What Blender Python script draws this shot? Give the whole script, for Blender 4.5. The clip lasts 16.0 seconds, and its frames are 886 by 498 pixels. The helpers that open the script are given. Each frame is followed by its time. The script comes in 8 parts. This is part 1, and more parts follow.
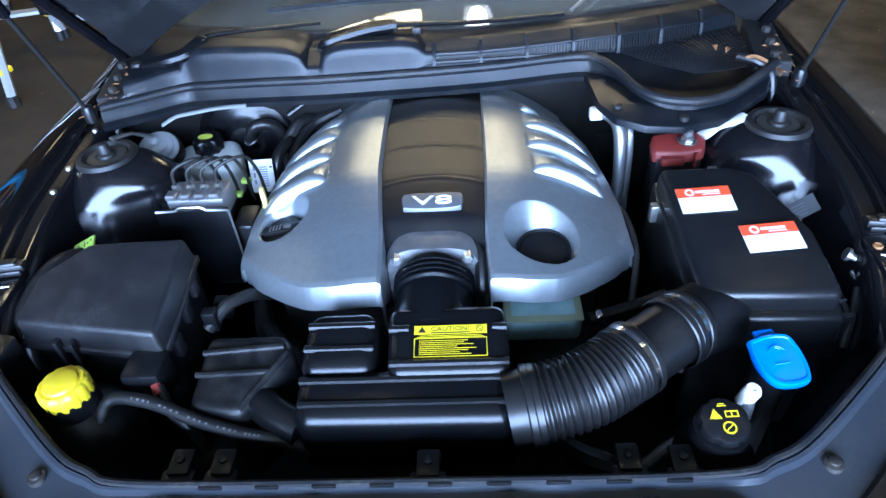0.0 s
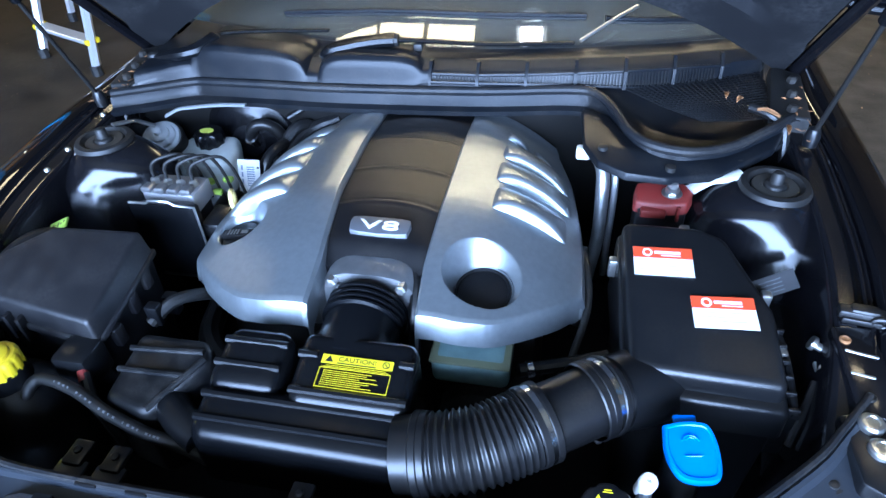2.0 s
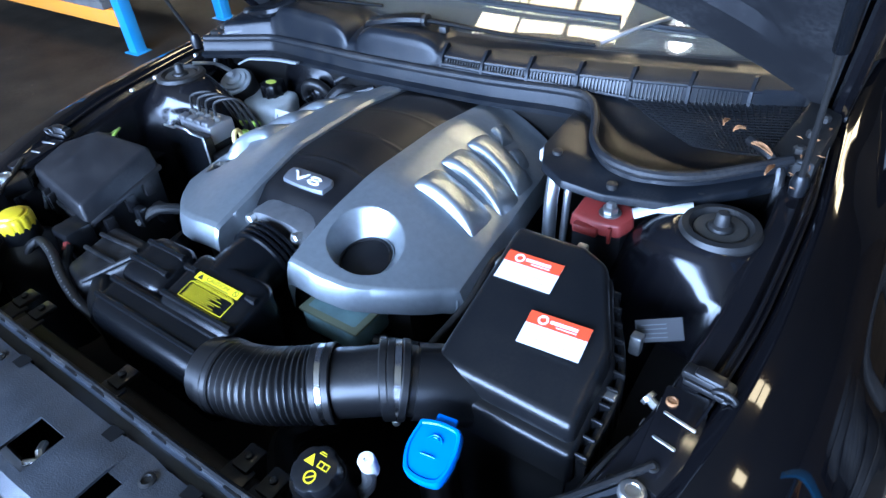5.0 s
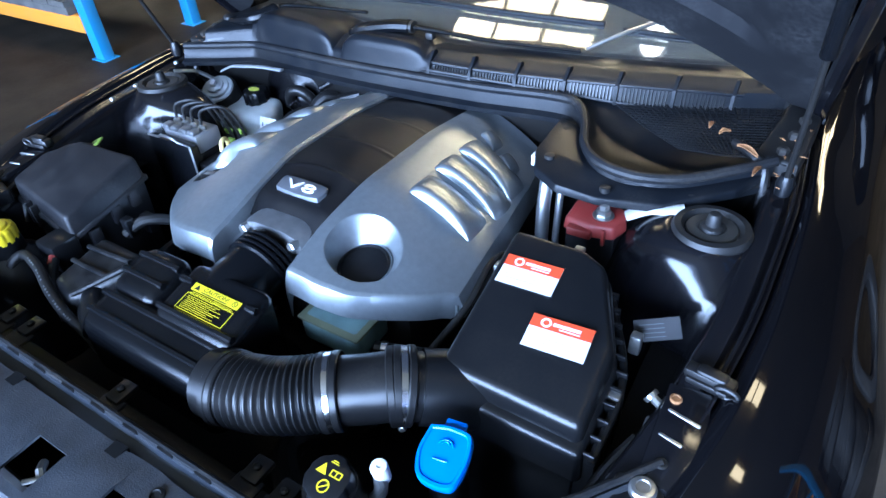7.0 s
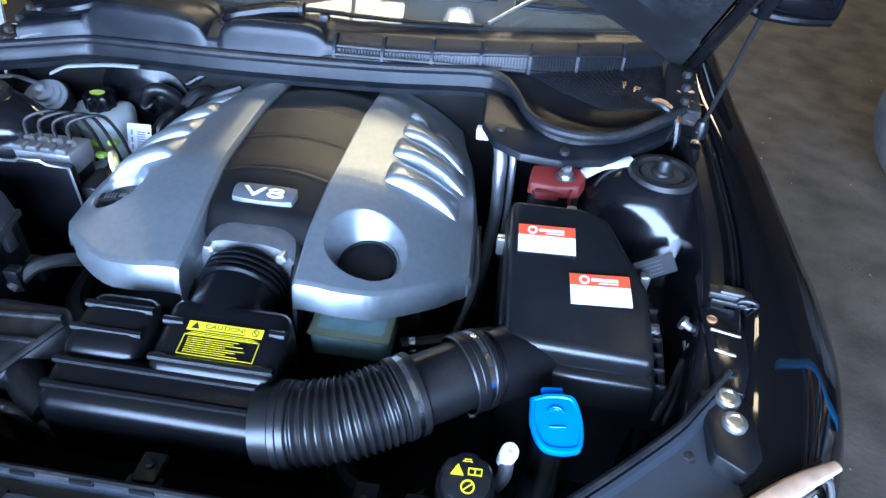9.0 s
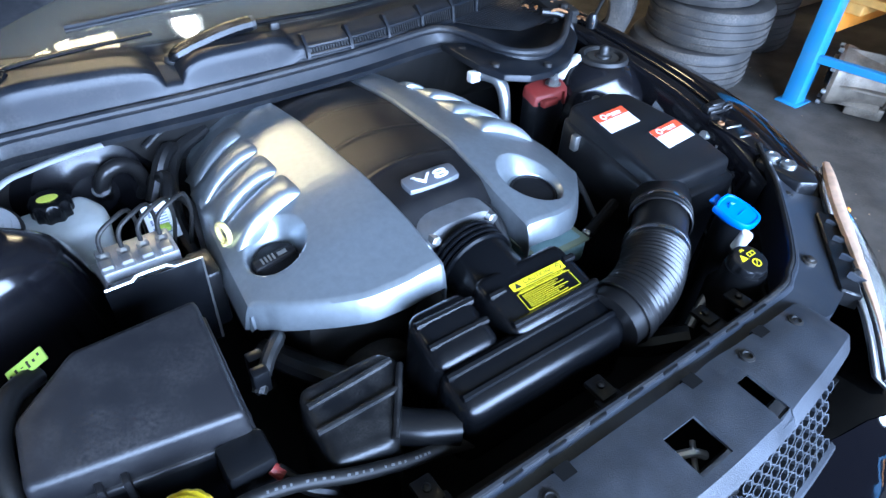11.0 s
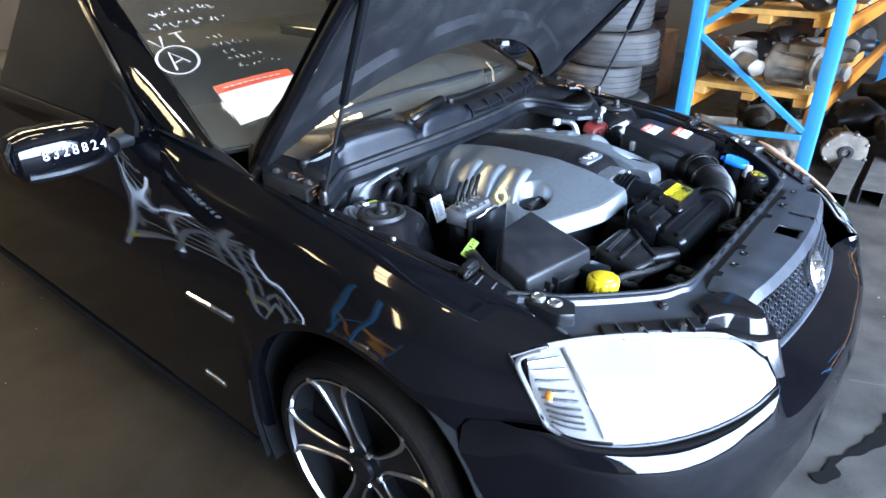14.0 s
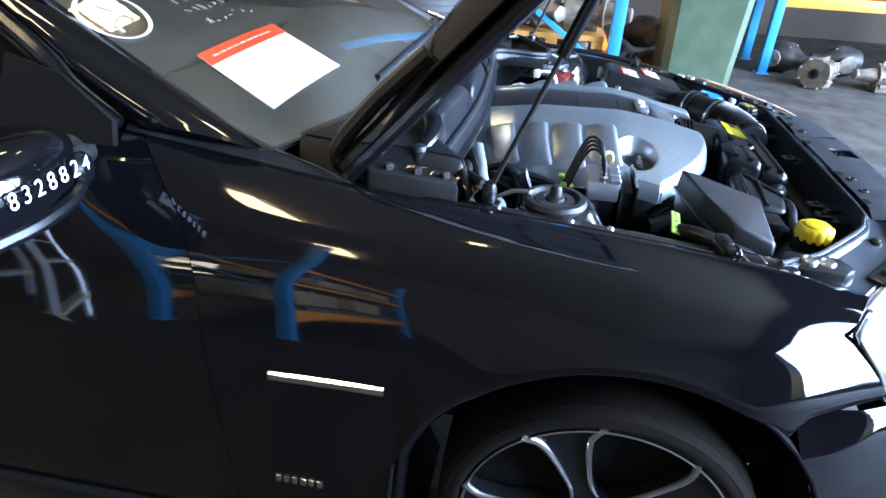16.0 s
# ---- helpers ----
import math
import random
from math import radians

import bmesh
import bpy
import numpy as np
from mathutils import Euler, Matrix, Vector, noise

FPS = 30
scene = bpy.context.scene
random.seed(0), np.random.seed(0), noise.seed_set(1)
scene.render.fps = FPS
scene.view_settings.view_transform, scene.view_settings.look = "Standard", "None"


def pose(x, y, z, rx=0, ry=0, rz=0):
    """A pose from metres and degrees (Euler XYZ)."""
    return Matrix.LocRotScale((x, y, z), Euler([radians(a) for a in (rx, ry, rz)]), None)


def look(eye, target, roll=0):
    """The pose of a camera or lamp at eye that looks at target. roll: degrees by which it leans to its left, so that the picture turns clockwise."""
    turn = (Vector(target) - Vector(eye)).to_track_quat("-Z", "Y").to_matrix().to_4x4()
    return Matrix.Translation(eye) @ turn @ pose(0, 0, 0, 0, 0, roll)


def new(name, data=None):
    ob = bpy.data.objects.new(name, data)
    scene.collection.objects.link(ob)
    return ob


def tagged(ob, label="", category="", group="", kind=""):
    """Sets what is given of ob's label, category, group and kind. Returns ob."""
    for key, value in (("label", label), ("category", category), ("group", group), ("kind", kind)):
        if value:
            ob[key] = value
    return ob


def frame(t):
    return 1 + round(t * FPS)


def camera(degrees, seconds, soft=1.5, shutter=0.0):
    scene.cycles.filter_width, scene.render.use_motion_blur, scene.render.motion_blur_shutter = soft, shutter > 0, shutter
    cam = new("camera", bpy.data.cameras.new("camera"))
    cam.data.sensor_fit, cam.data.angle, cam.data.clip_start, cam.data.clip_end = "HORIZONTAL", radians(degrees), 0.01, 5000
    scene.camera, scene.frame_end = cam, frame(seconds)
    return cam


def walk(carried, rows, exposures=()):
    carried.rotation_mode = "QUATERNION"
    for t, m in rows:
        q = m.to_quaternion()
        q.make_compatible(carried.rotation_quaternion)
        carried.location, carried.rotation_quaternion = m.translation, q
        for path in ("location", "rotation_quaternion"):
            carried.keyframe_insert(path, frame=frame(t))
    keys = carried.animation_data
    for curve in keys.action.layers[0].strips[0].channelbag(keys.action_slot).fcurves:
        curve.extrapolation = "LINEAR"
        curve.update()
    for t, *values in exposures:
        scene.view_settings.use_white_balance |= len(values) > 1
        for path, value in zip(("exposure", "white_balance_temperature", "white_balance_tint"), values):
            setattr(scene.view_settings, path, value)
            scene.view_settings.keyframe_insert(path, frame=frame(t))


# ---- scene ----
cam = camera(70.6, 16.0)
PATH = [
    (0, (0.082, -1.054, 1.467), (-0.033, 0.466, 0.172), -5.0),
    (0.5, (0.078, -1.054, 1.466), (-0.029, 0.46, 0.164), -4.7),
    (1, (0.085, -1.056, 1.467), (-0.014, 0.454, 0.16), -4.9),
    (1.5, (0.143, -1.035, 1.481), (0.042, 0.474, 0.172), -4.3),
    (2, (0.29, -0.979, 1.476), (-0.062, 0.515, 0.194), -3.3),
    (2.5, (0.384, -0.948, 1.465), (-0.274, 0.429, 0.171), -7.8),
    (3, (0.457, -1.01, 1.465), (-0.199, 0.411, 0.22), -3.4),
    (3.5, (0.541, -0.99, 1.456), (-0.169, 0.371, 0.174), -2.2),
    (4, (0.707, -0.865, 1.436), (-0.166, 0.434, 0.192), -2.3),
    (4.5, (0.762, -0.827, 1.43), (-0.151, 0.45, 0.191), -4.7),
    (5, (0.768, -0.827, 1.429), (-0.195, 0.41, 0.186), -5.1),
    (7.5, (0.704, -0.878, 1.441), (-0.113, 0.463, 0.203), -3.4),
    (8, (0.622, -0.945, 1.43), (0.012, 0.496, 0.185), -1.2),
    (8.2, (0.586, -0.951, 1.426), (0.062, 0.503, 0.157), -0.2),
    (10.3, (-0.191, -1.021, 1.452), (0.43, 0.392, 0.179), 3.0),
    (10.5, (-0.29, -0.991, 1.427), (0.462, 0.396, 0.199), 1.6),
    (11, (-0.493, -0.919, 1.435), (0.433, 0.295, 0.144), 3.0),
    (11.5, (-0.758, -0.926, 1.45), (0.416, 0.141, 0.231), 4.7),
    (12, (-0.935, -0.907, 1.434), (0.384, 0.08, 0.3), 6.0),
    (12.5, (-1.03, -0.833, 1.415), (0.394, 0.045, 0.318), 1.4),
    (13, (-1.139, -0.791, 1.409), (0.295, 0.101, 0.338), 1.6),
    (13.1, (-1.179, -0.773, 1.402), (0.233, 0.125, 0.307), 2.5),
    (13.5, (-1.424, -0.871, 1.434), (-0.01, 0.143, 0.448), 0.5),
    (14, (-1.633, -0.982, 1.456), (-0.246, 0.134, 0.544), 0.1),
    (14.5, (-1.662, -0.969, 1.451), (-0.211, 0.065, 0.543), 1.8),
    (15, (-1.657, -0.742, 1.384), (-0.153, 0.205, 0.466), 3.8),
    (15.1, (-1.663, -0.642, 1.364), (-0.136, 0.267, 0.448), 3.6),
    (15.5, (-1.621, -0.366, 1.342), (-0.053, 0.406, 0.369), 1.5),
    (16, (-1.728, 0.044, 1.327), (-0.006, 0.3, 0.344), 3.1),
]
walk(cam, [(t, look(eye, target, roll)) for t, eye, target, roll in PATH],
     exposures=[(0, 0.19, 5760, 10), (3, 0.25, 5720, 10), (5, 0.29, 5720, 10), (8, 0.28, 5720, 10), (10.5, 0.42, 5900, 10), (11.5, 0.58, 6080, 10), (12.5, 0.62, 6300, 10), (14, 0.70, 6600, 10), (15, 0.72, 6450, 10), (16, 1.06, 6250, 10)])

# ---- world and light ----
world = bpy.data.worlds.new("world")
scene.world = world
world.use_nodes = True
wn = world.node_tree.nodes
sky = wn.new("ShaderNodeTexSky")
sky.sky_type, sky.sun_disc = "NISHITA", False
sky.sun_elevation, sky.sun_rotation = radians(50), radians(150)
world.node_tree.links.new(sky.outputs[0], wn["Background"].inputs[0])
wn["Background"].inputs[1].default_value = 0.12


def area_lamp(name, at, size, power, colour):
    lamp = bpy.data.lights.new(name, "AREA")
    lamp.shape, lamp.size, lamp.size_y = "RECTANGLE", size[0], size[1]
    lamp.energy, lamp.color = power, colour
    ob = new(name, lamp)
    ob.matrix_world = at
    return ob


# daylight entering through the open roller door in front of the car
area_lamp("door_daylight", look((-0.3, -5.85, 2.1), (-0.3, 0, 0.9)), (7.4, 3.6), 2500, (0.49, 0.665, 1.0))
# ---- materials ----
def mat(name, colour, rough=0.5, metal=0.0, coat=0.0, coat_rough=0.04, spec=0.5, vary=0.0, scale=20.0, bump=0.0, bump_scale=200.0,
        rough_vary=0.0, dust=0.0, dust_colour=(0.28, 0.24, 0.19), dust_scale=6.0):
    m = bpy.data.materials.new(name)
    m.use_nodes = True
    nt = m.node_tree
    b = nt.nodes["Principled BSDF"]
    b.inputs["Base Color"].default_value = (*colour, 1)
    b.inputs["Roughness"].default_value = rough
    b.inputs["Metallic"].default_value = metal
    b.inputs["Coat Weight"].default_value = coat
    b.inputs["Coat Roughness"].default_value = coat_rough
    b.inputs["Specular IOR Level"].default_value = spec
    co = nt.nodes.new("ShaderNodeTexCoord")

    def tex(sc, detail=4.0):
        n = nt.nodes.new("ShaderNodeTexNoise")
        n.inputs["Scale"].default_value, n.inputs["Detail"].default_value = sc, detail
        nt.links.new(co.outputs["Object"], n.inputs["Vector"])
        return n

    def ramp(src, lo, hi):
        r = nt.nodes.new("ShaderNodeMapRange")
        r.inputs["From Min"].default_value, r.inputs["From Max"].default_value = lo, hi
        nt.links.new(src, r.inputs["Value"])
        return r

    def mix(fac, a, bcol):
        x = nt.nodes.new("ShaderNodeMix")
        x.data_type = "RGBA"
        nt.links.new(fac, x.inputs[0])
        for sock, v in ((x.inputs[6], a), (x.inputs[7], bcol)):
            if isinstance(v, tuple):
                sock.default_value = (*v, 1)
            else:
                nt.links.new(v, sock)
        return x.outputs[2]
    col = None
    if vary:
        n = tex(scale)
        r = ramp(n.outputs["Fac"], 0.3, 0.7)
        lo = tuple(max(0, c * (1 - vary)) for c in colour)
        hi = tuple(min(1, c * (1 + vary)) for c in colour)
        col = mix(r.outputs[0], lo, hi)
    if dust:
        n = tex(dust_scale, 8.0)
        n2 = tex(dust_scale * 14, 3.0)
        mul = nt.nodes.new("ShaderNodeMath")
        mul.operation = "MULTIPLY"
        nt.links.new(ramp(n.outputs["Fac"], 0.42, 0.72).outputs[0], mul.inputs[0])
        nt.links.new(ramp(n2.outputs["Fac"], 0.3, 0.75).outputs[0], mul.inputs[1])
        amt = nt.nodes.new("ShaderNodeMath")
        amt.operation = "MULTIPLY"
        amt.inputs[1].default_value = dust
        nt.links.new(mul.outputs[0], amt.inputs[0])
        col = mix(amt.outputs[0], col if col is not None else colour, dust_colour)
        rr = nt.nodes.new("ShaderNodeMath")
        rr.operation = "MULTIPLY_ADD"
        rr.inputs[1].default_value, rr.inputs[2].default_value = 0.5, rough
        rr.use_clamp = True
        nt.links.new(amt.outputs[0], rr.inputs[0])
        nt.links.new(rr.outputs[0], b.inputs["Roughness"])
    elif rough_vary:
        n = tex(scale * 0.7 + 3, 6.0)
        r = ramp(n.outputs["Fac"], 0.25, 0.75)
        r.inputs["To Min"].default_value = max(0.02, rough - rough_vary)
        r.inputs["To Max"].default_value = min(1, rough + rough_vary)
        nt.links.new(r.outputs[0], b.inputs["Roughness"])
    if col is not None:
        nt.links.new(col, b.inputs["Base Color"])
    if bump:
        n = tex(bump_scale, 3.0)
        bp = nt.nodes.new("ShaderNodeBump")
        bp.inputs["Strength"].default_value, bp.inputs["Distance"].default_value = bump, 0.002
        nt.links.new(n.outputs["Fac"], bp.inputs["Height"])
        nt.links.new(bp.outputs["Normal"], b.inputs["Normal"])
    return m


def glow(name, colour, strength):
    m = bpy.data.materials.new(name)
    m.use_nodes = True
    b = m.node_tree.nodes["Principled BSDF"]
    b.inputs["Base Color"].default_value = (*colour, 1)
    b.inputs["Emission Color"].default_value = (*colour, 1)
    b.inputs["Emission Strength"].default_value = strength
    return m


def glass(name, colour, rough=0.0, ior=1.45, film=0.0):
    """film: diffuse share, standing for dust and the haze of the reflected roof."""
    m = bpy.data.materials.new(name)
    m.use_nodes = True
    b = m.node_tree.nodes["Principled BSDF"]
    b.inputs["Base Color"].default_value = (*colour, 1)
    b.inputs["Roughness"].default_value = rough
    b.inputs["IOR"].default_value = ior
    b.inputs["Transmission Weight"].default_value = 1.0 - film
    return m


M_PAINT = mat("black_paint", (0.003, 0.003, 0.004), 0.25, coat=1.0, spec=0.0, dust=0.003, dust_scale=5)
M_BAYPAINT = mat("bay_paint", (0.005, 0.005, 0.0065), 0.22, coat=1.0, coat_rough=0.15, spec=0.1, dust=0.02, dust_scale=9)
M_INNER = mat("dusty_inner_skin", (0.012, 0.012, 0.013), 0.62, spec=0.13, dust=0.26, dust_scale=9, dust_colour=(0.12, 0.118, 0.115))
M_PLASTIC = mat("black_plastic", (0.0062, 0.0067, 0.0078), 0.29, bump=0.10, bump_scale=500, dust=0.03, dust_scale=14)
M_DUSTY = mat("dusty_black_plastic", (0.005, 0.0055, 0.0065), 0.32, bump=0.12, bump_scale=500, dust=0.30, dust_scale=26, dust_colour=(0.16, 0.15, 0.14))
M_SATIN = mat("satin_black_plastic", (0.0035, 0.004, 0.005), 0.25, spec=0.38, bump=0.04, bump_scale=700, dust=0.015, dust_scale=12)
M_FUSE = mat("grained_black_plastic", (0.010, 0.010, 0.0115), 0.38, spec=0.46, bump=0.22, bump_scale=900, dust=0.22, dust_scale=16, dust_colour=(0.13, 0.12, 0.11))
M_COWL = mat("cowl_plastic", (0.006, 0.0075, 0.010), 0.34, spec=0.29, bump=0.12, bump_scale=600, dust=0.08, dust_scale=16)
M_SUPPORT = mat("scuffed_satin_paint", (0.027, 0.032, 0.040), 0.28, spec=0.60, bump=0.06, bump_scale=300, dust=0.10, dust_scale=12)
M_TINT = mat("tinted_side_glass", (0.006, 0.008, 0.008), 0.04)
M_PANEL = mat("textured_panel_plastic", (0.038, 0.043, 0.051), 0.36, bump=0.35, bump_scale=500, vary=0.35, scale=18, dust=0.22, dust_scale=26, dust_colour=(0.16, 0.16, 0.16))
M_RUBBER = mat("black_rubber", (0.012, 0.012, 0.012), 0.5, dust=0.10, dust_scale=20)
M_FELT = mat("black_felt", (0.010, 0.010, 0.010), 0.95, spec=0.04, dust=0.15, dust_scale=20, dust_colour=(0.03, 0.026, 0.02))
M_SEAL = mat("seal_rubber", (0.011, 0.012, 0.014), 0.46, spec=0.26, dust=0.14, dust_scale=14)
M_HOSE = mat("hose_rubber", (0.0085, 0.0085, 0.009), 0.34, dust=0.05, dust_scale=20)
M_DARK = mat("grimy_dark_metal", (0.012, 0.0115, 0.011), 0.50, spec=0.35, dust=0.14, dust_scale=18, dust_colour=(0.09, 0.07, 0.05))
M_SILVER = mat("silver_satin_plastic", (0.36, 0.395, 0.415), 0.345, metal=0.78, vary=0.06, scale=90, bump=0.05, bump_scale=1200)
M_COVER = mat("dark_cover_plastic", (0.006, 0.006, 0.007), 0.34, bump=0.18, bump_scale=1400, dust=0.06, dust_scale=18)
M_CHROME = mat("chrome", (0.82, 0.82, 0.84), 0.20, metal=1.0, rough_vary=0.05)
M_ALLOY = mat("cast_alloy", (0.46, 0.47, 0.48), 0.38, metal=0.9, vary=0.15, scale=40, bump=0.1, bump_scale=300)
M_ZINC = mat("zinc_plate", (0.55, 0.55, 0.53), 0.3, metal=0.9, vary=0.15, scale=60)
M_RED = mat("red_terminal_plastic", (0.25, 0.03, 0.025), 0.42, dust=0.15, dust_scale=30, bump=0.05)
M_WHITE = mat("white_plastic", (0.75, 0.75, 0.72), 0.4, dust=0.1, dust_scale=40)
M_PAPER = mat("white_label_paper", (0.85, 0.85, 0.84), 0.35)
M_LABELRED = mat("label_red", (0.82, 0.085, 0.03), 0.35)
M_YELLOW = mat("yellow_cap_plastic", (0.85, 0.62, 0.02), 0.32, dust=0.12, dust_scale=40)
M_YLABEL = mat("label_yellow", (0.85, 0.68, 0.02), 0.35)
M_BLUE = mat("blue_cap_plastic", (0.008, 0.19, 0.80), 0.28, dust=0.04, dust_scale=30)
M_CREAM = mat("cream_plastic", (0.72, 0.58, 0.22), 0.35)
M_GREEN = mat("green_connector", (0.42, 0.62, 0.10), 0.4)
M_NATURAL = mat("natural_plastic", (0.55, 0.58, 0.56), 0.38, vary=0.12, scale=25)
# warm light passing through the far lens edge, put into its colour
M_LITLENS = mat("lit_lens_edge", (0.70, 0.47, 0.32), 0.3, vary=0.2, scale=40)
M_TINTEDGE = mat("grey_lens_moulding", (0.11, 0.105, 0.10), 0.40, vary=0.2, scale=40)
M_TEAL = mat("aged_translucent_plastic", (0.20, 0.31, 0.31), 0.3, vary=0.2, scale=30)
M_LEAF = mat("dry_leaf", (0.36, 0.165, 0.065), 0.7, vary=0.4, scale=60)
M_TYRE = mat("tyre_rubber", (0.008, 0.0072, 0.0062), 0.75, spec=0.08, dust=0.22, dust_scale=5, dust_colour=(0.075, 0.045, 0.022))
M_OLDTYRE = mat("worn_tyre_rubber", (0.040, 0.037, 0.034), 0.62, vary=0.3, scale=6, dust=0.35, dust_scale=8)
M_RIMDARK = mat("gloss_black_wheel", (0.008, 0.008, 0.009), 0.28, spec=0.25, coat=0.15)
M_RIM = mat("machined_wheel_face", (0.62, 0.62, 0.63), 0.28, metal=1.0)
M_GLASS = glass("windscreen_glass", (0.80, 0.84, 0.80), film=0.015)
M_LENS = glass("headlight_lens", (0.97, 0.97, 0.97), 0.02)
M_REFLECTOR = mat("lamp_reflector", (0.62, 0.60, 0.58), 0.45, metal=0.10, rough_vary=0.08)
M_AMBER = mat("amber_lens", (0.75, 0.25, 0.03), 0.2)
M_CABIN = mat("dark_cabin_trim", (0.02, 0.02, 0.02), 0.7)
M_MARKER = mat("white_marker_paint", (0.80, 0.82, 0.83), 0.6)
M_FLOOR = mat("stained_concrete", (0.070, 0.063, 0.054), 0.62, spec=0.2, vary=0.4, scale=5, bump=0.8, bump_scale=60, dust=0.45,
              dust_colour=(0.024, 0.022, 0.020), dust_scale=7.0)
# floor colour with the west side's warm, dim light put into it
M_WARMFLOOR = mat("warm_light_floor_tint", (0.027, 0.021, 0.014), 0.62, spec=0.2, vary=0.4, scale=4, bump=0.6, bump_scale=60, dust=0.35, dust_colour=(0.050, 0.038, 0.026), dust_scale=3)
M_STAIN = mat("oil_stain", (0.008, 0.0075, 0.007), 0.5, spec=0.2)
M_WALL = mat("workshop_wall", (0.075, 0.058, 0.040), 0.8, vary=0.2, scale=1.5, dust=0.5, dust_colour=(0.08, 0.06, 0.04), dust_scale=2)
M_CEIL = mat("roof_sheet", (0.115, 0.094, 0.056), 0.7, vary=0.15, scale=1.0)
M_RACKBLUE = mat("rack_blue_paint", (0.03, 0.25, 0.50), 0.38, dust=0.2, dust_scale=10)
M_RACKORANGE = mat("rack_orange_paint", (0.80, 0.27, 0.03), 0.42, dust=0.2, dust_scale=10)
M_TIMBER = mat("pallet_timber", (0.62, 0.30, 0.065), 0.65, vary=0.25, scale=9, bump=0.3, bump_scale=60)
M_OLDTIMBER = mat("grey_pallet_timber", (0.095, 0.088, 0.078), 0.75, vary=0.3, scale=9, bump=0.4, bump_scale=60)
M_BIN = mat("green_bin_plastic", (0.066, 0.098, 0.054), 0.45, vary=0.08, scale=5, dust=0.25, dust_scale=5)
M_LADDER = mat("aluminium_ladder", (0.70, 0.71, 0.72), 0.32, metal=0.6)
M_STEEL = mat("grubby_cast_steel", (0.20, 0.165, 0.125), 0.5, metal=0.4, vary=0.45, scale=12, dust=0.6, dust_colour=(0.085, 0.060, 0.038), dust_scale=10)
M_GREASY = mat("greasy_black_steel", (0.03, 0.028, 0.026), 0.42, metal=0.3, dust=0.4, dust_scale=10)
M_CARD = mat("brown_cardboard", (0.36, 0.24, 0.13), 0.8, vary=0.2, scale=8)
# also the glow of the added back row of roof panels
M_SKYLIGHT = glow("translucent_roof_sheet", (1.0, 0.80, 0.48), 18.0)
M_LAMP = glow("high_bay_lamp_glow", (1.0, 0.97, 0.90), 50.0)
M_WINDOW = glow("bright_window_pane", (1.0, 0.90, 0.66), 7.0)


# ---- mesh helpers ----
def part(name, bm, material, parent=None, label="", smooth=35, solid=0.0, offset=-1.0):
    me = bpy.data.meshes.new(name)
    bmesh.ops.recalc_face_normals(bm, faces=bm.faces[:]) if not solid else None
    bm.to_mesh(me)
    bm.free()
    me.materials.append(material)
    if smooth:
        for p in me.polygons:
            p.use_smooth = True
        me.set_sharp_from_angle(angle=radians(smooth))
        if solid:
            # open edges stay crisp once the sheet has its thickness
            uses = {}
            for p in me.polygons:
                for k in p.edge_keys:
                    uses[k] = uses.get(k, 0) + 1
            for e in me.edges:
                e.use_edge_sharp = e.use_edge_sharp or uses[e.key] < 2
    ob = new(name, me)
    if solid:
        mod = ob.modifiers.new("thickness", "SOLIDIFY")
        mod.thickness, mod.offset = solid, offset
    return under(ob, parent, label)


def under(ob, parent, label=""):
    if parent is not None:
        ob.parent = parent
        if parent.type == "EMPTY":
            ob.matrix_parent_inverse = Matrix.Translation(-parent.location)
    if label:
        tagged(ob, label)
    return ob


def thing(name, label, category, group="", kind="", at=(0, 0, 0)):
    ob = new(name)
    ob.empty_display_size = 0.05
    ob.location = at
    return tagged(ob, label, category, group, kind)


def V(*a):
    return Vector(a)


def loft(bm, rings, closed=True, caps=True):
    rows = [[bm.verts.new(p) for p in r] for r in rings]
    n = len(rows[0])
    for a, b in zip(rows, rows[1:]):
        for i in range(n if closed else n - 1):
            j = (i + 1) % n
            bm.faces.new((a[i], a[j], b[j], b[i]))
    if caps and closed:
        bm.faces.new(rows[0][::-1])
        bm.faces.new(rows[-1])
    return rows


def sheet(f, nu, nv):
    bm = bmesh.new()
    loft(bm, [[f(i / nu, j / nv) for j in range(nv + 1)] for i in range(nu + 1)], closed=False, caps=False)
    return bm


def catmull(pts, per=6):
    pts = [Vector(p) for p in pts]
    if len(pts) < 3:
        return pts
    q = [pts[0] * 2 - pts[1]] + pts + [pts[-1] * 2 - pts[-2]]
    out = []
    for i in range(1, len(q) - 2):
        a, b, c, d = q[i - 1:i + 3]
        for k in range(per):
            t = k / per
            out.append(0.5 * (2 * b + (c - a) * t + (2 * a - 5 * b + 4 * c - d) * t * t + (3 * b - a - 3 * c + d) * t ** 3))
    return out + [pts[-1]]


def sweep(bm, pts, radius, n=10, caps=True, flat=1.0):
    """A tube along pts; radius may be one number or a function of 0..1; flat squeezes it upright."""
    pts = [Vector(p) for p in pts]
    rings, up = [], Vector((0, 0, 1))
    side0 = None
    for i, p in enumerate(pts):
        d = (pts[min(i + 1, len(pts) - 1)] - pts[max(i - 1, 0)]).normalized()
        side = d.cross(up)
        if side.length < 0.15:
            side = side0 if side0 is not None else d.cross(Vector((0, 1, 0)))
        side.normalize()
        if side0 is not None and side.dot(side0) < 0:
            side = -side
        side0 = side
        u = side.cross(d).normalized()
        r = radius(i / (len(pts) - 1)) if callable(radius) else radius
        rings.append([p + side * (r * math.cos(2 * math.pi * k / n)) + u * (r * flat * math.sin(2 * math.pi * k / n)) for k in range(n)])
    loft(bm, rings, True, caps)


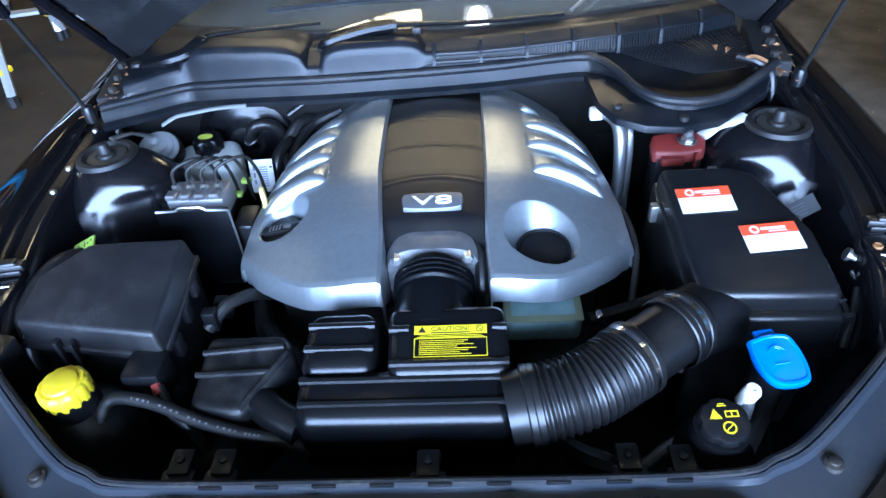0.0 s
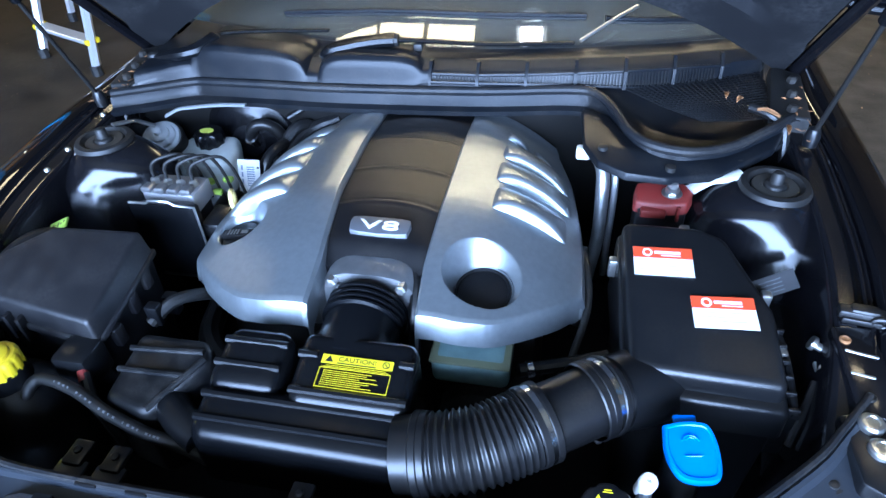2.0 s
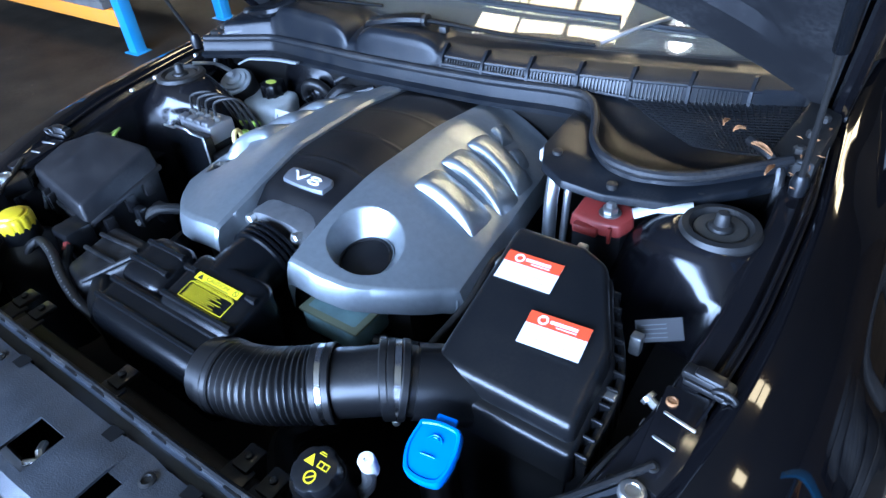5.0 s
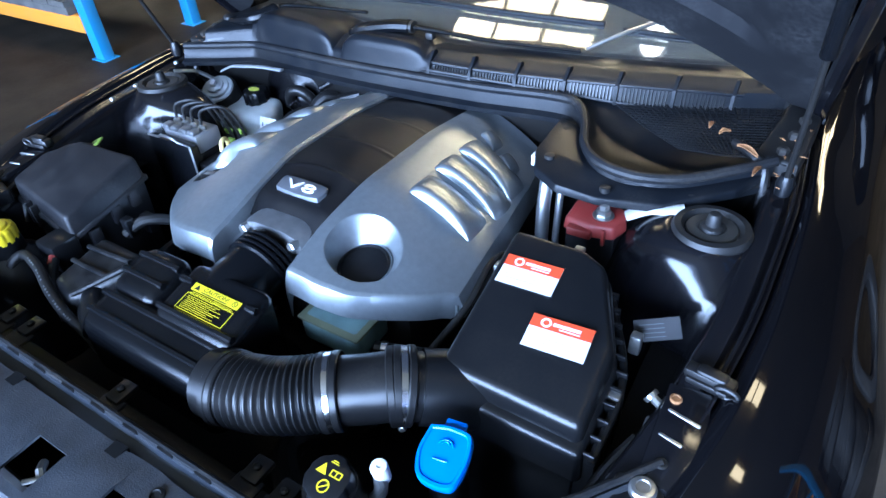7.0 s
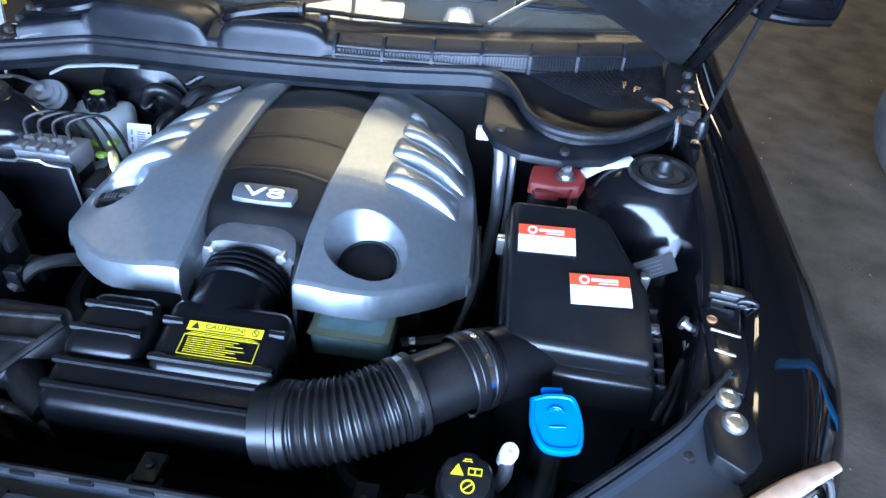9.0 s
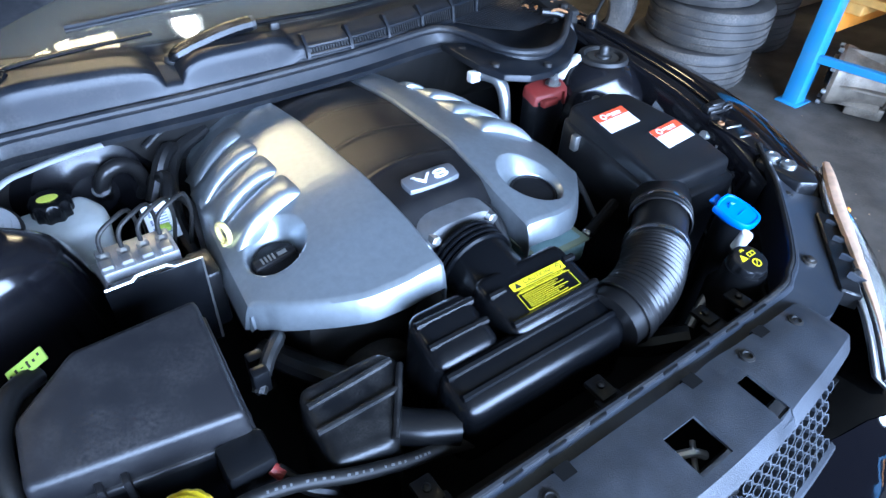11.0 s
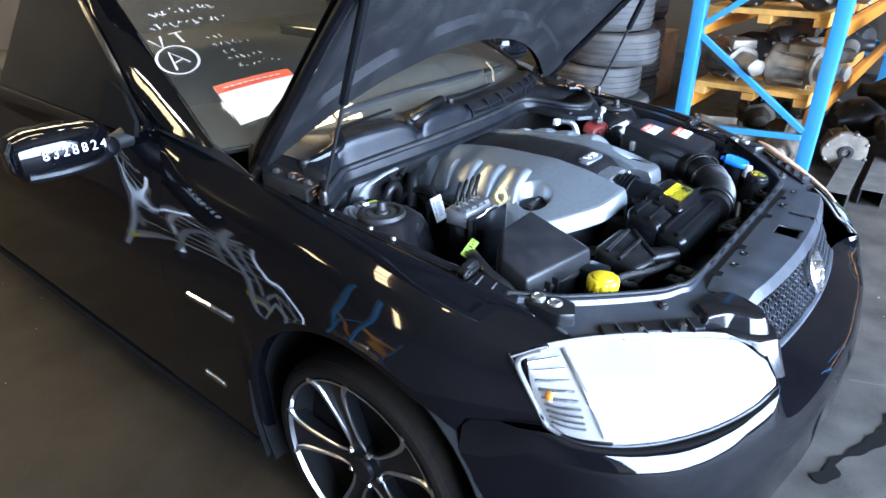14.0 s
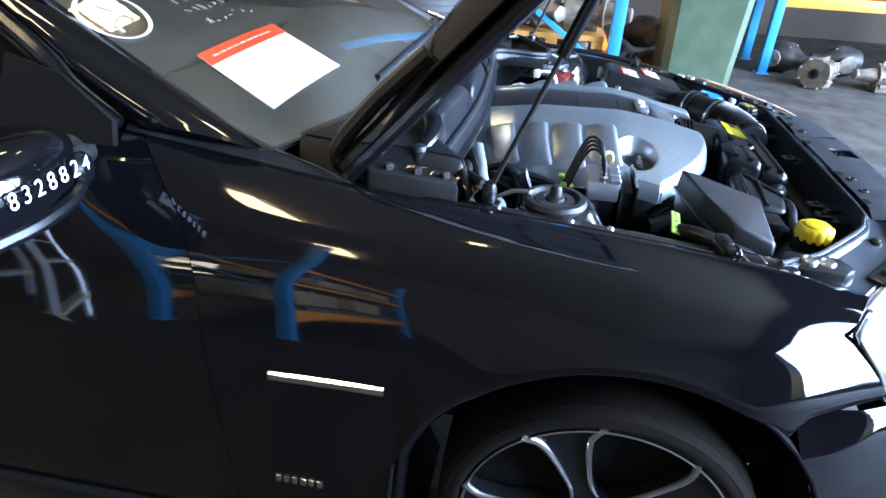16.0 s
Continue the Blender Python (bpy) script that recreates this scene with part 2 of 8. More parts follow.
def tube(name, pts, radius, material, parent=None, label="", n=10, per=6, flat=1.0):
    bm = bmesh.new()
    sweep(bm, catmull(pts, per), radius, n, True, flat)
    return part(name, bm, material, parent, label)


def turn(bm, profile, n=24, m=None, caps=True):
    """Revolve (radius, height) pairs round the local z axis."""
    m = m or Matrix()
    loft(bm, [[m @ Vector((max(r, 1e-4) * math.cos(2 * math.pi * k / n), max(r, 1e-4) * math.sin(2 * math.pi * k / n), z)) for k in range(n)]
              for r, z in profile], True, caps)


def block(bm, lo, hi, bevel=0.0, segs=2, m=None):
    m = m or Matrix()
    c = [m @ Vector((x, y, z)) for z in (lo[2], hi[2]) for y in (lo[1], hi[1]) for x in (lo[0], hi[0])]
    vs = [bm.verts.new(p) for p in c]
    fs = [bm.faces.new([vs[i] for i in q]) for q in ((0, 2, 3, 1), (4, 5, 7, 6), (0, 1, 5, 4), (2, 6, 7, 3), (0, 4, 6, 2), (1, 3, 7, 5))]
    if bevel:
        es = {e for f in fs for e in f.edges}
        bmesh.ops.bevel(bm, geom=list(es), offset=bevel, segments=segs, affect="EDGES", profile=0.5)


def boxed(name, lo, hi, material, parent=None, label="", bevel=0.006, segs=2, m=None):
    bm = bmesh.new()
    block(bm, lo, hi, bevel, segs, m)
    return part(name, bm, material, parent, label)


def prism(bm, poly, drop, bevel=0.0, segs=3, grow=0.0):
    """poly: (x, y, z) of the top outline; sides go down by drop, spreading by grow."""
    c = sum((Vector(p) for p in poly), Vector()) / len(poly)
    top = [bm.verts.new(p) for p in poly]
    bot = []
    for p in poly:
        v = Vector(p)
        d = Vector((v.x - c.x, v.y - c.y, 0)).normalized() * grow
        bot.append(bm.verts.new(v + d - Vector((0, 0, drop if not callable(drop) else drop(v)))))
    n = len(poly)
    faces = [bm.faces.new(top), bm.faces.new(bot[::-1])]
    for i in range(n):
        j = (i + 1) % n
        faces.append(bm.faces.new((top[i], bot[i], bot[j], top[j])))
    if bevel:
        bmesh.ops.recalc_face_normals(bm, faces=faces)
        es = {e for e in faces[0].edges} | {e for f in faces[2:] for e in f.edges if e not in faces[1].edges}
        bmesh.ops.bevel(bm, geom=list(es), offset=bevel, segments=segs, affect="EDGES", profile=0.5)


def lerp(t, table):
    """Piecewise smooth reading of a table of (t, value...)."""
    if t <= table[0][0]:
        return table[0][1:]
    for a, b in zip(table, table[1:]):
        if t <= b[0]:
            k = (t - a[0]) / (b[0] - a[0])
            return tuple(x + (y - x) * k for x, y in zip(a[1:], b[1:]))
    return table[-1][1:]


def sstep(a, b, x):
    k = min(1, max(0, (x - a) / (b - a)))
    return k * k * (3 - 2 * k)


def frame_on(origin, normal, up):
    """Matrix whose z is the normal and whose y leans to up."""
    z = Vector(normal).normalized()
    x = Vector(up).cross(z).normalized()
    y = z.cross(x)
    return Matrix.Translation(origin) @ Matrix((x, y, z)).transposed().to_4x4()


def words(name, text, size, m, material, parent, label="", depth=0.0006):
    cu = bpy.data.curves.new(name, "FONT")
    cu.body, cu.size, cu.extrude, cu.align_x, cu.align_y = text, size, depth, "CENTER", "CENTER"
    ob = new(name, cu)
    dg = bpy.context.evaluated_depsgraph_get()
    me = bpy.data.meshes.new_from_object(ob.evaluated_get(dg))
    bpy.data.objects.remove(ob)
    me.materials.clear()
    me.materials.append(material)
    me.transform(m)
    return under(new(name, me), parent, label)

# ---- workshop shell ----
def shell():
    bm = bmesh.new()
    block(bm, (-7, -30, -0.2), (7, 9, 0.0))
    f = part("floor", bm, M_FLOOR, None, smooth=0)
    tagged(f, "stained bare concrete workshop floor", "floor", kind="structure")
    for nm, lo, hi in (("wall_north", (-7.2, 9, 0), (7.2, 9.2, 5)), ("wall_east", (7, -6.2, 0), (7.2, 9, 5)),
                       ("wall_west", (-7.2, -6.2, 0), (-7, 9, 5)), ("wall_south_a", (-7, -6.2, 0), (-4.8, -6, 5)),
                       ("wall_south_b", (3.8, -6.2, 0), (7, -6, 5)), ("wall_south_c", (-4.8, -6.2, 4.0), (3.8, -6, 5))):
        w = boxed(nm, lo, hi, M_WALL, None, bevel=0)
        tagged(w, "dim painted workshop wall", "wall", kind="structure")
    c = boxed("ceiling", (-7.2, -6.2, 5.0), (7.2, 9.2, 5.15), M_CEIL, None, bevel=0)
    tagged(c, "ribbed metal workshop roof lining", "ceiling", kind="structure")


shell()

# ---- car ----
CAR = thing("car", "black sedan with its bonnet propped up, panels scratched and dusty", "car")

# fender section: station y -> top edge x z, shoulder x z, crease x z, belly x z
FEND = [(-0.78, 0.682, 0.705, 0.720, 0.715, 0.745, 0.668, 0.752, 0.640),
        (-0.60, 0.690, 0.745, 0.765, 0.738, 0.796, 0.690, 0.812, 0.650),
        (-0.52, 0.695, 0.766, 0.788, 0.752, 0.826, 0.702, 0.850, 0.655),
        (-0.45, 0.700, 0.788, 0.808, 0.768, 0.862, 0.715, 0.892, 0.655),
        (-0.35, 0.735, 0.815, 0.834, 0.792, 0.896, 0.730, 0.931, 0.650),
        (-0.17, 0.760, 0.845, 0.850, 0.815, 0.908, 0.745, 0.950, 0.640),
        (0.10, 0.765, 0.868, 0.850, 0.830, 0.904, 0.755, 0.945, 0.620),
        (0.35, 0.748, 0.880, 0.845, 0.838, 0.900, 0.760, 0.938, 0.600),
        (0.55, 0.760, 0.915, 0.850, 0.842, 0.902, 0.760, 0.938, 0.600),
        (0.75, 0.800, 0.962, 0.860, 0.845, 0.905, 0.760, 0.940, 0.600),
        (0.95, 0.840, 1.009, 0.870, 0.848, 0.908, 0.760, 0.942, 0.600)]
ARCH_Y, ARCH_Z, ARCH_R = -0.145, 0.315, 0.372


def smooth_table(y):
    rows = [lerp(y + d, FEND) for d in (-0.09, -0.06, -0.03, 0, 0.03, 0.06, 0.09)]
    return [sum(w * c for w, c in zip((1, 2, 3, 4, 3, 2, 1), col)) / 16 for col in zip(*rows)]


def fender_point(s, y, v):
    tx, tz, sx, sz, cx, cz, bx, bz = smooth_table(y)
    d = y - ARCH_Y
    low = ARCH_Z + math.sqrt(max(0, ARCH_R ** 2 - d * d)) if abs(d) < ARCH_R else 0.115
    low = max(low, 0.115)
    if y < -0.42:
        low = max(low, lerp(y, [(-0.60, 0.630), (-0.50, 0.622), (-0.42, 0.612)])[0])
    lx = bx - 0.012 if low > 0.4 else 0.905
    zb = min(max(bz, low + 0.018), cz - 0.012)
    bx = cx + (bx - cx) * min(1, 0.45 + 0.55 * (cz - zb) / max(0.02, cz - bz))
    lx = min(lx, bx - 0.004) if low > 0.4 else lx
    knots = [(0.0, tx - 0.012, tz - 0.03), (0.05, tx, tz), (0.25, sx, sz), (0.45, cx, cz), (0.7, bx, zb), (0.95, lx + 0.004, low), (1.0, lx - 0.03, low + 0.002)]
    reach = min(1.0, v / 0.08, (1 - v) / 0.08)
    pts = [lerp(v + e * reach, knots) for e in (-0.075, -0.05, -0.025, 0, 0.025, 0.05, 0.075)]
    x = sum(w * p[0] for w, p in zip((1, 2, 3, 4, 3, 2, 1), pts)) / 16
    z = sum(w * p[1] for w, p in zip((1, 2, 3, 4, 3, 2, 1), pts)) / 16
    if v == 0 or v == 1:
        x, z = lerp(v, knots)
    return Vector((s * x, y, z))


def rear_edge(v):
    return lerp(v, [(0.0, 0.725), (0.1, 0.70), (0.3, 0.62), (0.5, 0.585), (1.0, 0.56)])[0]


def fender(s):
    def f(u, v):
        y0 = lerp(v, [(0, -0.558), (0.05, -0.562), (0.13, -0.540), (0.25, -0.505), (0.45, -0.538), (0.7, -0.572), (1, -0.590)])[0]
        return fender_point(s, y0 + (rear_edge(v) - y0) * u, v)
    ob = part("front_fender", sheet(f, 56, 36), M_PAINT, CAR, "glossy black fender panel with hand scratches", 60, solid=0.004)
    return ob


DOOR = [(0.0, 0.842, 0.930), (0.05, 0.856, 0.946), (0.12, 0.864, 0.930), (0.25, 0.872, 0.862), (0.45, 0.906, 0.760), (0.7, 0.940, 0.60), (0.90, 0.918, 0.25), (0.96, 0.909, 0.115), (1.0, 0.875, 0.117)]


def front_door(s):
    def f(u, v):
        y0 = rear_edge(v) + 0.0015
        p = fender_point(s, y0 - 0.0015, v)
        x, z = [sum(c) / 3 for c in zip(*(lerp(v + e, DOOR) for e in (-0.03, 0, 0.03)))]
        k = min(1, u / 0.15)
        k = k * k * (3 - 2 * k)
        return Vector((p.x + (s * x - p.x) * k, y0 + u * (2.30 - y0), p.z + (z - p.z) * k))
    part("front_door", sheet(f, 54, 36), M_PAINT, CAR, "glossy black door panel", 60, solid=0.004)


def arch_liner(s):
    bm = bmesh.new()
    rings = []
    for x in (0.92, 0.80, 0.62):
        rings.append([Vector((s * x, ARCH_Y + (ARCH_R + 0.012) * math.cos(a), ARCH_Z + (ARCH_R + 0.012) * math.sin(a)))
                      for a in np.linspace(-0.5, math.pi + 0.5, 28)])
    loft(bm, rings, closed=False, caps=False)
    part("arch_liner", bm, M_FELT, CAR, "black felt wheel arch liner", solid=0.004)


def wheel(s):
    w = new("wheel")
    cx = s * 0.805
    w.parent = CAR
    bm = bmesh.new()
    m = Matrix.Translation((cx, ARCH_Y, 0.300)) @ Matrix.Rotation(s * math.pi / 2, 4, "Y") @ Matrix.Scale(0.974, 4)
    turn(bm, [(0.245, -0.115), (0.275, -0.120), (0.296, -0.112), (0.306, -0.09), (0.308, -0.04), (0.308, 0.04), (0.306, 0.085), (0.302, 0.100), (0.300, 0.101), (0.297, 0.107),
              (0.290, 0.112), (0.2885, 0.1145), (0.287, 0.1135), (0.278, 0.117), (0.266, 0.116), (0.258, 0.110), (0.254, 0.10), (0.254, -0.10)], 80, m, caps=False)
    part("tyre", bm, M_TYRE, w, "low-profile black tyre with a dusty brown sidewall")
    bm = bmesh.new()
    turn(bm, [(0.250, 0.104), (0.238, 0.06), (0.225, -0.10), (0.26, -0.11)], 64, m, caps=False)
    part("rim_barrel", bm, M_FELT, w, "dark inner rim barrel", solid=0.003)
    bm = bmesh.new()
    turn(bm, [(0.256, 0.110), (0.258, 0.1155), (0.255, 0.1165), (0.251, 0.106)], 64, m, caps=False)
    part("rim", bm, M_RIM, w, "machined silver wheel rim", solid=0.003)
    # solid black disc in place of the shade and brake behind the spokes
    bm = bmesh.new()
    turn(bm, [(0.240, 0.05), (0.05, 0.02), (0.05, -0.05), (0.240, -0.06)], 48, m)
    part("spoke_shade_disc", bm, M_FELT, w, "black disc standing for the shaded space and brake behind the spokes")
    for k in range(5):
        a = 2 * math.pi * k / 5 + 0.35
        r = m @ Matrix.Rotation(a, 4, "Z")
        bm = bmesh.new()
        for e in (-1, 1):
            pts = [r @ V(0.045, e * 0.028, 0.086), r @ V(0.09, e * 0.020, 0.092), r @ V(0.17, e * 0.030, 0.102), r @ V(0.225, e * 0.046, 0.107), r @ V(0.252, e * 0.075, 0.110)]
            sweep(bm, catmull(pts, 4), lambda t: 0.0028 + 0.0052 * t, 8, True)
        part("spoke_edge", bm, M_RIM, w, "machined silver spoke edges")
        bm = bmesh.new()
        top = [(0.03, 0.03), (0.09, 0.020), (0.17, 0.030), (0.225, 0.046), (0.252, 0.075)]
        rings = [[r @ V(x, -y, 0.083 + x * 0.09), r @ V(x, y, 0.083 + x * 0.09), r @ V(x, y, 0.05 + x * 0.09), r @ V(x, -y, 0.05 + x * 0.09)] for x, y in top]
        loft(bm, rings)
        part("spoke", bm, M_RIMDARK, w, "gloss black wheel spoke")
        bm = bmesh.new()
        turn(bm, [(0.009, 0.08), (0.009, 0.094), (0.006, 0.098)], 6, r @ Matrix.Translation((0.046, 0.028, 0)))
        part("wheel_nut", bm, M_CHROME, w)
    bm = bmesh.new()
    turn(bm, [(0.066, 0.05), (0.064, 0.088), (0.034, 0.092), (0.033, 0.104), (0.02, 0.107)], 32, m)
    part("hub_cap", bm, M_RIMDARK, w, "black wheel centre with small cap")


# bumper: plan outline (x, y) at each height, from the arch to the middle
BUMP = [(0.0, 0.930, -0.430), (0.12, 0.893, -0.54), (0.28, 0.828, -0.69), (0.45, 0.720, -0.825), (0.62, 0.540, -0.915), (0.80, 0.300, -0.965), (1.0, 0.0, -0.985)]


def bump_plan(u):
    rows = [lerp(u + d, BUMP) for d in (-0.05, 0, 0.05)]
    return [(a + b + c) / 3 for a, b, c in zip(*rows)]


LAMP_FOOT = catmull([(0.826, -0.578, 0.630), (0.80, -0.643, 0.610), (0.73, -0.728, 0.602), (0.63, -0.808, 0.609), (0.53, -0.863, 0.627), (0.450, -0.888, 0.647)], 4)


def bumper():
    def f(u, v):
        s = -1 if u < 0.5 else 1
        t = 1 - abs(u - 0.5) * 2
        # top edge follows the underside of the lamp, then the lip of the grille
        zt = lerp(t, [(0, 0.613), (0.15, 0.624), (0.3, 0.612), (0.55, 0.615), (0.72, 0.635), (0.8, 0.64), (1, 0.628)])[0]
        inset = lerp(v, [(0, 0.075), (0.06, 0.045), (0.14, 0.015), (0.28, 0.0), (0.6, 0.004), (0.85, 0.03), (1, 0.08)])[0]
        if t > 0.66:
            inset += 0.055 * min(1, (t - 0.66) / 0.12) * max(0, 1 - v / 0.16)
        z = zt - (zt - 0.19) * v
        # the rear edge follows the wheel arch
        edge = ARCH_Y - math.sqrt(max(0.0, (ARCH_R + 0.004) ** 2 - (z - ARCH_Z) ** 2))
        t0 = min(0.16, max(0.0, (-0.430 - edge) / 0.92))
        x, y = bump_plan(t0 + (1 - t0) * t)
        if t == 1:
            x = 0.0
        side = max(0.0, min(1, (t - 0.08) / 0.05, (0.68 - t) / 0.06))
        inset *= 1 - side
        c = Vector((x, y + 0.2, 0)).normalized()
        p = Vector((x - c.x * inset * 0.7, y + abs(c.y) * inset, z))
        if side > 0 and v < 0.36:
            i = min(1, max(0, (t - 0.10) / 0.50)) * (len(LAMP_FOOT) - 1)
            k = min(int(i), len(LAMP_FOOT) - 2)
            q = LAMP_FOOT[k].lerp(LAMP_FOOT[k + 1], i - k)
            p = p.lerp(q, side * lerp(v, [(0, 1), (0.15, 0.36), (0.36, 0)])[0])
        return Vector((s * p.x, p.y, p.z))
    part("bumper", sheet(f, 80, 40), M_PAINT, CAR, "glossy black front bumper skin", 60, solid=0.004)


def headlight(s):
    top = catmull([(0.822, -0.490, 0.750), (0.76, -0.530, 0.757), (0.68, -0.590, 0.757), (0.58, -0.680, 0.750), (0.48, -0.775, 0.735), (0.420, -0.838, 0.700)], 4)
    bot = catmull([(0.826, -0.575, 0.632), (0.80, -0.640, 0.612), (0.73, -0.725, 0.605), (0.63, -0.805, 0.612), (0.53, -0.860, 0.630), (0.450, -0.885, 0.650)], 4)
    n = len(top)

    def shape(back, scale=1.0):
        def f(u, v):
            i = u * (n - 1)
            k = min(int(i), n - 2)
            a = top[k].lerp(top[k + 1], i - k)
            b = bot[k].lerp(bot[k + 1], i - k)
            p = a.lerp(b, 0.5 + (v - 0.5) * scale)
            out = Vector((0.62, -0.78, 0.0)) * (0.034 * max(0.0, math.sin(math.pi * v)) ** 1.6 * max(0.0, math.sin(math.pi * min(1, 0.02 + 0.96 * u))) ** 0.6 - back)
            p = p + out
            return Vector((s * p.x, p.y, p.z))
        return f
    h = new("headlight")
    h.parent = CAR
    tagged(h, "large clear wedge-shaped headlight with amber tint")
    part("lens", sheet(shape(0.0), 20, 10), M_LENS, h, "clear polycarbonate headlight lens", 60, solid=0.003)
    part("reflector", sheet(shape(0.011, 0.99), 20, 10), M_REFLECTOR, h, "bright chromed lamp reflector", 60, solid=0.002)
    part("lamp_housing", sheet(shape(0.018, 1.0), 20, 10), M_RIMDARK, h, "black lamp housing", 60, solid=0.004)
    # thick pale moulding round the outer end of the lens
    f = shape(-0.001, 1.0)
    bm = bmesh.new()
    sweep(bm, catmull([f(0.16, 0.03), f(0.08, 0.03), f(0.03, 0.06), f(0.012, 0.18), f(0.014, 0.5), f(0.018, 0.85), f(0.04, 0.96), f(0.10, 0.97)], 5), 0.006, 10, True, 0.7)
    part("outer_moulding", bm, M_TINTEDGE, h, "grey translucent moulding at the lens end")
    # rim of the housing
    ring = [Vector((s * p.x, p.y, p.z)) for p in top + bot[::-1]]
    ring.append(ring[0])
    bm = bmesh.new()
    sweep(bm, ring, 0.003, 6, False)
    part("lamp_rim", bm, M_RIMDARK, h, "dark rim round the lens")
    # strip coloured pale, warm on the far lamp, for light the clear edge catches
    bm = bmesh.new()
    sweep(bm, [Vector((s * p.x, p.y - 0.003, p.z + (0.003 if s < 0 else 0.012))) for p in (top[4:17] if s < 0 else top[:19])], 0.0065 if s < 0 else lambda t: 0.004 + 0.010 * math.sin(math.pi * min(1, 0.1 + t)), 8, True, 0.6)
    part("lens_top_edge", bm, M_NATURAL if s < 0 else M_LITLENS, h, "clear plastic lens edge with its caught light put into the colour")
    bm = bmesh.new()
    f = shape(0.006, 0.9)
    for k in range(9):
        pts = [f(0.07 + 0.17 * t, 0.10 + 0.80 * k / 8) for t in (0, 0.5, 1)]
        sweep(bm, pts, 0.0035, 6)
    part("side_reflector_flutes", bm, M_CHROME, h, "fluted indicator reflector")
    bm = bmesh.new()
    sweep(bm, [f(0.265 + 0.03 * v, v) for v in np.linspace(0.02, 0.98, 8)], 0.005, 8)
    part("divider", bm, M_ZINC, h, "grey divider between lamp chambers")
    bm = bmesh.new()
    turn(bm, [(0.007, -0.01), (0.007, 0.012), (0.003, 0.016)], 12, frame_on(f(0.12, 0.45), (s * 0.9, -0.5, 0.1), (0, 0, 1)))
    part("indicator_bulb", bm, M_AMBER, h, "amber indicator bulb")


def grille():
    g = new("grille")
    g.parent = CAR
    tagged(g, "dark honeycomb radiator grille")

    def pt(x, v):
        k = (x / 0.36) ** 2
        return Vector((x, -0.815 - 0.055 * v + 0.035 * k, 0.748 - 0.10 * v - 0.006 * k))
    bm = bmesh.new()
    r = 0.0115
    rows = 6
    for j in range(rows):
        v = (j + 0.5) / rows
        w = 0.335 - 0.05 * v
        cols = int(2 * w / 0.0222)
        for i in range(cols):
            x = -w + (i + 0.5 * (j % 2) + 0.25) * 0.0222
            if abs(x) < 0.062 * math.sin(math.pi * min(1, v * 0.9 + 0.1)):
                continue
            c = pt(x, v)
            m = frame_on(c, (0.0, -0.88, 0.47), (0, 0, 1))
            ro = [bm.verts.new(m @ V(r * math.cos(math.pi * (k / 3 + 1 / 6)), 0.92 * r * math.sin(math.pi * (k / 3 + 1 / 6)), 0)) for k in range(6)]
            ri = [bm.verts.new(m @ V(0.78 * r * math.cos(math.pi * (k / 3 + 1 / 6)), 0.72 * r * math.sin(math.pi * (k / 3 + 1 / 6)), 0)) for k in range(6)]
            rb = [bm.verts.new(m @ V(0.78 * r * math.cos(math.pi * (k / 3 + 1 / 6)), 0.72 * r * math.sin(math.pi * (k / 3 + 1 / 6)), -0.012)) for k in range(6)]
            for k in range(6):
                q = (k + 1) % 6
                bm.faces.new((ro[k], ro[q], ri[q], ri[k]))
                bm.faces.new((ri[k], ri[q], rb[q], rb[k]))
    ob = part("honeycomb", bm, M_PANEL, g, "black plastic honeycomb cells", 20)
    tagged(ob, kind="stuff")
    # dark sheet that takes the place of the shade behind the grille
    bm = bmesh.new()
    loft(bm, [[pt(x, v) + V(0, 0.03, -0.01) for v in (0, 0.5, 1)] for x in np.linspace(-0.36, 0.36, 16)], False, False)
    part("grille_backing", bm, M_DARK, g, "dark sheet standing for the shaded space behind the grille", solid=0.004)
    bm = bmesh.new()
    edge = [pt(x, 0) + V(0, 0.004, 0.006) for x in np.linspace(-0.345, 0.345, 17)]
    sweep(bm, edge, 0.009, 8)
    edge = [pt(x, 1) + V(0, 0.0, -0.006) for x in np.linspace(-0.30, 0.30, 17)]
    sweep(bm, edge, 0.009, 8)
    part("grille_surround", bm, M_PANEL, g, "grey-black grille surround")
    e = new("emblem")
    e.parent = CAR
    tagged(e, "round chrome manufacturer emblem")
    m = frame_on(V(0.010, -0.853, 0.698), (0, -0.91, 0.41), (0, 0, 1)) @ Matrix.Diagonal((0.92, 0.92, 0.6, 1))
    bm = bmesh.new()
    turn(bm, [(0.060, -0.012), (0.060, 0.004), (0.055, 0.010), (0.049, 0.010), (0.049, 0.004)], 40, m)
    part("ring", bm, M_CHROME, e, "polished chrome ring")
    bm = bmesh.new()
    turn(bm, [(0.049, 0.001), (0.040, 0.003), (0.020, 0.005), (0.002, 0.0055)], 40, m)
    part("emblem_disc", bm, M_RIM, e, "satin silver emblem disc")
    bm = bmesh.new()
    sweep(bm, catmull([m @ V(-0.030, -0.018, 0.006), m @ V(-0.016, 0.016, 0.008), m @ V(0.014, 0.022, 0.008), m @ V(0.026, -0.002, 0.007), m @ V(0.006, -0.020, 0.007)], 5), lambda t: 0.005 + 0.005 * math.sin(math.pi * t), 8, True, 0.6)
    part("emblem_relief", bm, M_CHROME, e, "plain chrome relief")


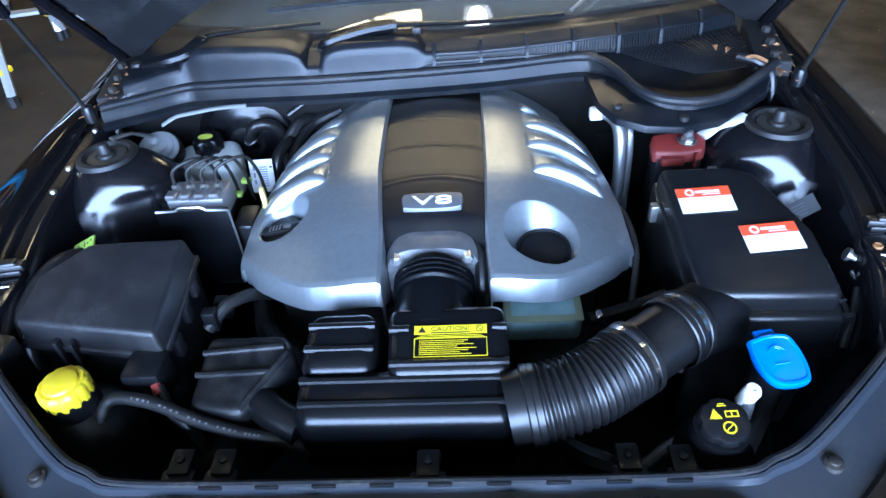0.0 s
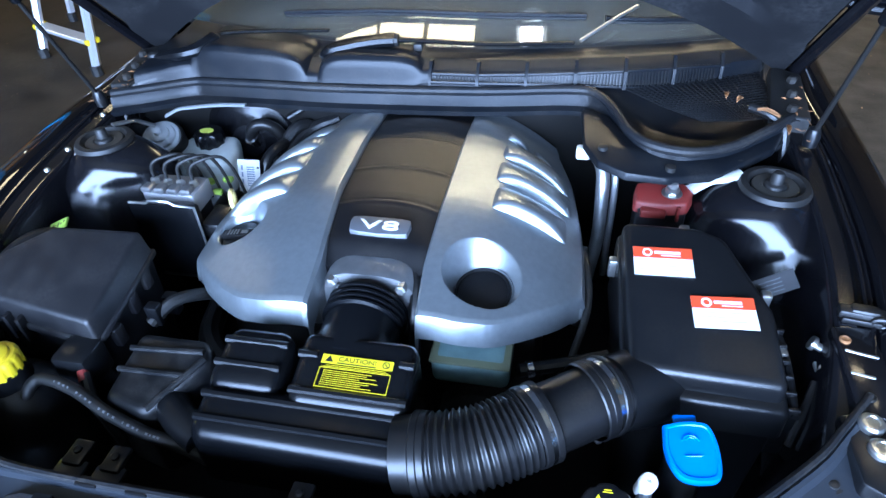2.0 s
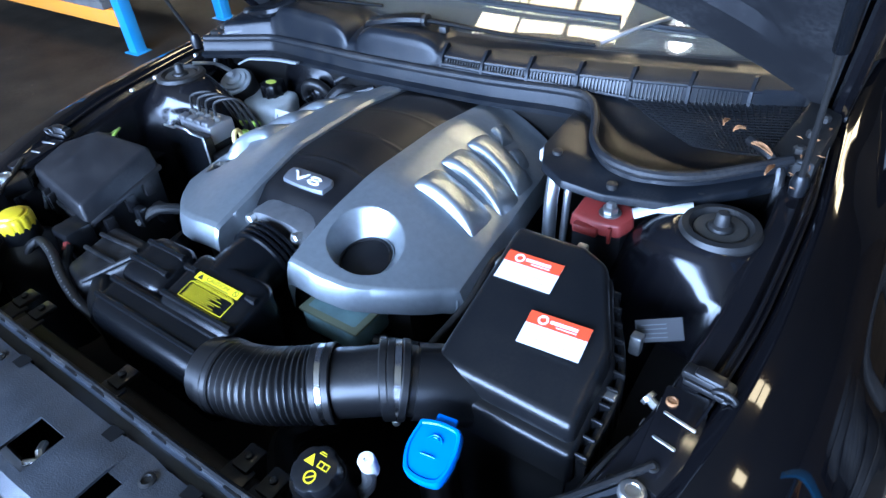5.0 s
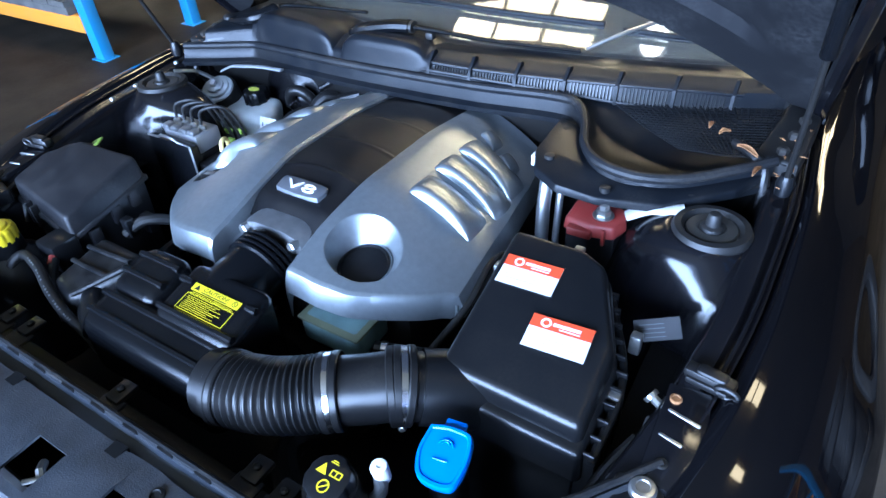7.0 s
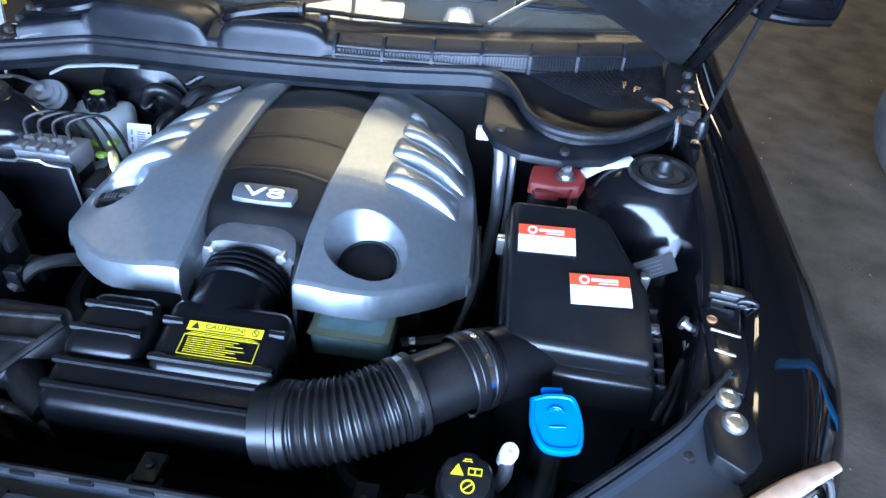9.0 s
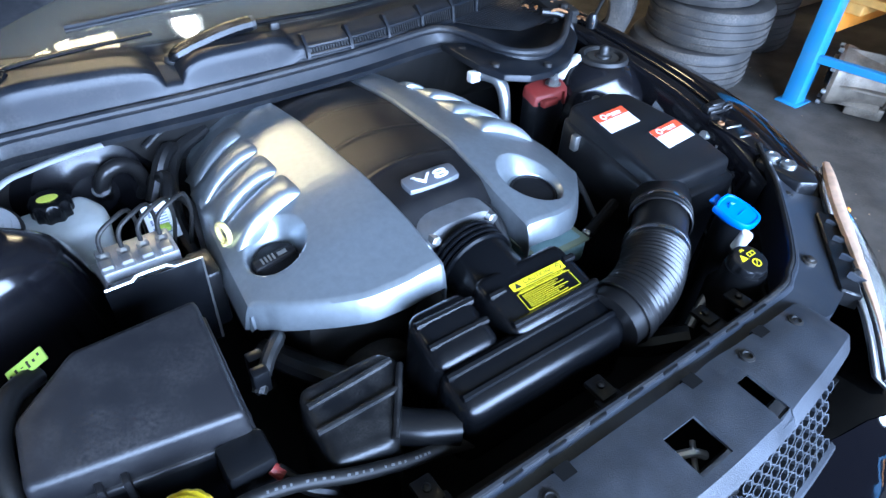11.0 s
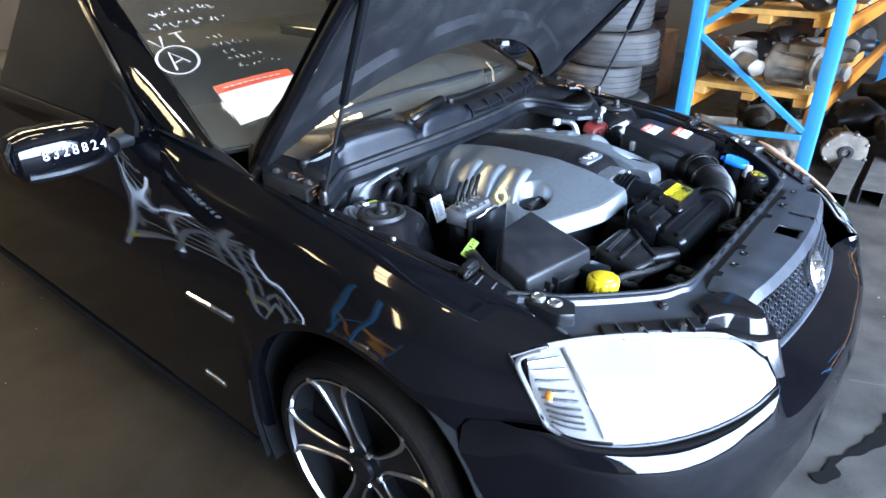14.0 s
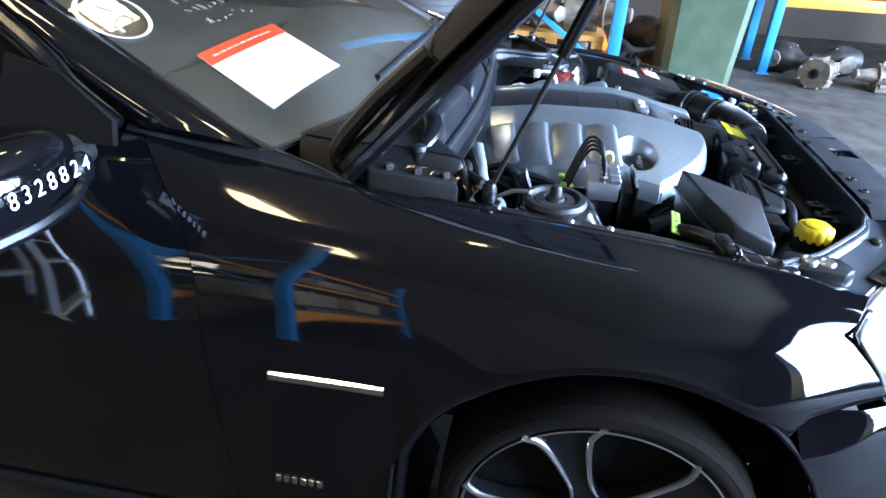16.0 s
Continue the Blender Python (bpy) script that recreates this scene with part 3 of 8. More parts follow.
# ---- bay surround ----
LIP = [(-0.70, -0.40, 0.795), (-0.655, -0.455, 0.788), (-0.61, -0.505, 0.783), (-0.48, -0.615, 0.775), (-0.42, -0.648, 0.773), (-0.345, -0.666, 0.771), (0, -0.668, 0.770),
       (0.345, -0.666, 0.771), (0.42, -0.648, 0.773), (0.48, -0.615, 0.775), (0.61, -0.505, 0.783), (0.655, -0.455, 0.788), (0.70, -0.40, 0.795)]


def radiator_support():
    r = new("radiator_support")
    r.parent = CAR
    tagged(r, "black painted radiator support panel with bolts")
    inner = catmull(LIP, 5)

    def outer(p):
        x = abs(p.x)
        s = 1 if p.x > 0 else -1
        y = lerp(x, [(0, -0.712), (0.34, -0.712), (0.40, -0.735), (0.47, -0.712), (0.55, -0.643), (0.66, -0.545), (0.72, -0.475), (0.76, -0.42)])[0]
        xx = x if x < 0.36 else x + lerp(x, [(0.36, 0.0), (0.5, 0.05), (0.62, 0.06), (0.70, 0.04)])[0]
        z = lerp(x, [(0, 0.762), (0.35, 0.765), (0.55, 0.758), (0.70, 0.765)])[0]
        return Vector((s * xx, y, z))
    bm = bmesh.new()
    rings = []
    for p in inner:
        o = outer(p)
        rings.append([p + V(0, 0, -0.10), p + V(0, 0.0, -0.004), p + (o - p) * 0.06 + V(0, 0, 0.003), p + (o - p) * 0.11 + V(0, 0, 0.002),
                      p + (o - p) * 0.16 + V(0, 0, -0.007), p + (o - p) * 0.6 + V(0, 0, -0.012), o + V(0, 0, -0.010), o + V(0, 0, -0.06)])
    loft(bm, rings, closed=False, caps=False)
    part("support_panel", bm, M_SUPPORT, r, "", 30, solid=0.003)
    # plastic radiator cover panel between the lamps, with the latch openings
    xs = sorted(set(list(np.linspace(-0.36, 0.39, 26)) + [-0.002, 0.058, 0.15, 0.18]))
    ys = [0.0, 0.12, 0.22, 0.34, 0.80, 0.88, 1.0]
    bm = bmesh.new()

    def pp(x, t):
        y0, y1 = -0.694, -0.822 + 0.035 * (x / 0.36) ** 2
        z = 0.768 + 0.004 * math.sin(math.pi * t) - (0.020 if t == 1.0 else 0) - (0.016 if x < -0.355 or x > 0.385 else 0)
        return (x, y0 + (y1 - y0) * t, z)
    grid = {(i, j): bm.verts.new(pp(x, t)) for i, x in enumerate(xs) for j, t in enumerate(ys)}
    for i in range(len(xs) - 1):
        for j in range(len(ys) - 1):
            x = (xs[i] + xs[i + 1]) / 2
            if j == 3 and -0.002 < x < 0.058 or j in (3, 4) and 0.15 < x < 0.18:
                continue
            bm.faces.new((grid[i, j], grid[i + 1, j], grid[i + 1, j + 1], grid[i, j + 1]))
    part("radiator_cover", bm, M_PANEL, r, "grey-black textured plastic radiator cover with latch openings", 30, solid=0.004)
    # black patches on the cover, painted shade for its uncut edge notches
    for x in (-0.300, -0.130, 0.105, 0.265):
        bm = bmesh.new()
        ring = [(x + 0.012 * math.cos(a), -0.690 - 0.034 * max(0.0, math.sin(a)) ** 0.5) for a in np.linspace(0, math.pi, 13)]
        prism(bm, [(px, py, 0.7735) for px, py in ring], 0.008)
        part("notch_patch", bm, M_FELT, r, "black patch standing for a shaded notch in the cover's edge", 0)
    # added block whose black stands for shade below the latch openings
    bm = bmesh.new()
    block(bm, (-0.36, -0.80, 0.66), (0.36, -0.70, 0.70))
    part("latch_shadow", bm, M_FELT, r, "added dark block standing for the shade under the cover")
    for x in (-0.239, -0.168, 0.205, 0.328):
        bm = bmesh.new()
        turn(bm, [(0.011, 0.762), (0.011, 0.7755), (0.007, 0.777), (0.006, 0.7745)], 14, Matrix.Translation((x, -0.716, 0)))
        part("push_clip", bm, M_RUBBER, r, "black push clip")
    bm = bmesh.new()
    pts = [V(0.015, -0.755, 0.748), V(0.03, -0.765, 0.756), V(0.045, -0.775, 0.748)]
    sweep(bm, pts, 0.006, 8)
    sweep(bm, [V(0.015, -0.785, 0.745), V(0.05, -0.752, 0.745)], 0.004, 8)
    part("bonnet_latch", bm, M_ZINC, r, "small steel bonnet latch")
    for x, y, z in ((-0.323, -0.612, 0.735), (-0.265, -0.613, 0.735), (0.008, -0.629, 0.750), (0.261, -0.616, 0.735), (0.323, -0.628, 0.748)):
        bm = bmesh.new()
        block(bm, (x - 0.022, y - 0.055, z - 0.006), (x + 0.022, y - 0.01, z), 0.003)
        block(bm, (x - 0.015, y - 0.02, z - 0.004), (x + 0.015, y + 0.018, z + 0.006), 0.004)
        turn(bm, [(0.006, 0), (0.006, 0.010), (0.003, 0.012)], 8, Matrix.Translation((x, y, z)))
        part("radiator_bracket", bm, M_PLASTIC, r, "small black radiator bracket")
    # rubber edging on the lip, in short clipped lengths
    bm = bmesh.new()
    sweep(bm, [p + V(0, 0.002, 0.003) for p in inner], 0.005, 8)
    part("lip_edging", bm, M_SEAL, r, "worn rubber lip edging")
    for i in range(9):
        x = -0.27 + i * 0.07
        bm = bmesh.new()
        block(bm, (x, -0.673, 0.770), (x + 0.030, -0.666, 0.7768), 0.002)
        part("lip_clip", bm, M_PLASTIC, r, "short black edging clip")
    for s in (-1, 1):
        for x, y, z in ((0.491, -0.647, 0.780), (0.637, -0.515, 0.780)):
            bm = bmesh.new()
            turn(bm, [(0.0115, -0.012), (0.0115, -0.001), (0.0070, 0.0), (0.0064, 0.003), (0.003, 0.004)], 14, Matrix.Translation((s * x, y, z - 0.012)))
            part("flange_bolt", bm, M_GREASY, r, "dark flanged bolt")
        for x, y, z in ((0.670, -0.455, 0.795), (0.662, -0.489, 0.790)) if s < 0 else ((0.692, -0.438, 0.794), (0.694, -0.473, 0.792)):
            bm = bmesh.new()
            turn(bm, [(0.0155, -0.008), (0.0155, 0.001), (0.0130, 0.004), (0.0085, 0.0045), (0.0075, 0.003), (0.003, 0.003)], 24, Matrix.Translation((s * x, y, z)))
            part("bright_bolt", bm, M_ZINC, r, "bright round-headed bolt")
        bm = bmesh.new()
        px, pz = (0.664, 0.790) if s < 0 else (0.692, 0.788)
        prism(bm, [(s * (px - 0.030), -0.520, pz), (s * (px - 0.034), -0.425, pz + 0.001), (s * (px + 0.010), -0.415, pz + 0.002), (s * (px + 0.032), -0.440, pz), (s * (px + 0.030), -0.515, pz - 0.002), (s * (px + 0.005), -0.540, pz - 0.003)], 0.03, 0.006, 2)
        part("corner_plate", bm, M_PLASTIC, r, "black corner plate under the bright bolts", 40)
        bm = bmesh.new()
        prism(bm, [(s * 0.640, -0.575, 0.764), (s * 0.665, -0.600, 0.762), (s * 0.500, -0.742, 0.752), (s * 0.478, -0.712, 0.757)], 0.03, 0.003, 1)
        part("lamp_bracket", bm, M_PLASTIC, r, "black lamp mounting bracket")
        for k in range(4):
            x0, y0 = 0.622 - k * 0.036, -0.603 - k * 0.033
            bm = bmesh.new()
            prism(bm, [(s * x0, y0, 0.770), (s * (x0 + 0.004), y0 - 0.003, 0.770), (s * (x0 + 0.018), y0 - 0.028, 0.760), (s * (x0 + 0.014), y0 - 0.027, 0.760)], 0.012)
            part("bracket_rib", bm, M_SUPPORT, r)
        for x, y in ((0.60, -0.645), (0.535, -0.705)):
            bm = bmesh.new()
            turn(bm, [(0.009, -0.01), (0.009, 0.003), (0.005, 0.006)], 6, Matrix.Translation((s * x, y, 0.760)))
            part("bracket_screw", bm, M_GREASY, r, "small dull screw")
        if s > 0:
            continue
        # rounded paddle that closes the grille's end, on a stepped foot
        bm = bmesh.new()
        nose = catmull([(0.450, -0.700, 0.770), (0.366, -0.728, 0.772), (0.362, -0.780, 0.768), (0.374, -0.815, 0.760), (0.396, -0.824, 0.757), (0.414, -0.806, 0.760), (0.432, -0.768, 0.765), (0.478, -0.736, 0.764)], 3)
        prism(bm, [(s * p.x, p.y, p.z) for p in nose], 0.034, 0.006, 3, 0.014)
        end = part("grille_end_bracket", bm, M_BAYPAINT, r, "shiny black rounded grille end plate", 30)
        bm = bmesh.new()
        foot = [(0.455, -0.715, 0.742), (0.352, -0.735, 0.742), (0.350, -0.800, 0.735), (0.360, -0.845, 0.724), (0.395, -0.858, 0.718), (0.428, -0.835, 0.722), (0.452, -0.790, 0.730)]
        prism(bm, [(s * x, y, z) for x, y, z in foot], 0.080, 0.008, 3, 0.030)
        part("bracket_foot", bm, M_BAYPAINT, end, "shiny black stepped foot", 30)


def inner_apron(s):
    a = new("inner_apron")
    a.parent = CAR
    tagged(a, "black painted inner wing with tubes and clips")

    def f(u, v):
        y = -0.47 + 0.87 * u
        tx, tz = smooth_table(y)[:2]
        prof = [(0.0, tx - 0.010, tz - 0.012), (0.06, tx - 0.022, tz - 0.028), (0.14, tx - 0.028, tz - 0.030), (0.2, tx - 0.034, tz - 0.018), (0.34, tx - 0.058, tz - 0.020), (0.4, tx - 0.064, tz - 0.035),
                (0.6, tx - 0.085, tz - 0.12), (1.0, tx - 0.11, 0.42)]
        x, z = lerp(v, prof)
        return Vector((s * x, y, z))
    part("apron_panel", sheet(f, 24, 40), M_BAYPAINT, a, "", 40, solid=0.003)
    for off, dz, r in ((0.020, -0.014, 0.0035),):
        bm = bmesh.new()
        pts = []
        for y in np.linspace(-0.275, 0.36, 22):
            tx, tz = smooth_table(y)[:2]
            pts.append(V(s * (tx - off), y, tz + dz))
        sweep(bm, pts, r, 8)
        part("wing_rail", bm, M_BAYPAINT, a, "glossy black folded wing edge")
    for y in (-0.10, -0.03, 0.10) if s < 0 else ():
        tx, tz = smooth_table(y)[:2]
        bm = bmesh.new()
        turn(bm, [(0.0065, -0.01), (0.0065, 0.002), (0.005, 0.005), (0.002, 0.006)], 10, Matrix.Translation((s * (tx - 0.045), y, tz - 0.020)))
        part("wing_bolt", bm, M_ZINC, a, "small bright wing bolt")
    tx, tz = smooth_table(-0.31)[:2]
    # moulded rubber bonnet rest with a hollow outer end
    cx, cy = (-0.700, -0.300) if s < 0 else (0.718, -0.272)
    turn_m = Matrix.Translation((cx, cy, 0.824)) @ Matrix.Rotation(s * radians(-8), 4, "Z") @ Matrix.Scale(0.86, 4)
    bm = bmesh.new()
    block(bm, (-0.036, -0.012, -0.012), (0.036, 0.012, 0.006), 0.005, 2, turn_m)
    block(bm, (-0.020, -0.010, 0.0), (0.024, 0.011, 0.011), 0.005, 2, turn_m)
    block(bm, (-0.030, -0.017, -0.016), (0.030, 0.017, -0.004), 0.003, 2, turn_m)
    rest = part("bonnet_rest", bm, M_HOSE, a, "grey-black moulded rubber bonnet rest")
    bm = bmesh.new()
    loop = [turn_m @ V(s * (0.028 + 0.015 * math.cos(t)), -0.013, -0.004 + 0.008 * math.sin(t)) for t in np.linspace(0, 2 * math.pi, 18)]
    sweep(bm, loop, 0.0035, 8, False)
    part("rest_loop", bm, M_HOSE, rest, "open rubber loop")
    flange = [(0.676, -0.290), (0.728, -0.285), (0.738, -0.360), (0.716, -0.430), (0.680, -0.420)]
    bm = bmesh.new()
    prism(bm, [(s * x, y, 0.809 + 0.12 * (y + 0.30)) for x, y in flange], 0.014, 0.004, 2)
    plate = part("wing_plate", bm, M_BAYPAINT, a, "glossy black slotted wing plate")
    # bright bars added as the highlights along the black slot edges
    for k, w in enumerate((0.024, 0.017)):
        y = -0.333 - 0.034 * k
        bm = bmesh.new()
        block(bm, (-w * 0.85, -0.0022, -0.003), (w * 0.85, 0.0022, 0.0016), 0.0015, 2, Matrix.Translation((s * (0.706 - 0.006 * k), y, 0.809 + 0.12 * (y + 0.30))) @ Matrix.Rotation(s * radians(-12), 4, "Z"))
        part("slot_glint", bm, M_ZINC, plate, "bright bar standing for the highlight on a slot's edge")
    for x, y in ((0.700, -0.400), (0.690, -0.312))[:1 if s < 0 else 2]:
        bm = bmesh.new()
        turn(bm, [(0.0075, -0.004), (0.0075, 0.0015), (0.0055, 0.0025), (0.0045, 0.001), (0.002, 0.001)], 16, Matrix.Translation((s * x, y, 0.809 + 0.12 * (y + 0.30))))
        part("plate_grommet", bm, M_RUBBER if y < -0.35 else M_LEAF, plate, "round wing plate grommet")


def strut_tower(s):
    t = new("strut_tower")
    t.parent = CAR
    tagged(t, "black painted strut tower with top mount")
    bm = bmesh.new()
    rings = []
    prof = [(0.30, 0.18, 0.20), (0.60, 0.168, 0.168), (0.66, 0.160, 0.148), (0.70, 0.154, 0.135), (0.73, 0.147, 0.124), (0.76, 0.139, 0.113), (0.785, 0.130, 0.103), (0.806, 0.119, 0.093), (0.822, 0.104, 0.083), (0.834, 0.087, 0.074), (0.841, 0.072, 0.066), (0.8445, 0.062, 0.059), (0.845, 0.05, 0.05)]
    for rx, ry, z in catmull([(b, c, a) for a, b, c in prof], 4):
        ring = []
        e = 0.8 + 0.2 * min(1, max(0, (z - 0.79) / 0.04))
        for k in range(72):
            a = 2 * math.pi * k / 72
            cs, sn = math.copysign(abs(math.cos(a)) ** e, math.cos(a)), math.copysign(abs(math.sin(a)) ** e, math.sin(a))
            px = 0.645 + (rx if cs < 0 else 0.74 * rx) * cs
            py = (0.75 * ry if sn > 0 else ry) * sn
            if sn < 0:
                py += 0.27 * (px - 0.645) * sn * (1 - (e - 0.8) / 0.2)
            ring.append(Vector((s * px, py, z)))
        rings.append(ring)
    loft(bm, rings)
    part("tower_dome", bm, M_BAYPAINT, t, "glossy black pressed tower", 60)
    m = Matrix.Translation((s * 0.649, 0, 0.842))
    bm = bmesh.new()
    turn(bm, [(0.058, -0.008), (0.060, 0.002), (0.056, 0.010), (0.046, 0.011), (0.040, 0.003), (0.026, 0.002)], 40, m)
    part("mount_ring", bm, M_RUBBER, t, "ribbed black rubber mount ring")
    bm = bmesh.new()
    turn(bm, [(0.039, 0.002), (0.037, 0.006), (0.022, 0.007), (0.020, 0.005)], 28, m)
    part("mount_washer", bm, mat("worn_steel_washer", (0.10, 0.095, 0.085), 0.4, metal=0.6), t, "worn steel washer")
    bm = bmesh.new()
    turn(bm, [(0.019, 0.004), (0.017, 0.010), (0.0115, 0.013), (0.0105, 0.028), (0.008, 0.032), (0.003, 0.033)], 20, m)
    part("strut_nut", bm, M_RUBBER, t, "dark strut top nut")


def bonnet():
    b = new("bonnet")
    b.parent = CAR
    tagged(b, "raised black bonnet showing its ribbed inner skin")
    ang = radians(46)
    dvec, nvec = V(0, -math.cos(ang), math.sin(ang)), V(0, math.sin(ang), math.cos(ang))

    def f(lift, inset=0.0):
        def g(u, v):
            x = (-1 + 2 * u)
            s0 = 0.30 * (1 - x * x) + inset
            s = s0 + (1.16 - inset - s0) * v
            w = (0.735 + 0.03 * min(1, v * 2) - 0.10 * max(0, v - 0.6) ** 2 * 4) - inset
            crown = 0.035 * (1 - x * x) + 0.05 * math.sin(math.pi * min(1, v * 0.95)) * (1 - 0.75 * x * x) - 0.012 - 0.026 * x ** 4
            p = V(w * x, 0.415, 0.915) + dvec * s + nvec * (crown + lift)
            return p
        return g
    part("outer_skin", sheet(f(0.012), 30, 30), M_PAINT, b, "glossy black bonnet skin", 60, solid=0.003)
    inner = f(-0.012, 0.02)

    def g(u, v):
        p = inner(u, v)
        x = abs(-1 + 2 * u)
        # pressed pockets between ribs
        rib = min(abs(x - 0.0), abs(x - 0.42), abs(x - 0.93)) if 0.1 < v < 0.9 else 0
        rib = min(rib, abs(v - 0.5) * 1.2)
        depth = 0.020 * sstep(0.03, 0.12, rib)
        return p + nvec * (depth - 0.008)
    part("inner_skin", sheet(g, 64, 64), M_INNER, b, "dusty black pressed inner skin", 40, solid=0.002, offset=1.0)
    for s in (-1, 1):
        bm = bmesh.new()
        pts = [f(-0.018)(0.5 + s * 0.5, v) for v in np.linspace(0.0, 0.98, 12)]
        sweep(bm, pts, 0.014, 8)
        part("edge_flange", bm, M_BAYPAINT, b, "folded black bonnet edge")
        bm = bmesh.new()
        sweep(bm, catmull([V(s * 0.69, 0.30, 0.85), V(s * 0.70, 0.40, 0.90), V(s * 0.70, 0.34, 1.0), V(s * 0.69, 0.24, 1.10)], 6), 0.016, 8)
        part("hinge_arm", bm, M_DARK, b, "black bonnet hinge arm")
    for s in (-1, 1):
        g2 = new("gas_strut")
        g2.parent = CAR
        tagged(g2, "black gas strut holding the bonnet up")
        a, c = V(s * 0.724, 0.117, 0.883), V(s * 0.728, -0.095, 1.425)
        bm = bmesh.new()
        sweep(bm, [a, a.lerp(c, 0.5)], 0.0045, 10)
        part("rod", bm, M_DARK, g2, "thin dark strut rod")
        bm = bmesh.new()
        sweep(bm, [a.lerp(c, 0.44), a.lerp(c, 1.0)], 0.0105, 12)
        part("cylinder", bm, M_SATIN, g2, "satin black strut cylinder")
        bm = bmesh.new()
        turn(bm, [(0.012, -0.02), (0.014, 0.0), (0.010, 0.014), (0.004, 0.018)], 12, Matrix.Translation(a))
        part("ball_socket", bm, M_PLASTIC, g2, "black ball socket")


def glass_point(x, t):
    yb = 0.31 + 0.20 * (x / 0.74) ** 2
    return Vector((x, yb + t, 0.940 + 0.44 * t - 0.02 * (x / 0.74) ** 2))


def greenhouse():
    def f(u, v):
        v2 = v * 0.80
        w = 0.755 - 0.14 * v
        return glass_point(w * (-1 + 2 * u), v2)
    w = part("windscreen", sheet(f, 30, 16), M_GLASS, CAR, "laminated windscreen with marker writing", 80, solid=0.005)
    w.visible_shadow = False
    # cabin behind the glass
    part("dashboard", sheet(lambda u, v: glass_point(0.72 * (-1 + 2 * u), 0.0) + V(0, 0.02 + 0.55 * v, -0.02 + 0.03 * math.sin(math.pi * v)), 20, 8), M_CABIN, CAR, "dark grey dashboard top", 60, solid=0.01)
    boxed("cabin_void", (-0.70, 0.95, 0.45), (0.70, 2.6, 0.93), M_CABIN, CAR, "dark seats and cabin", 0.05)
    part("roof", sheet(lambda u, v: V(0.60 * (-1 + 2 * u), 1.16 + 1.3 * v, 1.30 + 0.11 * math.sin(math.pi * (0.15 + 0.75 * v)) + 0.03 * (1 - (2 * u - 1) ** 2)), 12, 10), M_PAINT, CAR, "glossy black roof", 60, solid=0.01)
    GAP = catmull([(0.805, 0.725, 0.968), (0.80, 0.808, 1.028), (0.79, 0.86, 1.08), (0.745, 1.05, 1.19), (0.69, 1.25, 1.28)], 5)
    for s in (-1, 1):
        n = len(GAP)
        rings, frame_path, top_edge = [], [], []
        for i, q in enumerate(GAP):
            k = i / (n - 1)
            a = glass_point(s * (0.755 - 0.14 * k), 0.80 * k)
            d = V(s * q.x, q.y, q.z)
            out = V(s * 0.75, -0.25, 0.55)
            rings.append([a + V(-s * 0.012, 0.0, 0.001), a + V(-s * 0.006, 0, 0.007), a.lerp(d, 0.10) + out * 0.016, a.lerp(d, 0.28) + out * 0.027, a.lerp(d, 0.5) + out * 0.032, a.lerp(d, 0.72) + out * 0.027, a.lerp(d, 0.90) + out * 0.014, d, d + V(-s * 0.03, 0.0, -0.03), a + V(-s * 0.012, 0.03, -0.05)])
            frame_path.append(d + V(s * 0.004, 0.022, -0.006))
            top_edge.append(d + V(-s * 0.004, 0.040, -0.018))
        bm = bmesh.new()
        loft(bm, rings)
        part("windscreen_pillar", bm, M_PAINT, CAR, "glossy black windscreen pillar", 50)
        def bridge(u, v):
            k = 0.30 * u
            a = fender_point(s, 0.36 + 0.385 * u, 0.05) + V(-s * 0.004, 0, 0.001)
            b = glass_point(s * (0.752 - 0.14 * k), 0.80 * k) + V(0, 0, 0.006)
            return a.lerp(b, v) + V(0, 0, 0.008 * math.sin(math.pi * v))
        part("windscreen_moulding", sheet(bridge, 16, 8), M_SEAL, CAR, "dusty grey windscreen corner moulding", 60, solid=0.003, offset=0.0)
        bm = bmesh.new()
        sweep(bm, frame_path, 0.014, 10)
        part("door_frame", bm, M_SATIN, CAR, "satin black door window frame")
        bm = bmesh.new()
        sweep(bm, top_edge, 0.008, 8)
        part("door_frame_seal", bm, M_RUBBER, CAR, "black rubber window seal")
        e = top_edge + [V(s * 0.655, 1.45, 1.315), V(s * 0.64, 1.75, 1.33)]
        m2 = len(e)
        bm = bmesh.new()
        loft(bm, [e, [V(s * lerp(i / (m2 - 1), [(0, 0.850), (1, 0.845)])[0], 0.76 + 0.99 * i / (m2 - 1), 0.945) for i in range(m2)]], False, False)
        part("side_glass", bm, M_TINT, CAR, "dark tinted side glass", 60, solid=0.004)
        bm = bmesh.new()
        loft(bm, [[V(s * 0.850, 0.722, 0.985), V(s * 0.822, 0.820, 1.045), V(s * 0.815, 0.917, 1.070)], [V(s * 0.860, 0.722, 0.945), V(s * 0.858, 0.830, 0.945), V(s * 0.856, 0.945, 0.945)]], False, False)
        part("mirror_sail", bm, M_FELT, CAR, "matt black mirror sail panel", 60, solid=0.012, offset=0.0)


MIRRORS = {}


def boxy(c):
    return math.copysign(abs(c) ** 0.72, c)


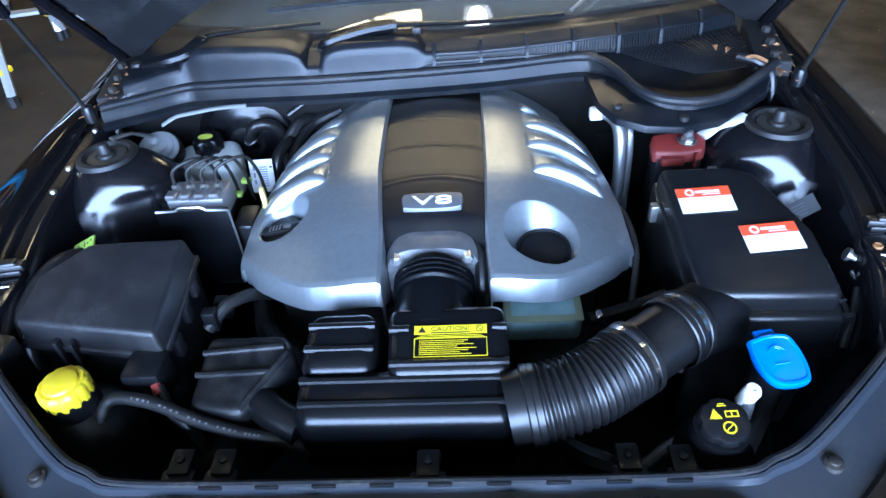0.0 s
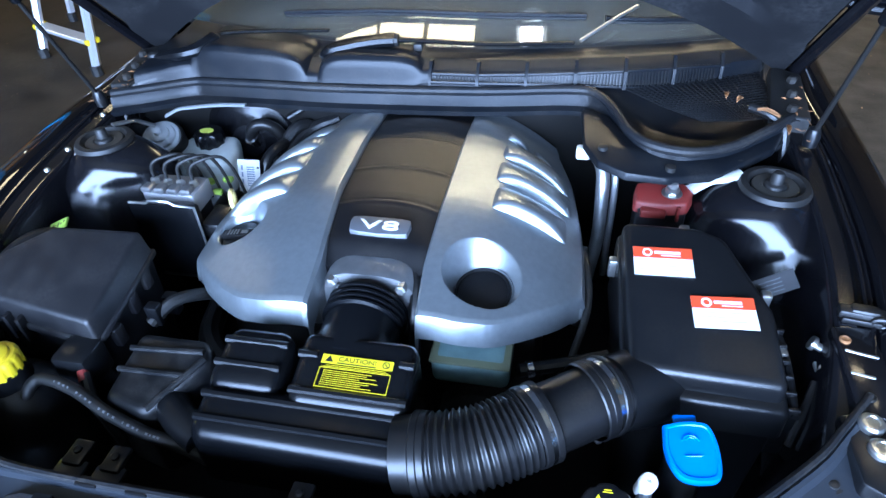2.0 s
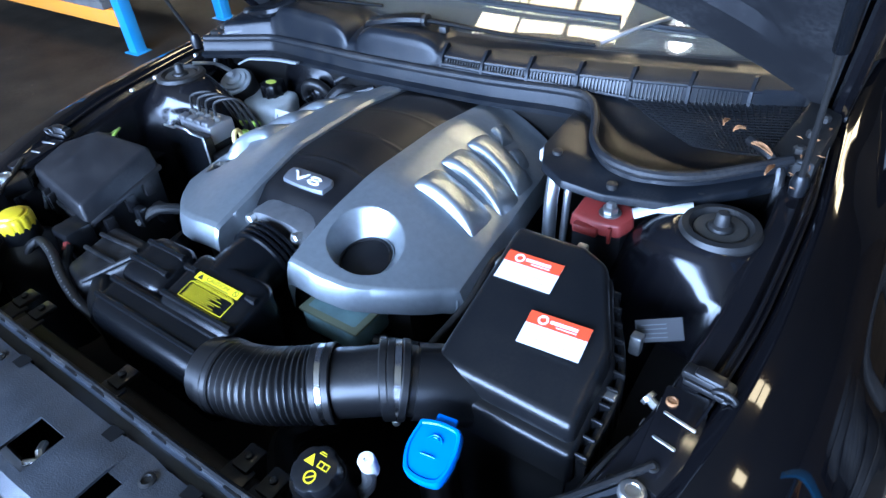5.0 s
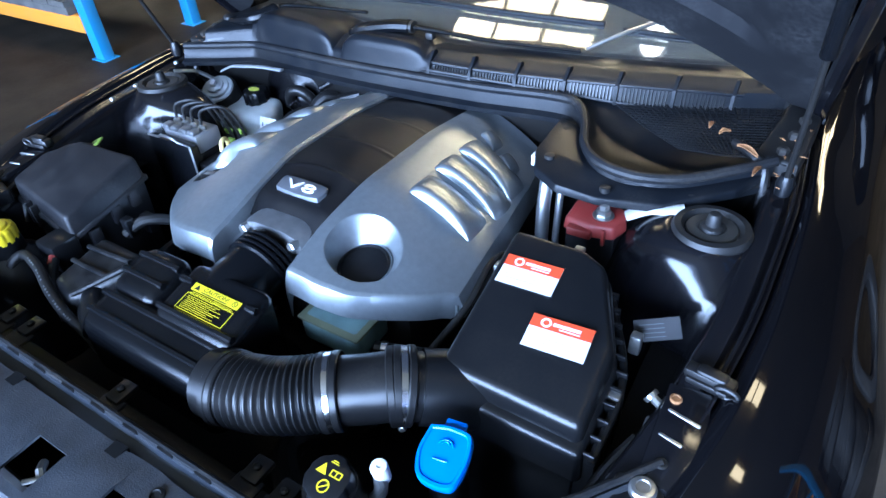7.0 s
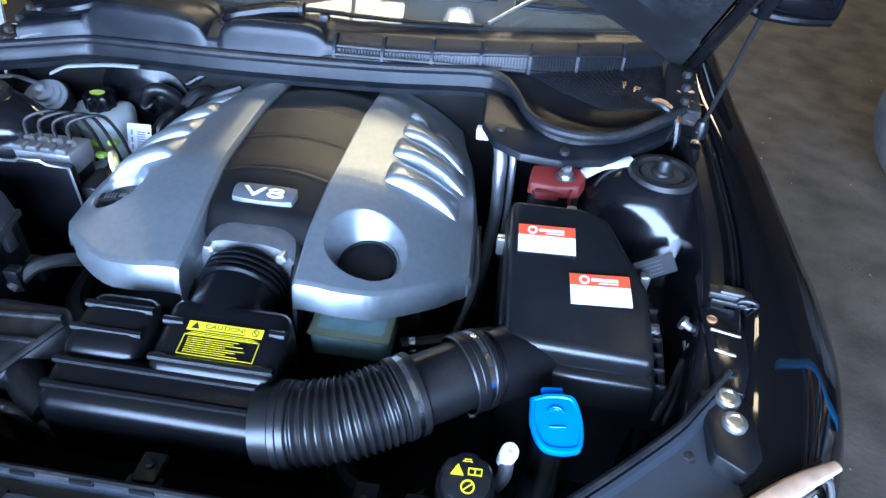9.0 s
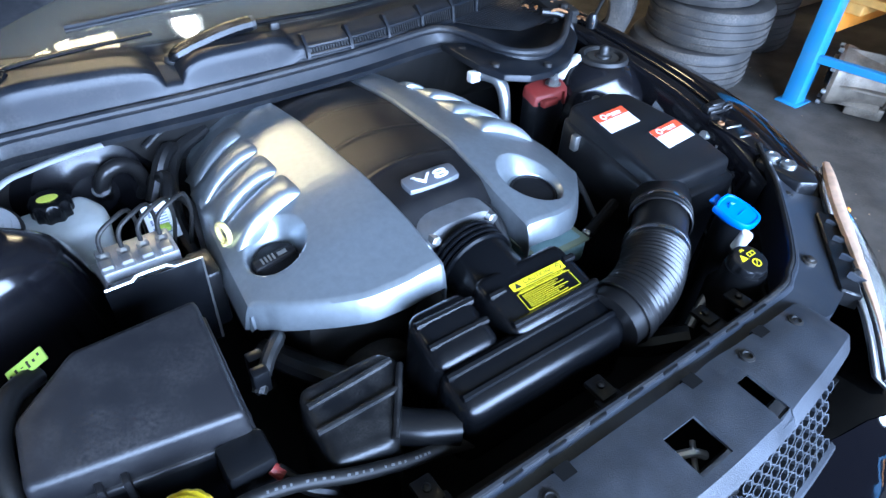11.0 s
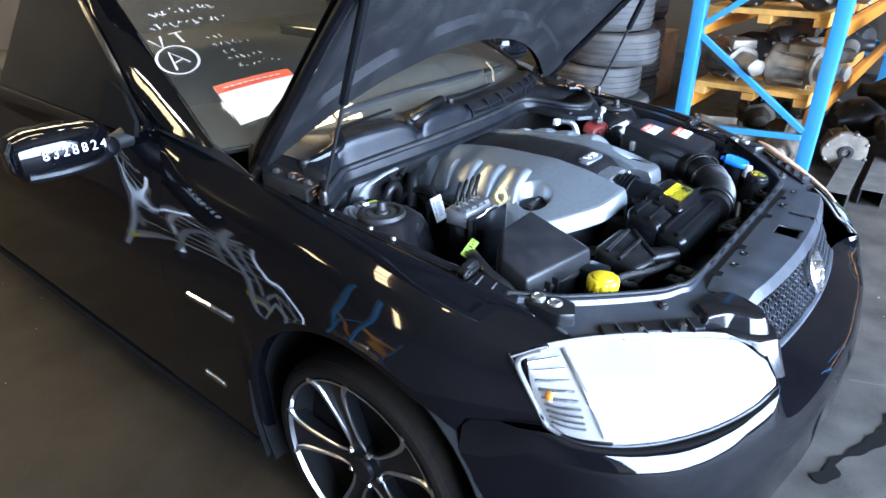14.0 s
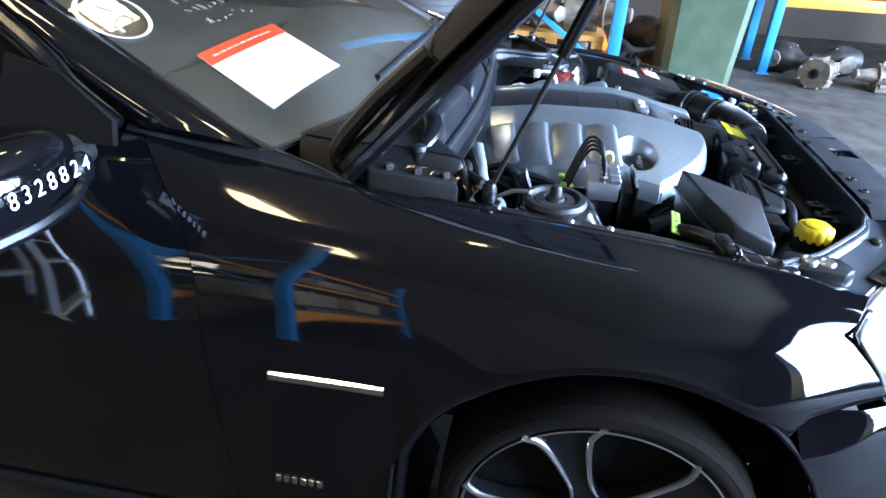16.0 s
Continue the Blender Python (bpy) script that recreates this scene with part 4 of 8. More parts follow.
def mirror(s):
    m = MIRRORS[s] = new("door_mirror")
    m.parent = CAR
    tagged(m, "black door mirror with white marker writing")
    bm = bmesh.new()
    rings = []
    for i, (t, w, h) in enumerate([(0, 0.02, 0.03), (0.02, 0.055, 0.075), (0.06, 0.085, 0.105), (0.13, 0.095, 0.120), (0.20, 0.09, 0.125), (0.235, 0.075, 0.110), (0.25, 0.04, 0.06)]):
        cx, cz = 0.915 + t, 0.965 - 0.004 * i
        rings.append([Vector((s * cx, 0.775 + w * 0.75 * boxy(math.cos(a)), cz + h * 0.50 * boxy(math.sin(a)))) for a in np.linspace(0, 2 * math.pi, 20, endpoint=False)])
    loft(bm, rings)
    part("mirror_shell", bm, M_PAINT, m, "glossy black mirror shell")
    bm = bmesh.new()
    sweep(bm, catmull([V(s * 0.85, 0.80, 0.93), V(s * 0.90, 0.79, 0.925), V(s * 0.95, 0.78, 0.93)], 6), lambda t: 0.030 - 0.006 * math.sin(math.pi * t), 24)
    part("mirror_foot", bm, M_RUBBER, m, "black mirror foot")
    bm = bmesh.new()
    turn(bm, [(0.024, -0.02), (0.026, 0.0), (0.020, 0.008), (0.008, 0.011)], 20, frame_on(V(s * 0.925, 0.735, 0.932), (-s * 0.3, -1, 0.1), (0, 0, 1)))
    part("mirror_pivot", bm, M_SATIN, m, "round mirror pivot")
    bm = bmesh.new()
    sweep(bm, catmull([V(s * 0.935, 0.735, 0.915), V(s * 0.98, 0.720, 0.905), V(s * 1.06, 0.716, 0.900), V(s * 1.14, 0.725, 0.902)], 5), 0.012, 8)
    part("mirror_indicator_band", bm, M_SATIN, m, "dark lower mirror band")


for s in (-1, 1):
    fender(s)
    front_door(s)
    arch_liner(s)
    wheel(s)
    headlight(s)
    inner_apron(s)
    strut_tower(s)
    mirror(s)
bumper()
grille()
radiator_support()
bonnet()
greenhouse()
# dark tray under the engine and the walls that close the bay
boxed("bay_floor", (-0.68, -0.66, 0.30), (0.68, 0.40, 0.34), M_DARK, CAR, "dark undertray below the engine", 0.0)
boxed("underbody", (-0.86, 0.40, 0.135), (0.80, 3.0, 0.45), M_DARK, CAR, "dark car floor", 0.02)

# ---- engine bay ----
def ridge(y):
    return (lerp(y - 0.02, RIDGE)[0] + lerp(y, RIDGE)[0] + lerp(y + 0.02, RIDGE)[0]) / 3


RIDGE = [(-0.38, 0.818), (-0.25, 0.850), (-0.15, 0.866), (0.05, 0.862), (0.235, 0.836)]


INNER_EDGE = {-1: [(-0.37, 0.081), (-0.28, 0.083), (-0.12, 0.097), (0.2, 0.106)], 1: [(-0.37, 0.097), (-0.28, 0.092), (-0.12, 0.096), (0.2, 0.096)]}
OUTER_EDGE = [(-0.25, 0.328), (-0.16, 0.324), (-0.07, 0.315), (0.07, 0.295), (0.21, 0.262)]


def lobe_surface(s, x, y):
    """Height of the silver cover at |x|, y on side s."""
    xi, xo = lerp(y, INNER_EDGE[s])[0], lerp(y, OUTER_EDGE)[0]
    p = (x - xi) / (xo - xi)
    z = ridge(y) - 0.078 * max(0, (p - 0.10) / 0.90) ** 1.6
    cx, cy, r0, r1, dx, dy = (0.178, -0.273, 0.042, 0.062, 0.003, -0.009) if s > 0 else (0.262, -0.190, 0.036, 0.050, 0.002, -0.003)
    rb, rd = math.hypot(x - cx, y - cy), math.hypot(x - cx - dx, y - cy - dy)
    if rb < r1:
        zd = (0.795 if s > 0 else 0.770) + 0.20 * (y - cy - dy) - (0.0 if s > 0 else 0.3 * (x - cx - dx))
        k = 0 if rd < r0 else (rd - r0) / (rd - r0 + r1 - rb + 1e-6)
        z = min(z, zd + (z - zd) * k)
    return z


FRONT = [(0.075, -0.360), (0.14, -0.362), (0.195, -0.350), (0.24, -0.322), (0.29, -0.283), (0.315, -0.258), (0.328, -0.238)]
# front crest of each raised rib: inner end x y, outer end x y, height
RIBS = {-1: [(0.193, 0.120, 0.300, 0.092, 0.016), (0.193, 0.038, 0.312, 0.016, 0.019), (0.193, -0.044, 0.318, -0.062, 0.021), (0.190, -0.126, 0.310, -0.146, 0.022)],
        1: [(0.172, 0.124, 0.216, 0.098, 0.013), (0.228, 0.092, 0.270, 0.066, 0.012), (0.172, 0.040, 0.300, 0.012, 0.019), (0.170, -0.042, 0.308, -0.058, 0.021), (0.174, -0.128, 0.302, -0.142, 0.022)]}


def engine_cover():
    c = thing("engine_cover", "silver and black moulded plastic engine cover with a V8 badge", "engine cover", at=(0.005, -0.06, 0.74))
    NP, NQ = 140, 240
    for s in (-1, 1):
        def f(i, j):
            p = min(1, max(0, (i - 2) / (NP - 5)))
            q = min(1, max(0, (j - 2) / (NQ - 5)))
            x1 = 0.078 + 0.25 * p
            yf = sum(lerp(x1 + e, FRONT)[0] for e in (-0.012, 0, 0.012)) / 3
            y = 0.232 + (yf - 0.232) * q
            y0 = 0.225 - 0.475 * q
            xi, xo = lerp(y, INNER_EDGE[s])[0], lerp(y0, OUTER_EDGE)[0]
            x = xi + (xo - xi) * p
            z = lobe_surface(s, x, y)
            # rounded crease, then a slanting face along the front and the outer side
            fall = 0.0
            both = 0.62 if i > NP - 3 and j > NQ - 3 else 1.0
            if i < 2:
                z -= (0.004, 0.055)[1 - i]
                x -= (0.004, 0.005)[1 - i]
            if i > NP - 3:
                k = i - NP + 2
                fall = (0.004, 0.020, 0.046)[k]
                x += (0.006, 0.012, 0.017)[k] * both
            if j > NQ - 3:
                k = j - NQ + 2
                fall = max(fall, (0.004, 0.018, 0.042)[k])
                y -= (0.006, 0.012, 0.017)[k] * both
            if j < 2:
                z -= (0.006, 0.03)[1 - j]
            return Vector((0.005 + s * x, y, z - fall))
        bm = bmesh.new()
        loft(bm, [[f(i, j) for j in range(NQ + 1)] for i in range(NP + 1)], False, False)
        part("silver_lobe", bm, M_SILVER, c, "satin silver side cover with raised ribs", 28, solid=0.003)
        for xa, ya, xb, yb, h0 in RIBS[s]:
            def rib(u, v):
                x = xa + (xb - xa) * u
                reach = (0.078 if xb - xa > 0.08 else 0.052)
                y = ya + (yb - ya) * u + 0.004 * math.sin(math.pi * u) - reach * 0.15 + reach * (1 - v)
                h = 1 - (1 - v / 0.82) ** 2.4 if v < 0.82 else math.sqrt(max(0.0, 1 - ((v - 0.82) / 0.18) ** 2))
                arch = max(0.0, 1 - abs(2 * u - 1) ** 2.6) ** 0.62
                return V(0.005 + s * x, y, lobe_surface(s, x, y) - 0.004 + (h0 * arch + 0.003) * h)
            part("raised_rib", sheet(rib, 30, 30), M_SILVER, c, "", 50, solid=0.003)

    def g(u, v):
        y = 0.232 + (-0.286 - 0.232) * min(1, v / 0.985)
        k = 2 * u - 1
        w = lerp(y, INNER_EDGE[1 if k > 0 else -1])[0] - 0.003
        y += 0.008 * k * k * sstep(-0.22, -0.286, y)
        z = ridge(y) + 0.004 + 0.009 * (1 - k * k) - 0.013
        z -= 0.020 * sstep(-0.238, -0.290, y) if y < -0.238 else 0
        z -= 0.022 if v > 0.99 else 0
        for yg in (0.066, -0.045, -0.152):
            d = y - yg + 0.010 * k * k
            z += 0.0035 * (sstep(-0.010, 0.0, d) - sstep(0.0, 0.004, d)) - 0.003 * math.exp(-(d / 0.0035) ** 2)
        return V(0.005 + w * k, y, z)
    part("centre_cover", sheet(g, 24, 160), M_COVER, c, "dark grey centre cover with three curved grooves", 30, solid=0.004)
    # badge
    z = ridge(-0.207) + 0.002
    m = frame_on(V(0.008, -0.217, z - 0.0025), (0, -0.16, 1), (0, 1, 0.1))
    bm = bmesh.new()
    out = [(-0.051, 0.006), (-0.048, 0.016), (-0.03, 0.0185), (0.03, 0.0185), (0.048, 0.016), (0.051, 0.006), (0.048, -0.015), (0.03, -0.018), (0.0, -0.0195), (-0.03, -0.018), (-0.048, -0.015)]
    prism(bm, [m @ V(x, y, 0.005) for x, y in out], 0.010, 0.002)
    b = part("badge", bm, mat("dull_badge_plate", (0.20, 0.21, 0.23), 0.42, metal=0.6), c, "rounded dull silver badge plate")
    words("badge_letters", "V8", 0.040, m @ Matrix.Translation((0, -0.0015, 0.0064)) @ Matrix.Diagonal((1.55, 0.66, 1, 1)), mat("bright_satin_letters", (0.86, 0.84, 0.84), 0.35), b, "raised bright satin letters", 0.0012)
    # black disc in the round recess
    m = frame_on(V(0.186, -0.283, 0.798), (0, -0.20, 1), (0, 1, 0.1)) @ Matrix.Scale(0.95, 4)
    bm = bmesh.new()
    turn(bm, [(0.046, -0.004), (0.046, 0.005), (0.042, 0.007), (0.041, 0.003), (0.030, 0.005), (0.0, 0.006)], 40, m, False)
    part("recess_disc", bm, M_COVER, c, "black disc in a round recess")
    bm = bmesh.new()
    turn(bm, [(0.0465, 0.002), (0.049, 0.006), (0.0515, 0.002)], 48, m, False)
    part("recess_ring", bm, M_SILVER, c, "thin silver ring round the disc")
    # oil filler cap
    o = new("oil_filler_cap")
    under(o, c, "black oil filler cap with moulded symbol")
    m = frame_on(V(-0.260, -0.194, 0.771), (-0.18, -0.12, 1), (0, 1, 0.1)) @ Matrix.Scale(1.02, 4)
    bm = bmesh.new()
    turn(bm, [(0.036, 0.0), (0.036, 0.018), (0.033, 0.022), (0.020, 0.023), (0.0, 0.0235)], 30, m, False)
    block(bm, (-0.033, -0.009, 0.018), (0.033, 0.009, 0.031), 0.004, 2, m)
    part("cap_body", bm, M_COVER, o)
    bm = bmesh.new()
    for k in range(4):
        block(bm, (-0.020 + k * 0.006, -0.006, 0.031), (-0.017 + k * 0.006, 0.006, 0.0317), 0, 2, m)
    block(bm, (0.006, -0.004, 0.031), (0.020, 0.003, 0.0317), 0, 2, m)
    part("cap_symbol", bm, M_ZINC, o, "pale moulded symbol")


def engine_block():
    e = thing("engine_block", "dark grimy engine and ancillaries below the cover", "engine", at=(0, 0, 0.34))
    boxed("block", (-0.27, -0.30, 0.34), (0.28, 0.24, 0.735), M_DARK, e, "dark engine castings", 0.03)
    for s in (-1, 1):
        boxed("rocker_cover", (s * 0.20 - 0.075, -0.26, 0.60), (s * 0.20 + 0.075, 0.24, 0.765), M_DARK, e, "black rocker cover", 0.03)
    bm = bmesh.new()
    for cx, cz, r in ((-0.18, 0.60, 0.075), (0.02, 0.55, 0.085), (0.19, 0.57, 0.07), (-0.05, 0.68, 0.05)):
        turn(bm, [(r, 0), (r, 0.03), (r * 0.86, 0.034), (r * 0.4, 0.034), (r * 0.35, 0.045)], 24, frame_on(V(cx, -0.33, cz), (0, -1, 0), (0, 0, 1)))
    part("pulley", bm, M_GREASY, e, "dark drive pulleys")
    boxed("radiator", (-0.42, -0.655, 0.34), (0.42, -0.615, 0.69), M_DARK, e, "black radiator top tank", 0.015)
    # silver throttle body behind the rubber duct
    bm = bmesh.new()
    m = frame_on(V(0.008, -0.300, 0.775), (0, -1, 0.10), (0, 0, 1))
    ring = [m @ V(0.078 * math.copysign(abs(math.cos(a)) ** 0.6, math.cos(a)), 0.060 * math.copysign(abs(math.sin(a)) ** 0.6, math.sin(a)), 0) for a in np.linspace(0, 2 * math.pi, 32, endpoint=False)]
    back = [p + V(0, 0.05, 0) for p in ring]
    fr = [p + (V(0.008, -0.3, 0.775) - p) * 0.05 + V(0, -0.012, 0) for p in ring]
    loft(bm, [back, ring, fr])
    part("throttle_body", bm, M_ALLOY, e, "cast alloy throttle body flange")
    for x in (-0.056, 0.056):
        for y in (-0.040, 0.040):
            bm = bmesh.new()
            turn(bm, [(0.009, 0.0), (0.009, 0.016), (0.006, 0.018)], 6, m @ Matrix.Translation((x, y, 0.008)))
            part("throttle_bolt", bm, M_ZINC, e)
    boxed("throttle_motor", (-0.115, -0.335, 0.735), (-0.068, -0.27, 0.80), M_ALLOY, e, "alloy throttle motor housing", 0.008)
    tube("breather_hose", [(0.075, -0.275, 0.812), (0.083, -0.30, 0.80), (0.085, -0.335, 0.76), (0.084, -0.345, 0.70)], 0.010, M_HOSE, e, "thin black breather hose")
    tube("coolant_hose", [(-0.12, -0.36, 0.62), (-0.20, -0.40, 0.66), (-0.27, -0.36, 0.69), (-0.32, -0.24, 0.66)], 0.020, M_HOSE, e, "thick black coolant hose")
    tube("lower_hose", [(0.26, -0.40, 0.60), (0.20, -0.52, 0.62), (0.28, -0.60, 0.66)], 0.022, M_HOSE, e, "thick black coolant hose")
    tube("side_hose", [(-0.33, -0.05, 0.66), (-0.34, 0.08, 0.72), (-0.30, 0.2, 0.77), (-0.22, 0.235, 0.80)], 0.014, M_HOSE, e)
    tube("loom_conduit", [(-0.36, 0.06, 0.70), (-0.345, 0.09, 0.765), (-0.33, 0.14, 0.775), (-0.345, 0.20, 0.74), (-0.37, 0.23, 0.70)], 0.012, M_HOSE, e, "black corrugated wiring conduit")
    tube("loom_branch", [(-0.335, 0.12, 0.76), (-0.315, 0.06, 0.755), (-0.325, -0.02, 0.735), (-0.335, -0.08, 0.69)], 0.008, M_RUBBER, e, "taped wiring branch")
    tube("vacuum_line", [(-0.34, 0.22, 0.80), (-0.29, 0.235, 0.822), (-0.22, 0.245, 0.815), (-0.15, 0.25, 0.79)], 0.007, M_HOSE, e, "thin vacuum line")
    tube("purge_hose", [(-0.37, -0.36, 0.72), (-0.34, -0.33, 0.745), (-0.31, -0.29, 0.73), (-0.30, -0.24, 0.68)], 0.011, M_RUBBER, e, "bent rubber hose")
    for x, y, z in ((-0.355, -0.315, 0.735), (-0.362, -0.352, 0.745), (0.30, -0.34, 0.70), (0.335, -0.10, 0.74)):
        boxed("loom_bracket", (x - 0.012, y - 0.010, z - 0.03), (x + 0.012, y + 0.010, z + 0.012), M_PLASTIC, e, "small black loom bracket", 0.004)
    tube("sensor_lead", [(0.335, -0.10, 0.75), (0.345, -0.16, 0.765), (0.350, -0.24, 0.745), (0.33, -0.32, 0.71)], 0.006, M_RUBBER, e, "thin black sensor lead")
    tube("heater_hose", [(-0.36, 0.16, 0.72), (-0.31, 0.20, 0.79), (-0.27, 0.24, 0.76)], 0.015, M_HOSE, e, "black heater hose")


def intake_duct():
    d = thing("intake_duct", "black ribbed rubber intake duct with chrome hose clamps", "air duct", at=(0.25, -0.49, 0.70))
    path = catmull([(0.112, -0.550, 0.748), (0.164, -0.544, 0.755), (0.213, -0.531, 0.761), (0.253, -0.510, 0.765), (0.285, -0.488, 0.767), (0.325, -0.461, 0.768), (0.364, -0.433, 0.768), (0.396, -0.409, 0.756)], 36)
    n = len(path)

    def r(t):
        base = 0.0490
        if t < 0.13:
            return base + 0.002
        if t < 0.53:
            return base + 0.0024 * math.sin((t - 0.13) / 0.40 * 14 * 2 * math.pi) + 0.003
        return base - 0.001
    bm = bmesh.new()
    sweep(bm, path, r, 32, True)
    part("bellows", bm, M_HOSE, d, "ribbed black rubber bellows")
    for t, rr in ((0.085, 0.0545), (0.11, 0.0535), (0.540, 0.0535), (0.600, 0.0535), (0.815, 0.0535), (0.838, 0.0535), (0.882, 0.0540)):
        k = int(t * (n - 1))
        m = frame_on(path[k], path[k + 1] - path[k - 1], (0, 0, 1))
        bm = bmesh.new()
        turn(bm, [(rr, -0.006), (rr + 0.002, -0.004), (rr + 0.002, 0.004), (rr, 0.006), (rr - 0.006, 0.004), (rr - 0.006, -0.004)], 36, m, False)
        part("rubber_band", bm, M_HOSE, d, "raised rubber cuff")
    for t, lie in ((0.571, -70), (0.860, -88)):
        k = int(t * (n - 1))
        m = frame_on(path[k], path[k + 1] - path[k - 1], (0, 0, 1))
        bm = bmesh.new()
        turn(bm, [(0.0525, -0.0042), (0.0548, -0.0042), (0.0548, 0.0042), (0.0525, 0.0042)], 40, m, False)
        c = part("hose_clamp", bm, M_CHROME, d, "bright chrome hose clamp")
        a = m @ Matrix.Rotation(radians(lie), 4, "Z")
        bm = bmesh.new()
        block(bm, (0.052, -0.014, -0.0075), (0.064, 0.014, 0.0075), 0.002, 2, a)
        turn(bm, [(0.006, 0.0), (0.006, 0.018), (0.004, 0.02)], 8, a @ Matrix.Translation((0.059, -0.012, 0)) @ Matrix.Rotation(math.pi / 2, 4, "X"))
        part("clamp_screw", bm, M_ZINC, c, "clamp screw")


def resonator():
    r = thing("intake_resonator", "black blow-moulded intake resonator box with a yellow caution label", "air box", at=(-0.03, -0.50, 0.66))
    bm = bmesh.new()
    prism(bm, [(-0.178, -0.497, 0.788), (0.122, -0.497, 0.788), (0.124, -0.583, 0.770), (-0.178, -0.581, 0.770)], lambda v: v.z - 0.665, 0.026, 5, 0.004)
    part("lower_chamber", bm, M_SATIN, r, "smooth black chamber", 50)
    bm = bmesh.new()
    prism(bm, [(-0.054, -0.412, 0.818), (0.117, -0.412, 0.818), (0.121, -0.522, 0.795), (-0.050, -0.522, 0.795)], lambda v: v.z - 0.68, 0.019, 5, 0.003)
    up = part("upper_chamber", bm, M_SATIN, r, "smooth black raised chamber", 50)
    bm = bmesh.new()
    prism(bm, [(-0.172, -0.414, 0.812), (-0.068, -0.414, 0.814), (-0.068, -0.512, 0.792), (-0.176, -0.512, 0.792)], lambda v: v.z - 0.68, 0.022, 5, 0.004)
    part("side_chamber", bm, M_SATIN, r, "smooth black side chamber", 50)
    for x0, x1, y, z in ((-0.168, -0.072, -0.440, 0.8075), (-0.170, -0.072, -0.476, 0.8000), (-0.050, -0.022, -0.452, 0.8105), (0.096, 0.116, -0.452, 0.8105), (-0.047, 0.117, -0.505, 0.7990), (-0.172, 0.118, -0.520, 0.7845), (-0.170, 0.116, -0.553, 0.777)):
        bm = bmesh.new()
        sweep(bm, [V(x0, y, z - 0.003), V(x1, y, z - 0.003)], 0.006, 8)
        part("moulded_rib", bm, M_SATIN, r)
    tube("front_duct", [(0.008, -0.335, 0.768), (0.008, -0.37, 0.764), (0.008, -0.40, 0.760), (0.008, -0.43, 0.755)], 0.060, M_SATIN, r, "round black rubber neck", 36)
    for k in range(4):
        bm = bmesh.new()
        m = frame_on(V(0.008, -0.322 - 0.010 * k, 0.770 - 0.0012 * k), (0, -1, -0.10), (0, 0, 1))
        turn(bm, [(0.060, -0.004), (0.0655, -0.002), (0.0655, 0.002), (0.060, 0.004)], 36, m, False)
        part("neck_rib", bm, M_SATIN, r, "rubber rib")
    # caution label lying on the raised chamber
    n = Vector((0, -0.205, 0.98)).normalized()
    m = frame_on(V(0.0375, -0.4755, 0.8055) + n * 0.0012, n, (0, 1, 0.2))
    bm = bmesh.new()
    block(bm, (-0.051, 0.011, 0), (0.051, 0.0245, 0.0006), 0, 2, m)
    lab = part("caution_label", bm, M_YLABEL, r, "yellow caution label header")
    words("caution_word", "CAUTION!", 0.0112, m @ Matrix.Translation((0.0, 0.0187, 0.0008)) @ Matrix.Diagonal((1.02, 0.85, 1, 1)), M_RUBBER, lab, "black warning word", 0.0002)
    bm = bmesh.new()
    block(bm, (-0.028, 0.0120, 0.0006), (0.028, 0.0136, 0.0009), 0, 2, m)
    vs = [bm.verts.new(m @ V(x, y, 0.0009)) for x, y in ((-0.046, 0.0135), (-0.034, 0.0135), (-0.040, 0.0232))]
    bm.faces.new(vs)
    turn(bm, [(0.0052, 0.0006), (0.0052, 0.0009), (0.0040, 0.0009), (0.0040, 0.0006)], 20, m @ Matrix.Translation((0.041, 0.018, 0)), False)
    block(bm, (-0.004, -0.0006, 0.0006), (0.004, 0.0006, 0.0009), 0, 2, m @ Matrix.Translation((0.041, 0.018, 0)) @ Matrix.Rotation(-0.8, 4, "Z"))
    part("warning_signs", bm, M_RUBBER, lab, "small black warning signs")
    bm = bmesh.new()
    for x0, x1, y0, y1 in ((-0.050, 0.050, 0.0040, 0.0047), (-0.050, 0.050, -0.0245, -0.0238), (-0.0507, -0.0500, -0.0245, 0.0047), (0.0500, 0.0507, -0.0245, 0.0047)):
        block(bm, (x0, y0, 0), (x1, y1, 0.0005), 0, 2, m)
    for y, w in ((0.0085, 0.043), (0.0062, 0.047), (0.0005, 0.036), (-0.0025, 0.033), (-0.0055, 0.040), (-0.0085, 0.028), (-0.0115, 0.042), (-0.0145, 0.036), (-0.0175, 0.030), (-0.0205, 0.038)):
        block(bm, (-w if y > 0.005 else -0.044, y - 0.0003, 0), (w if y > 0.005 else -0.044 + 2 * w * 0.95, y + 0.0003, 0.0005), 0, 2, m)
    part("fine_print", bm, M_YLABEL, lab, "yellow fine print bars and border")


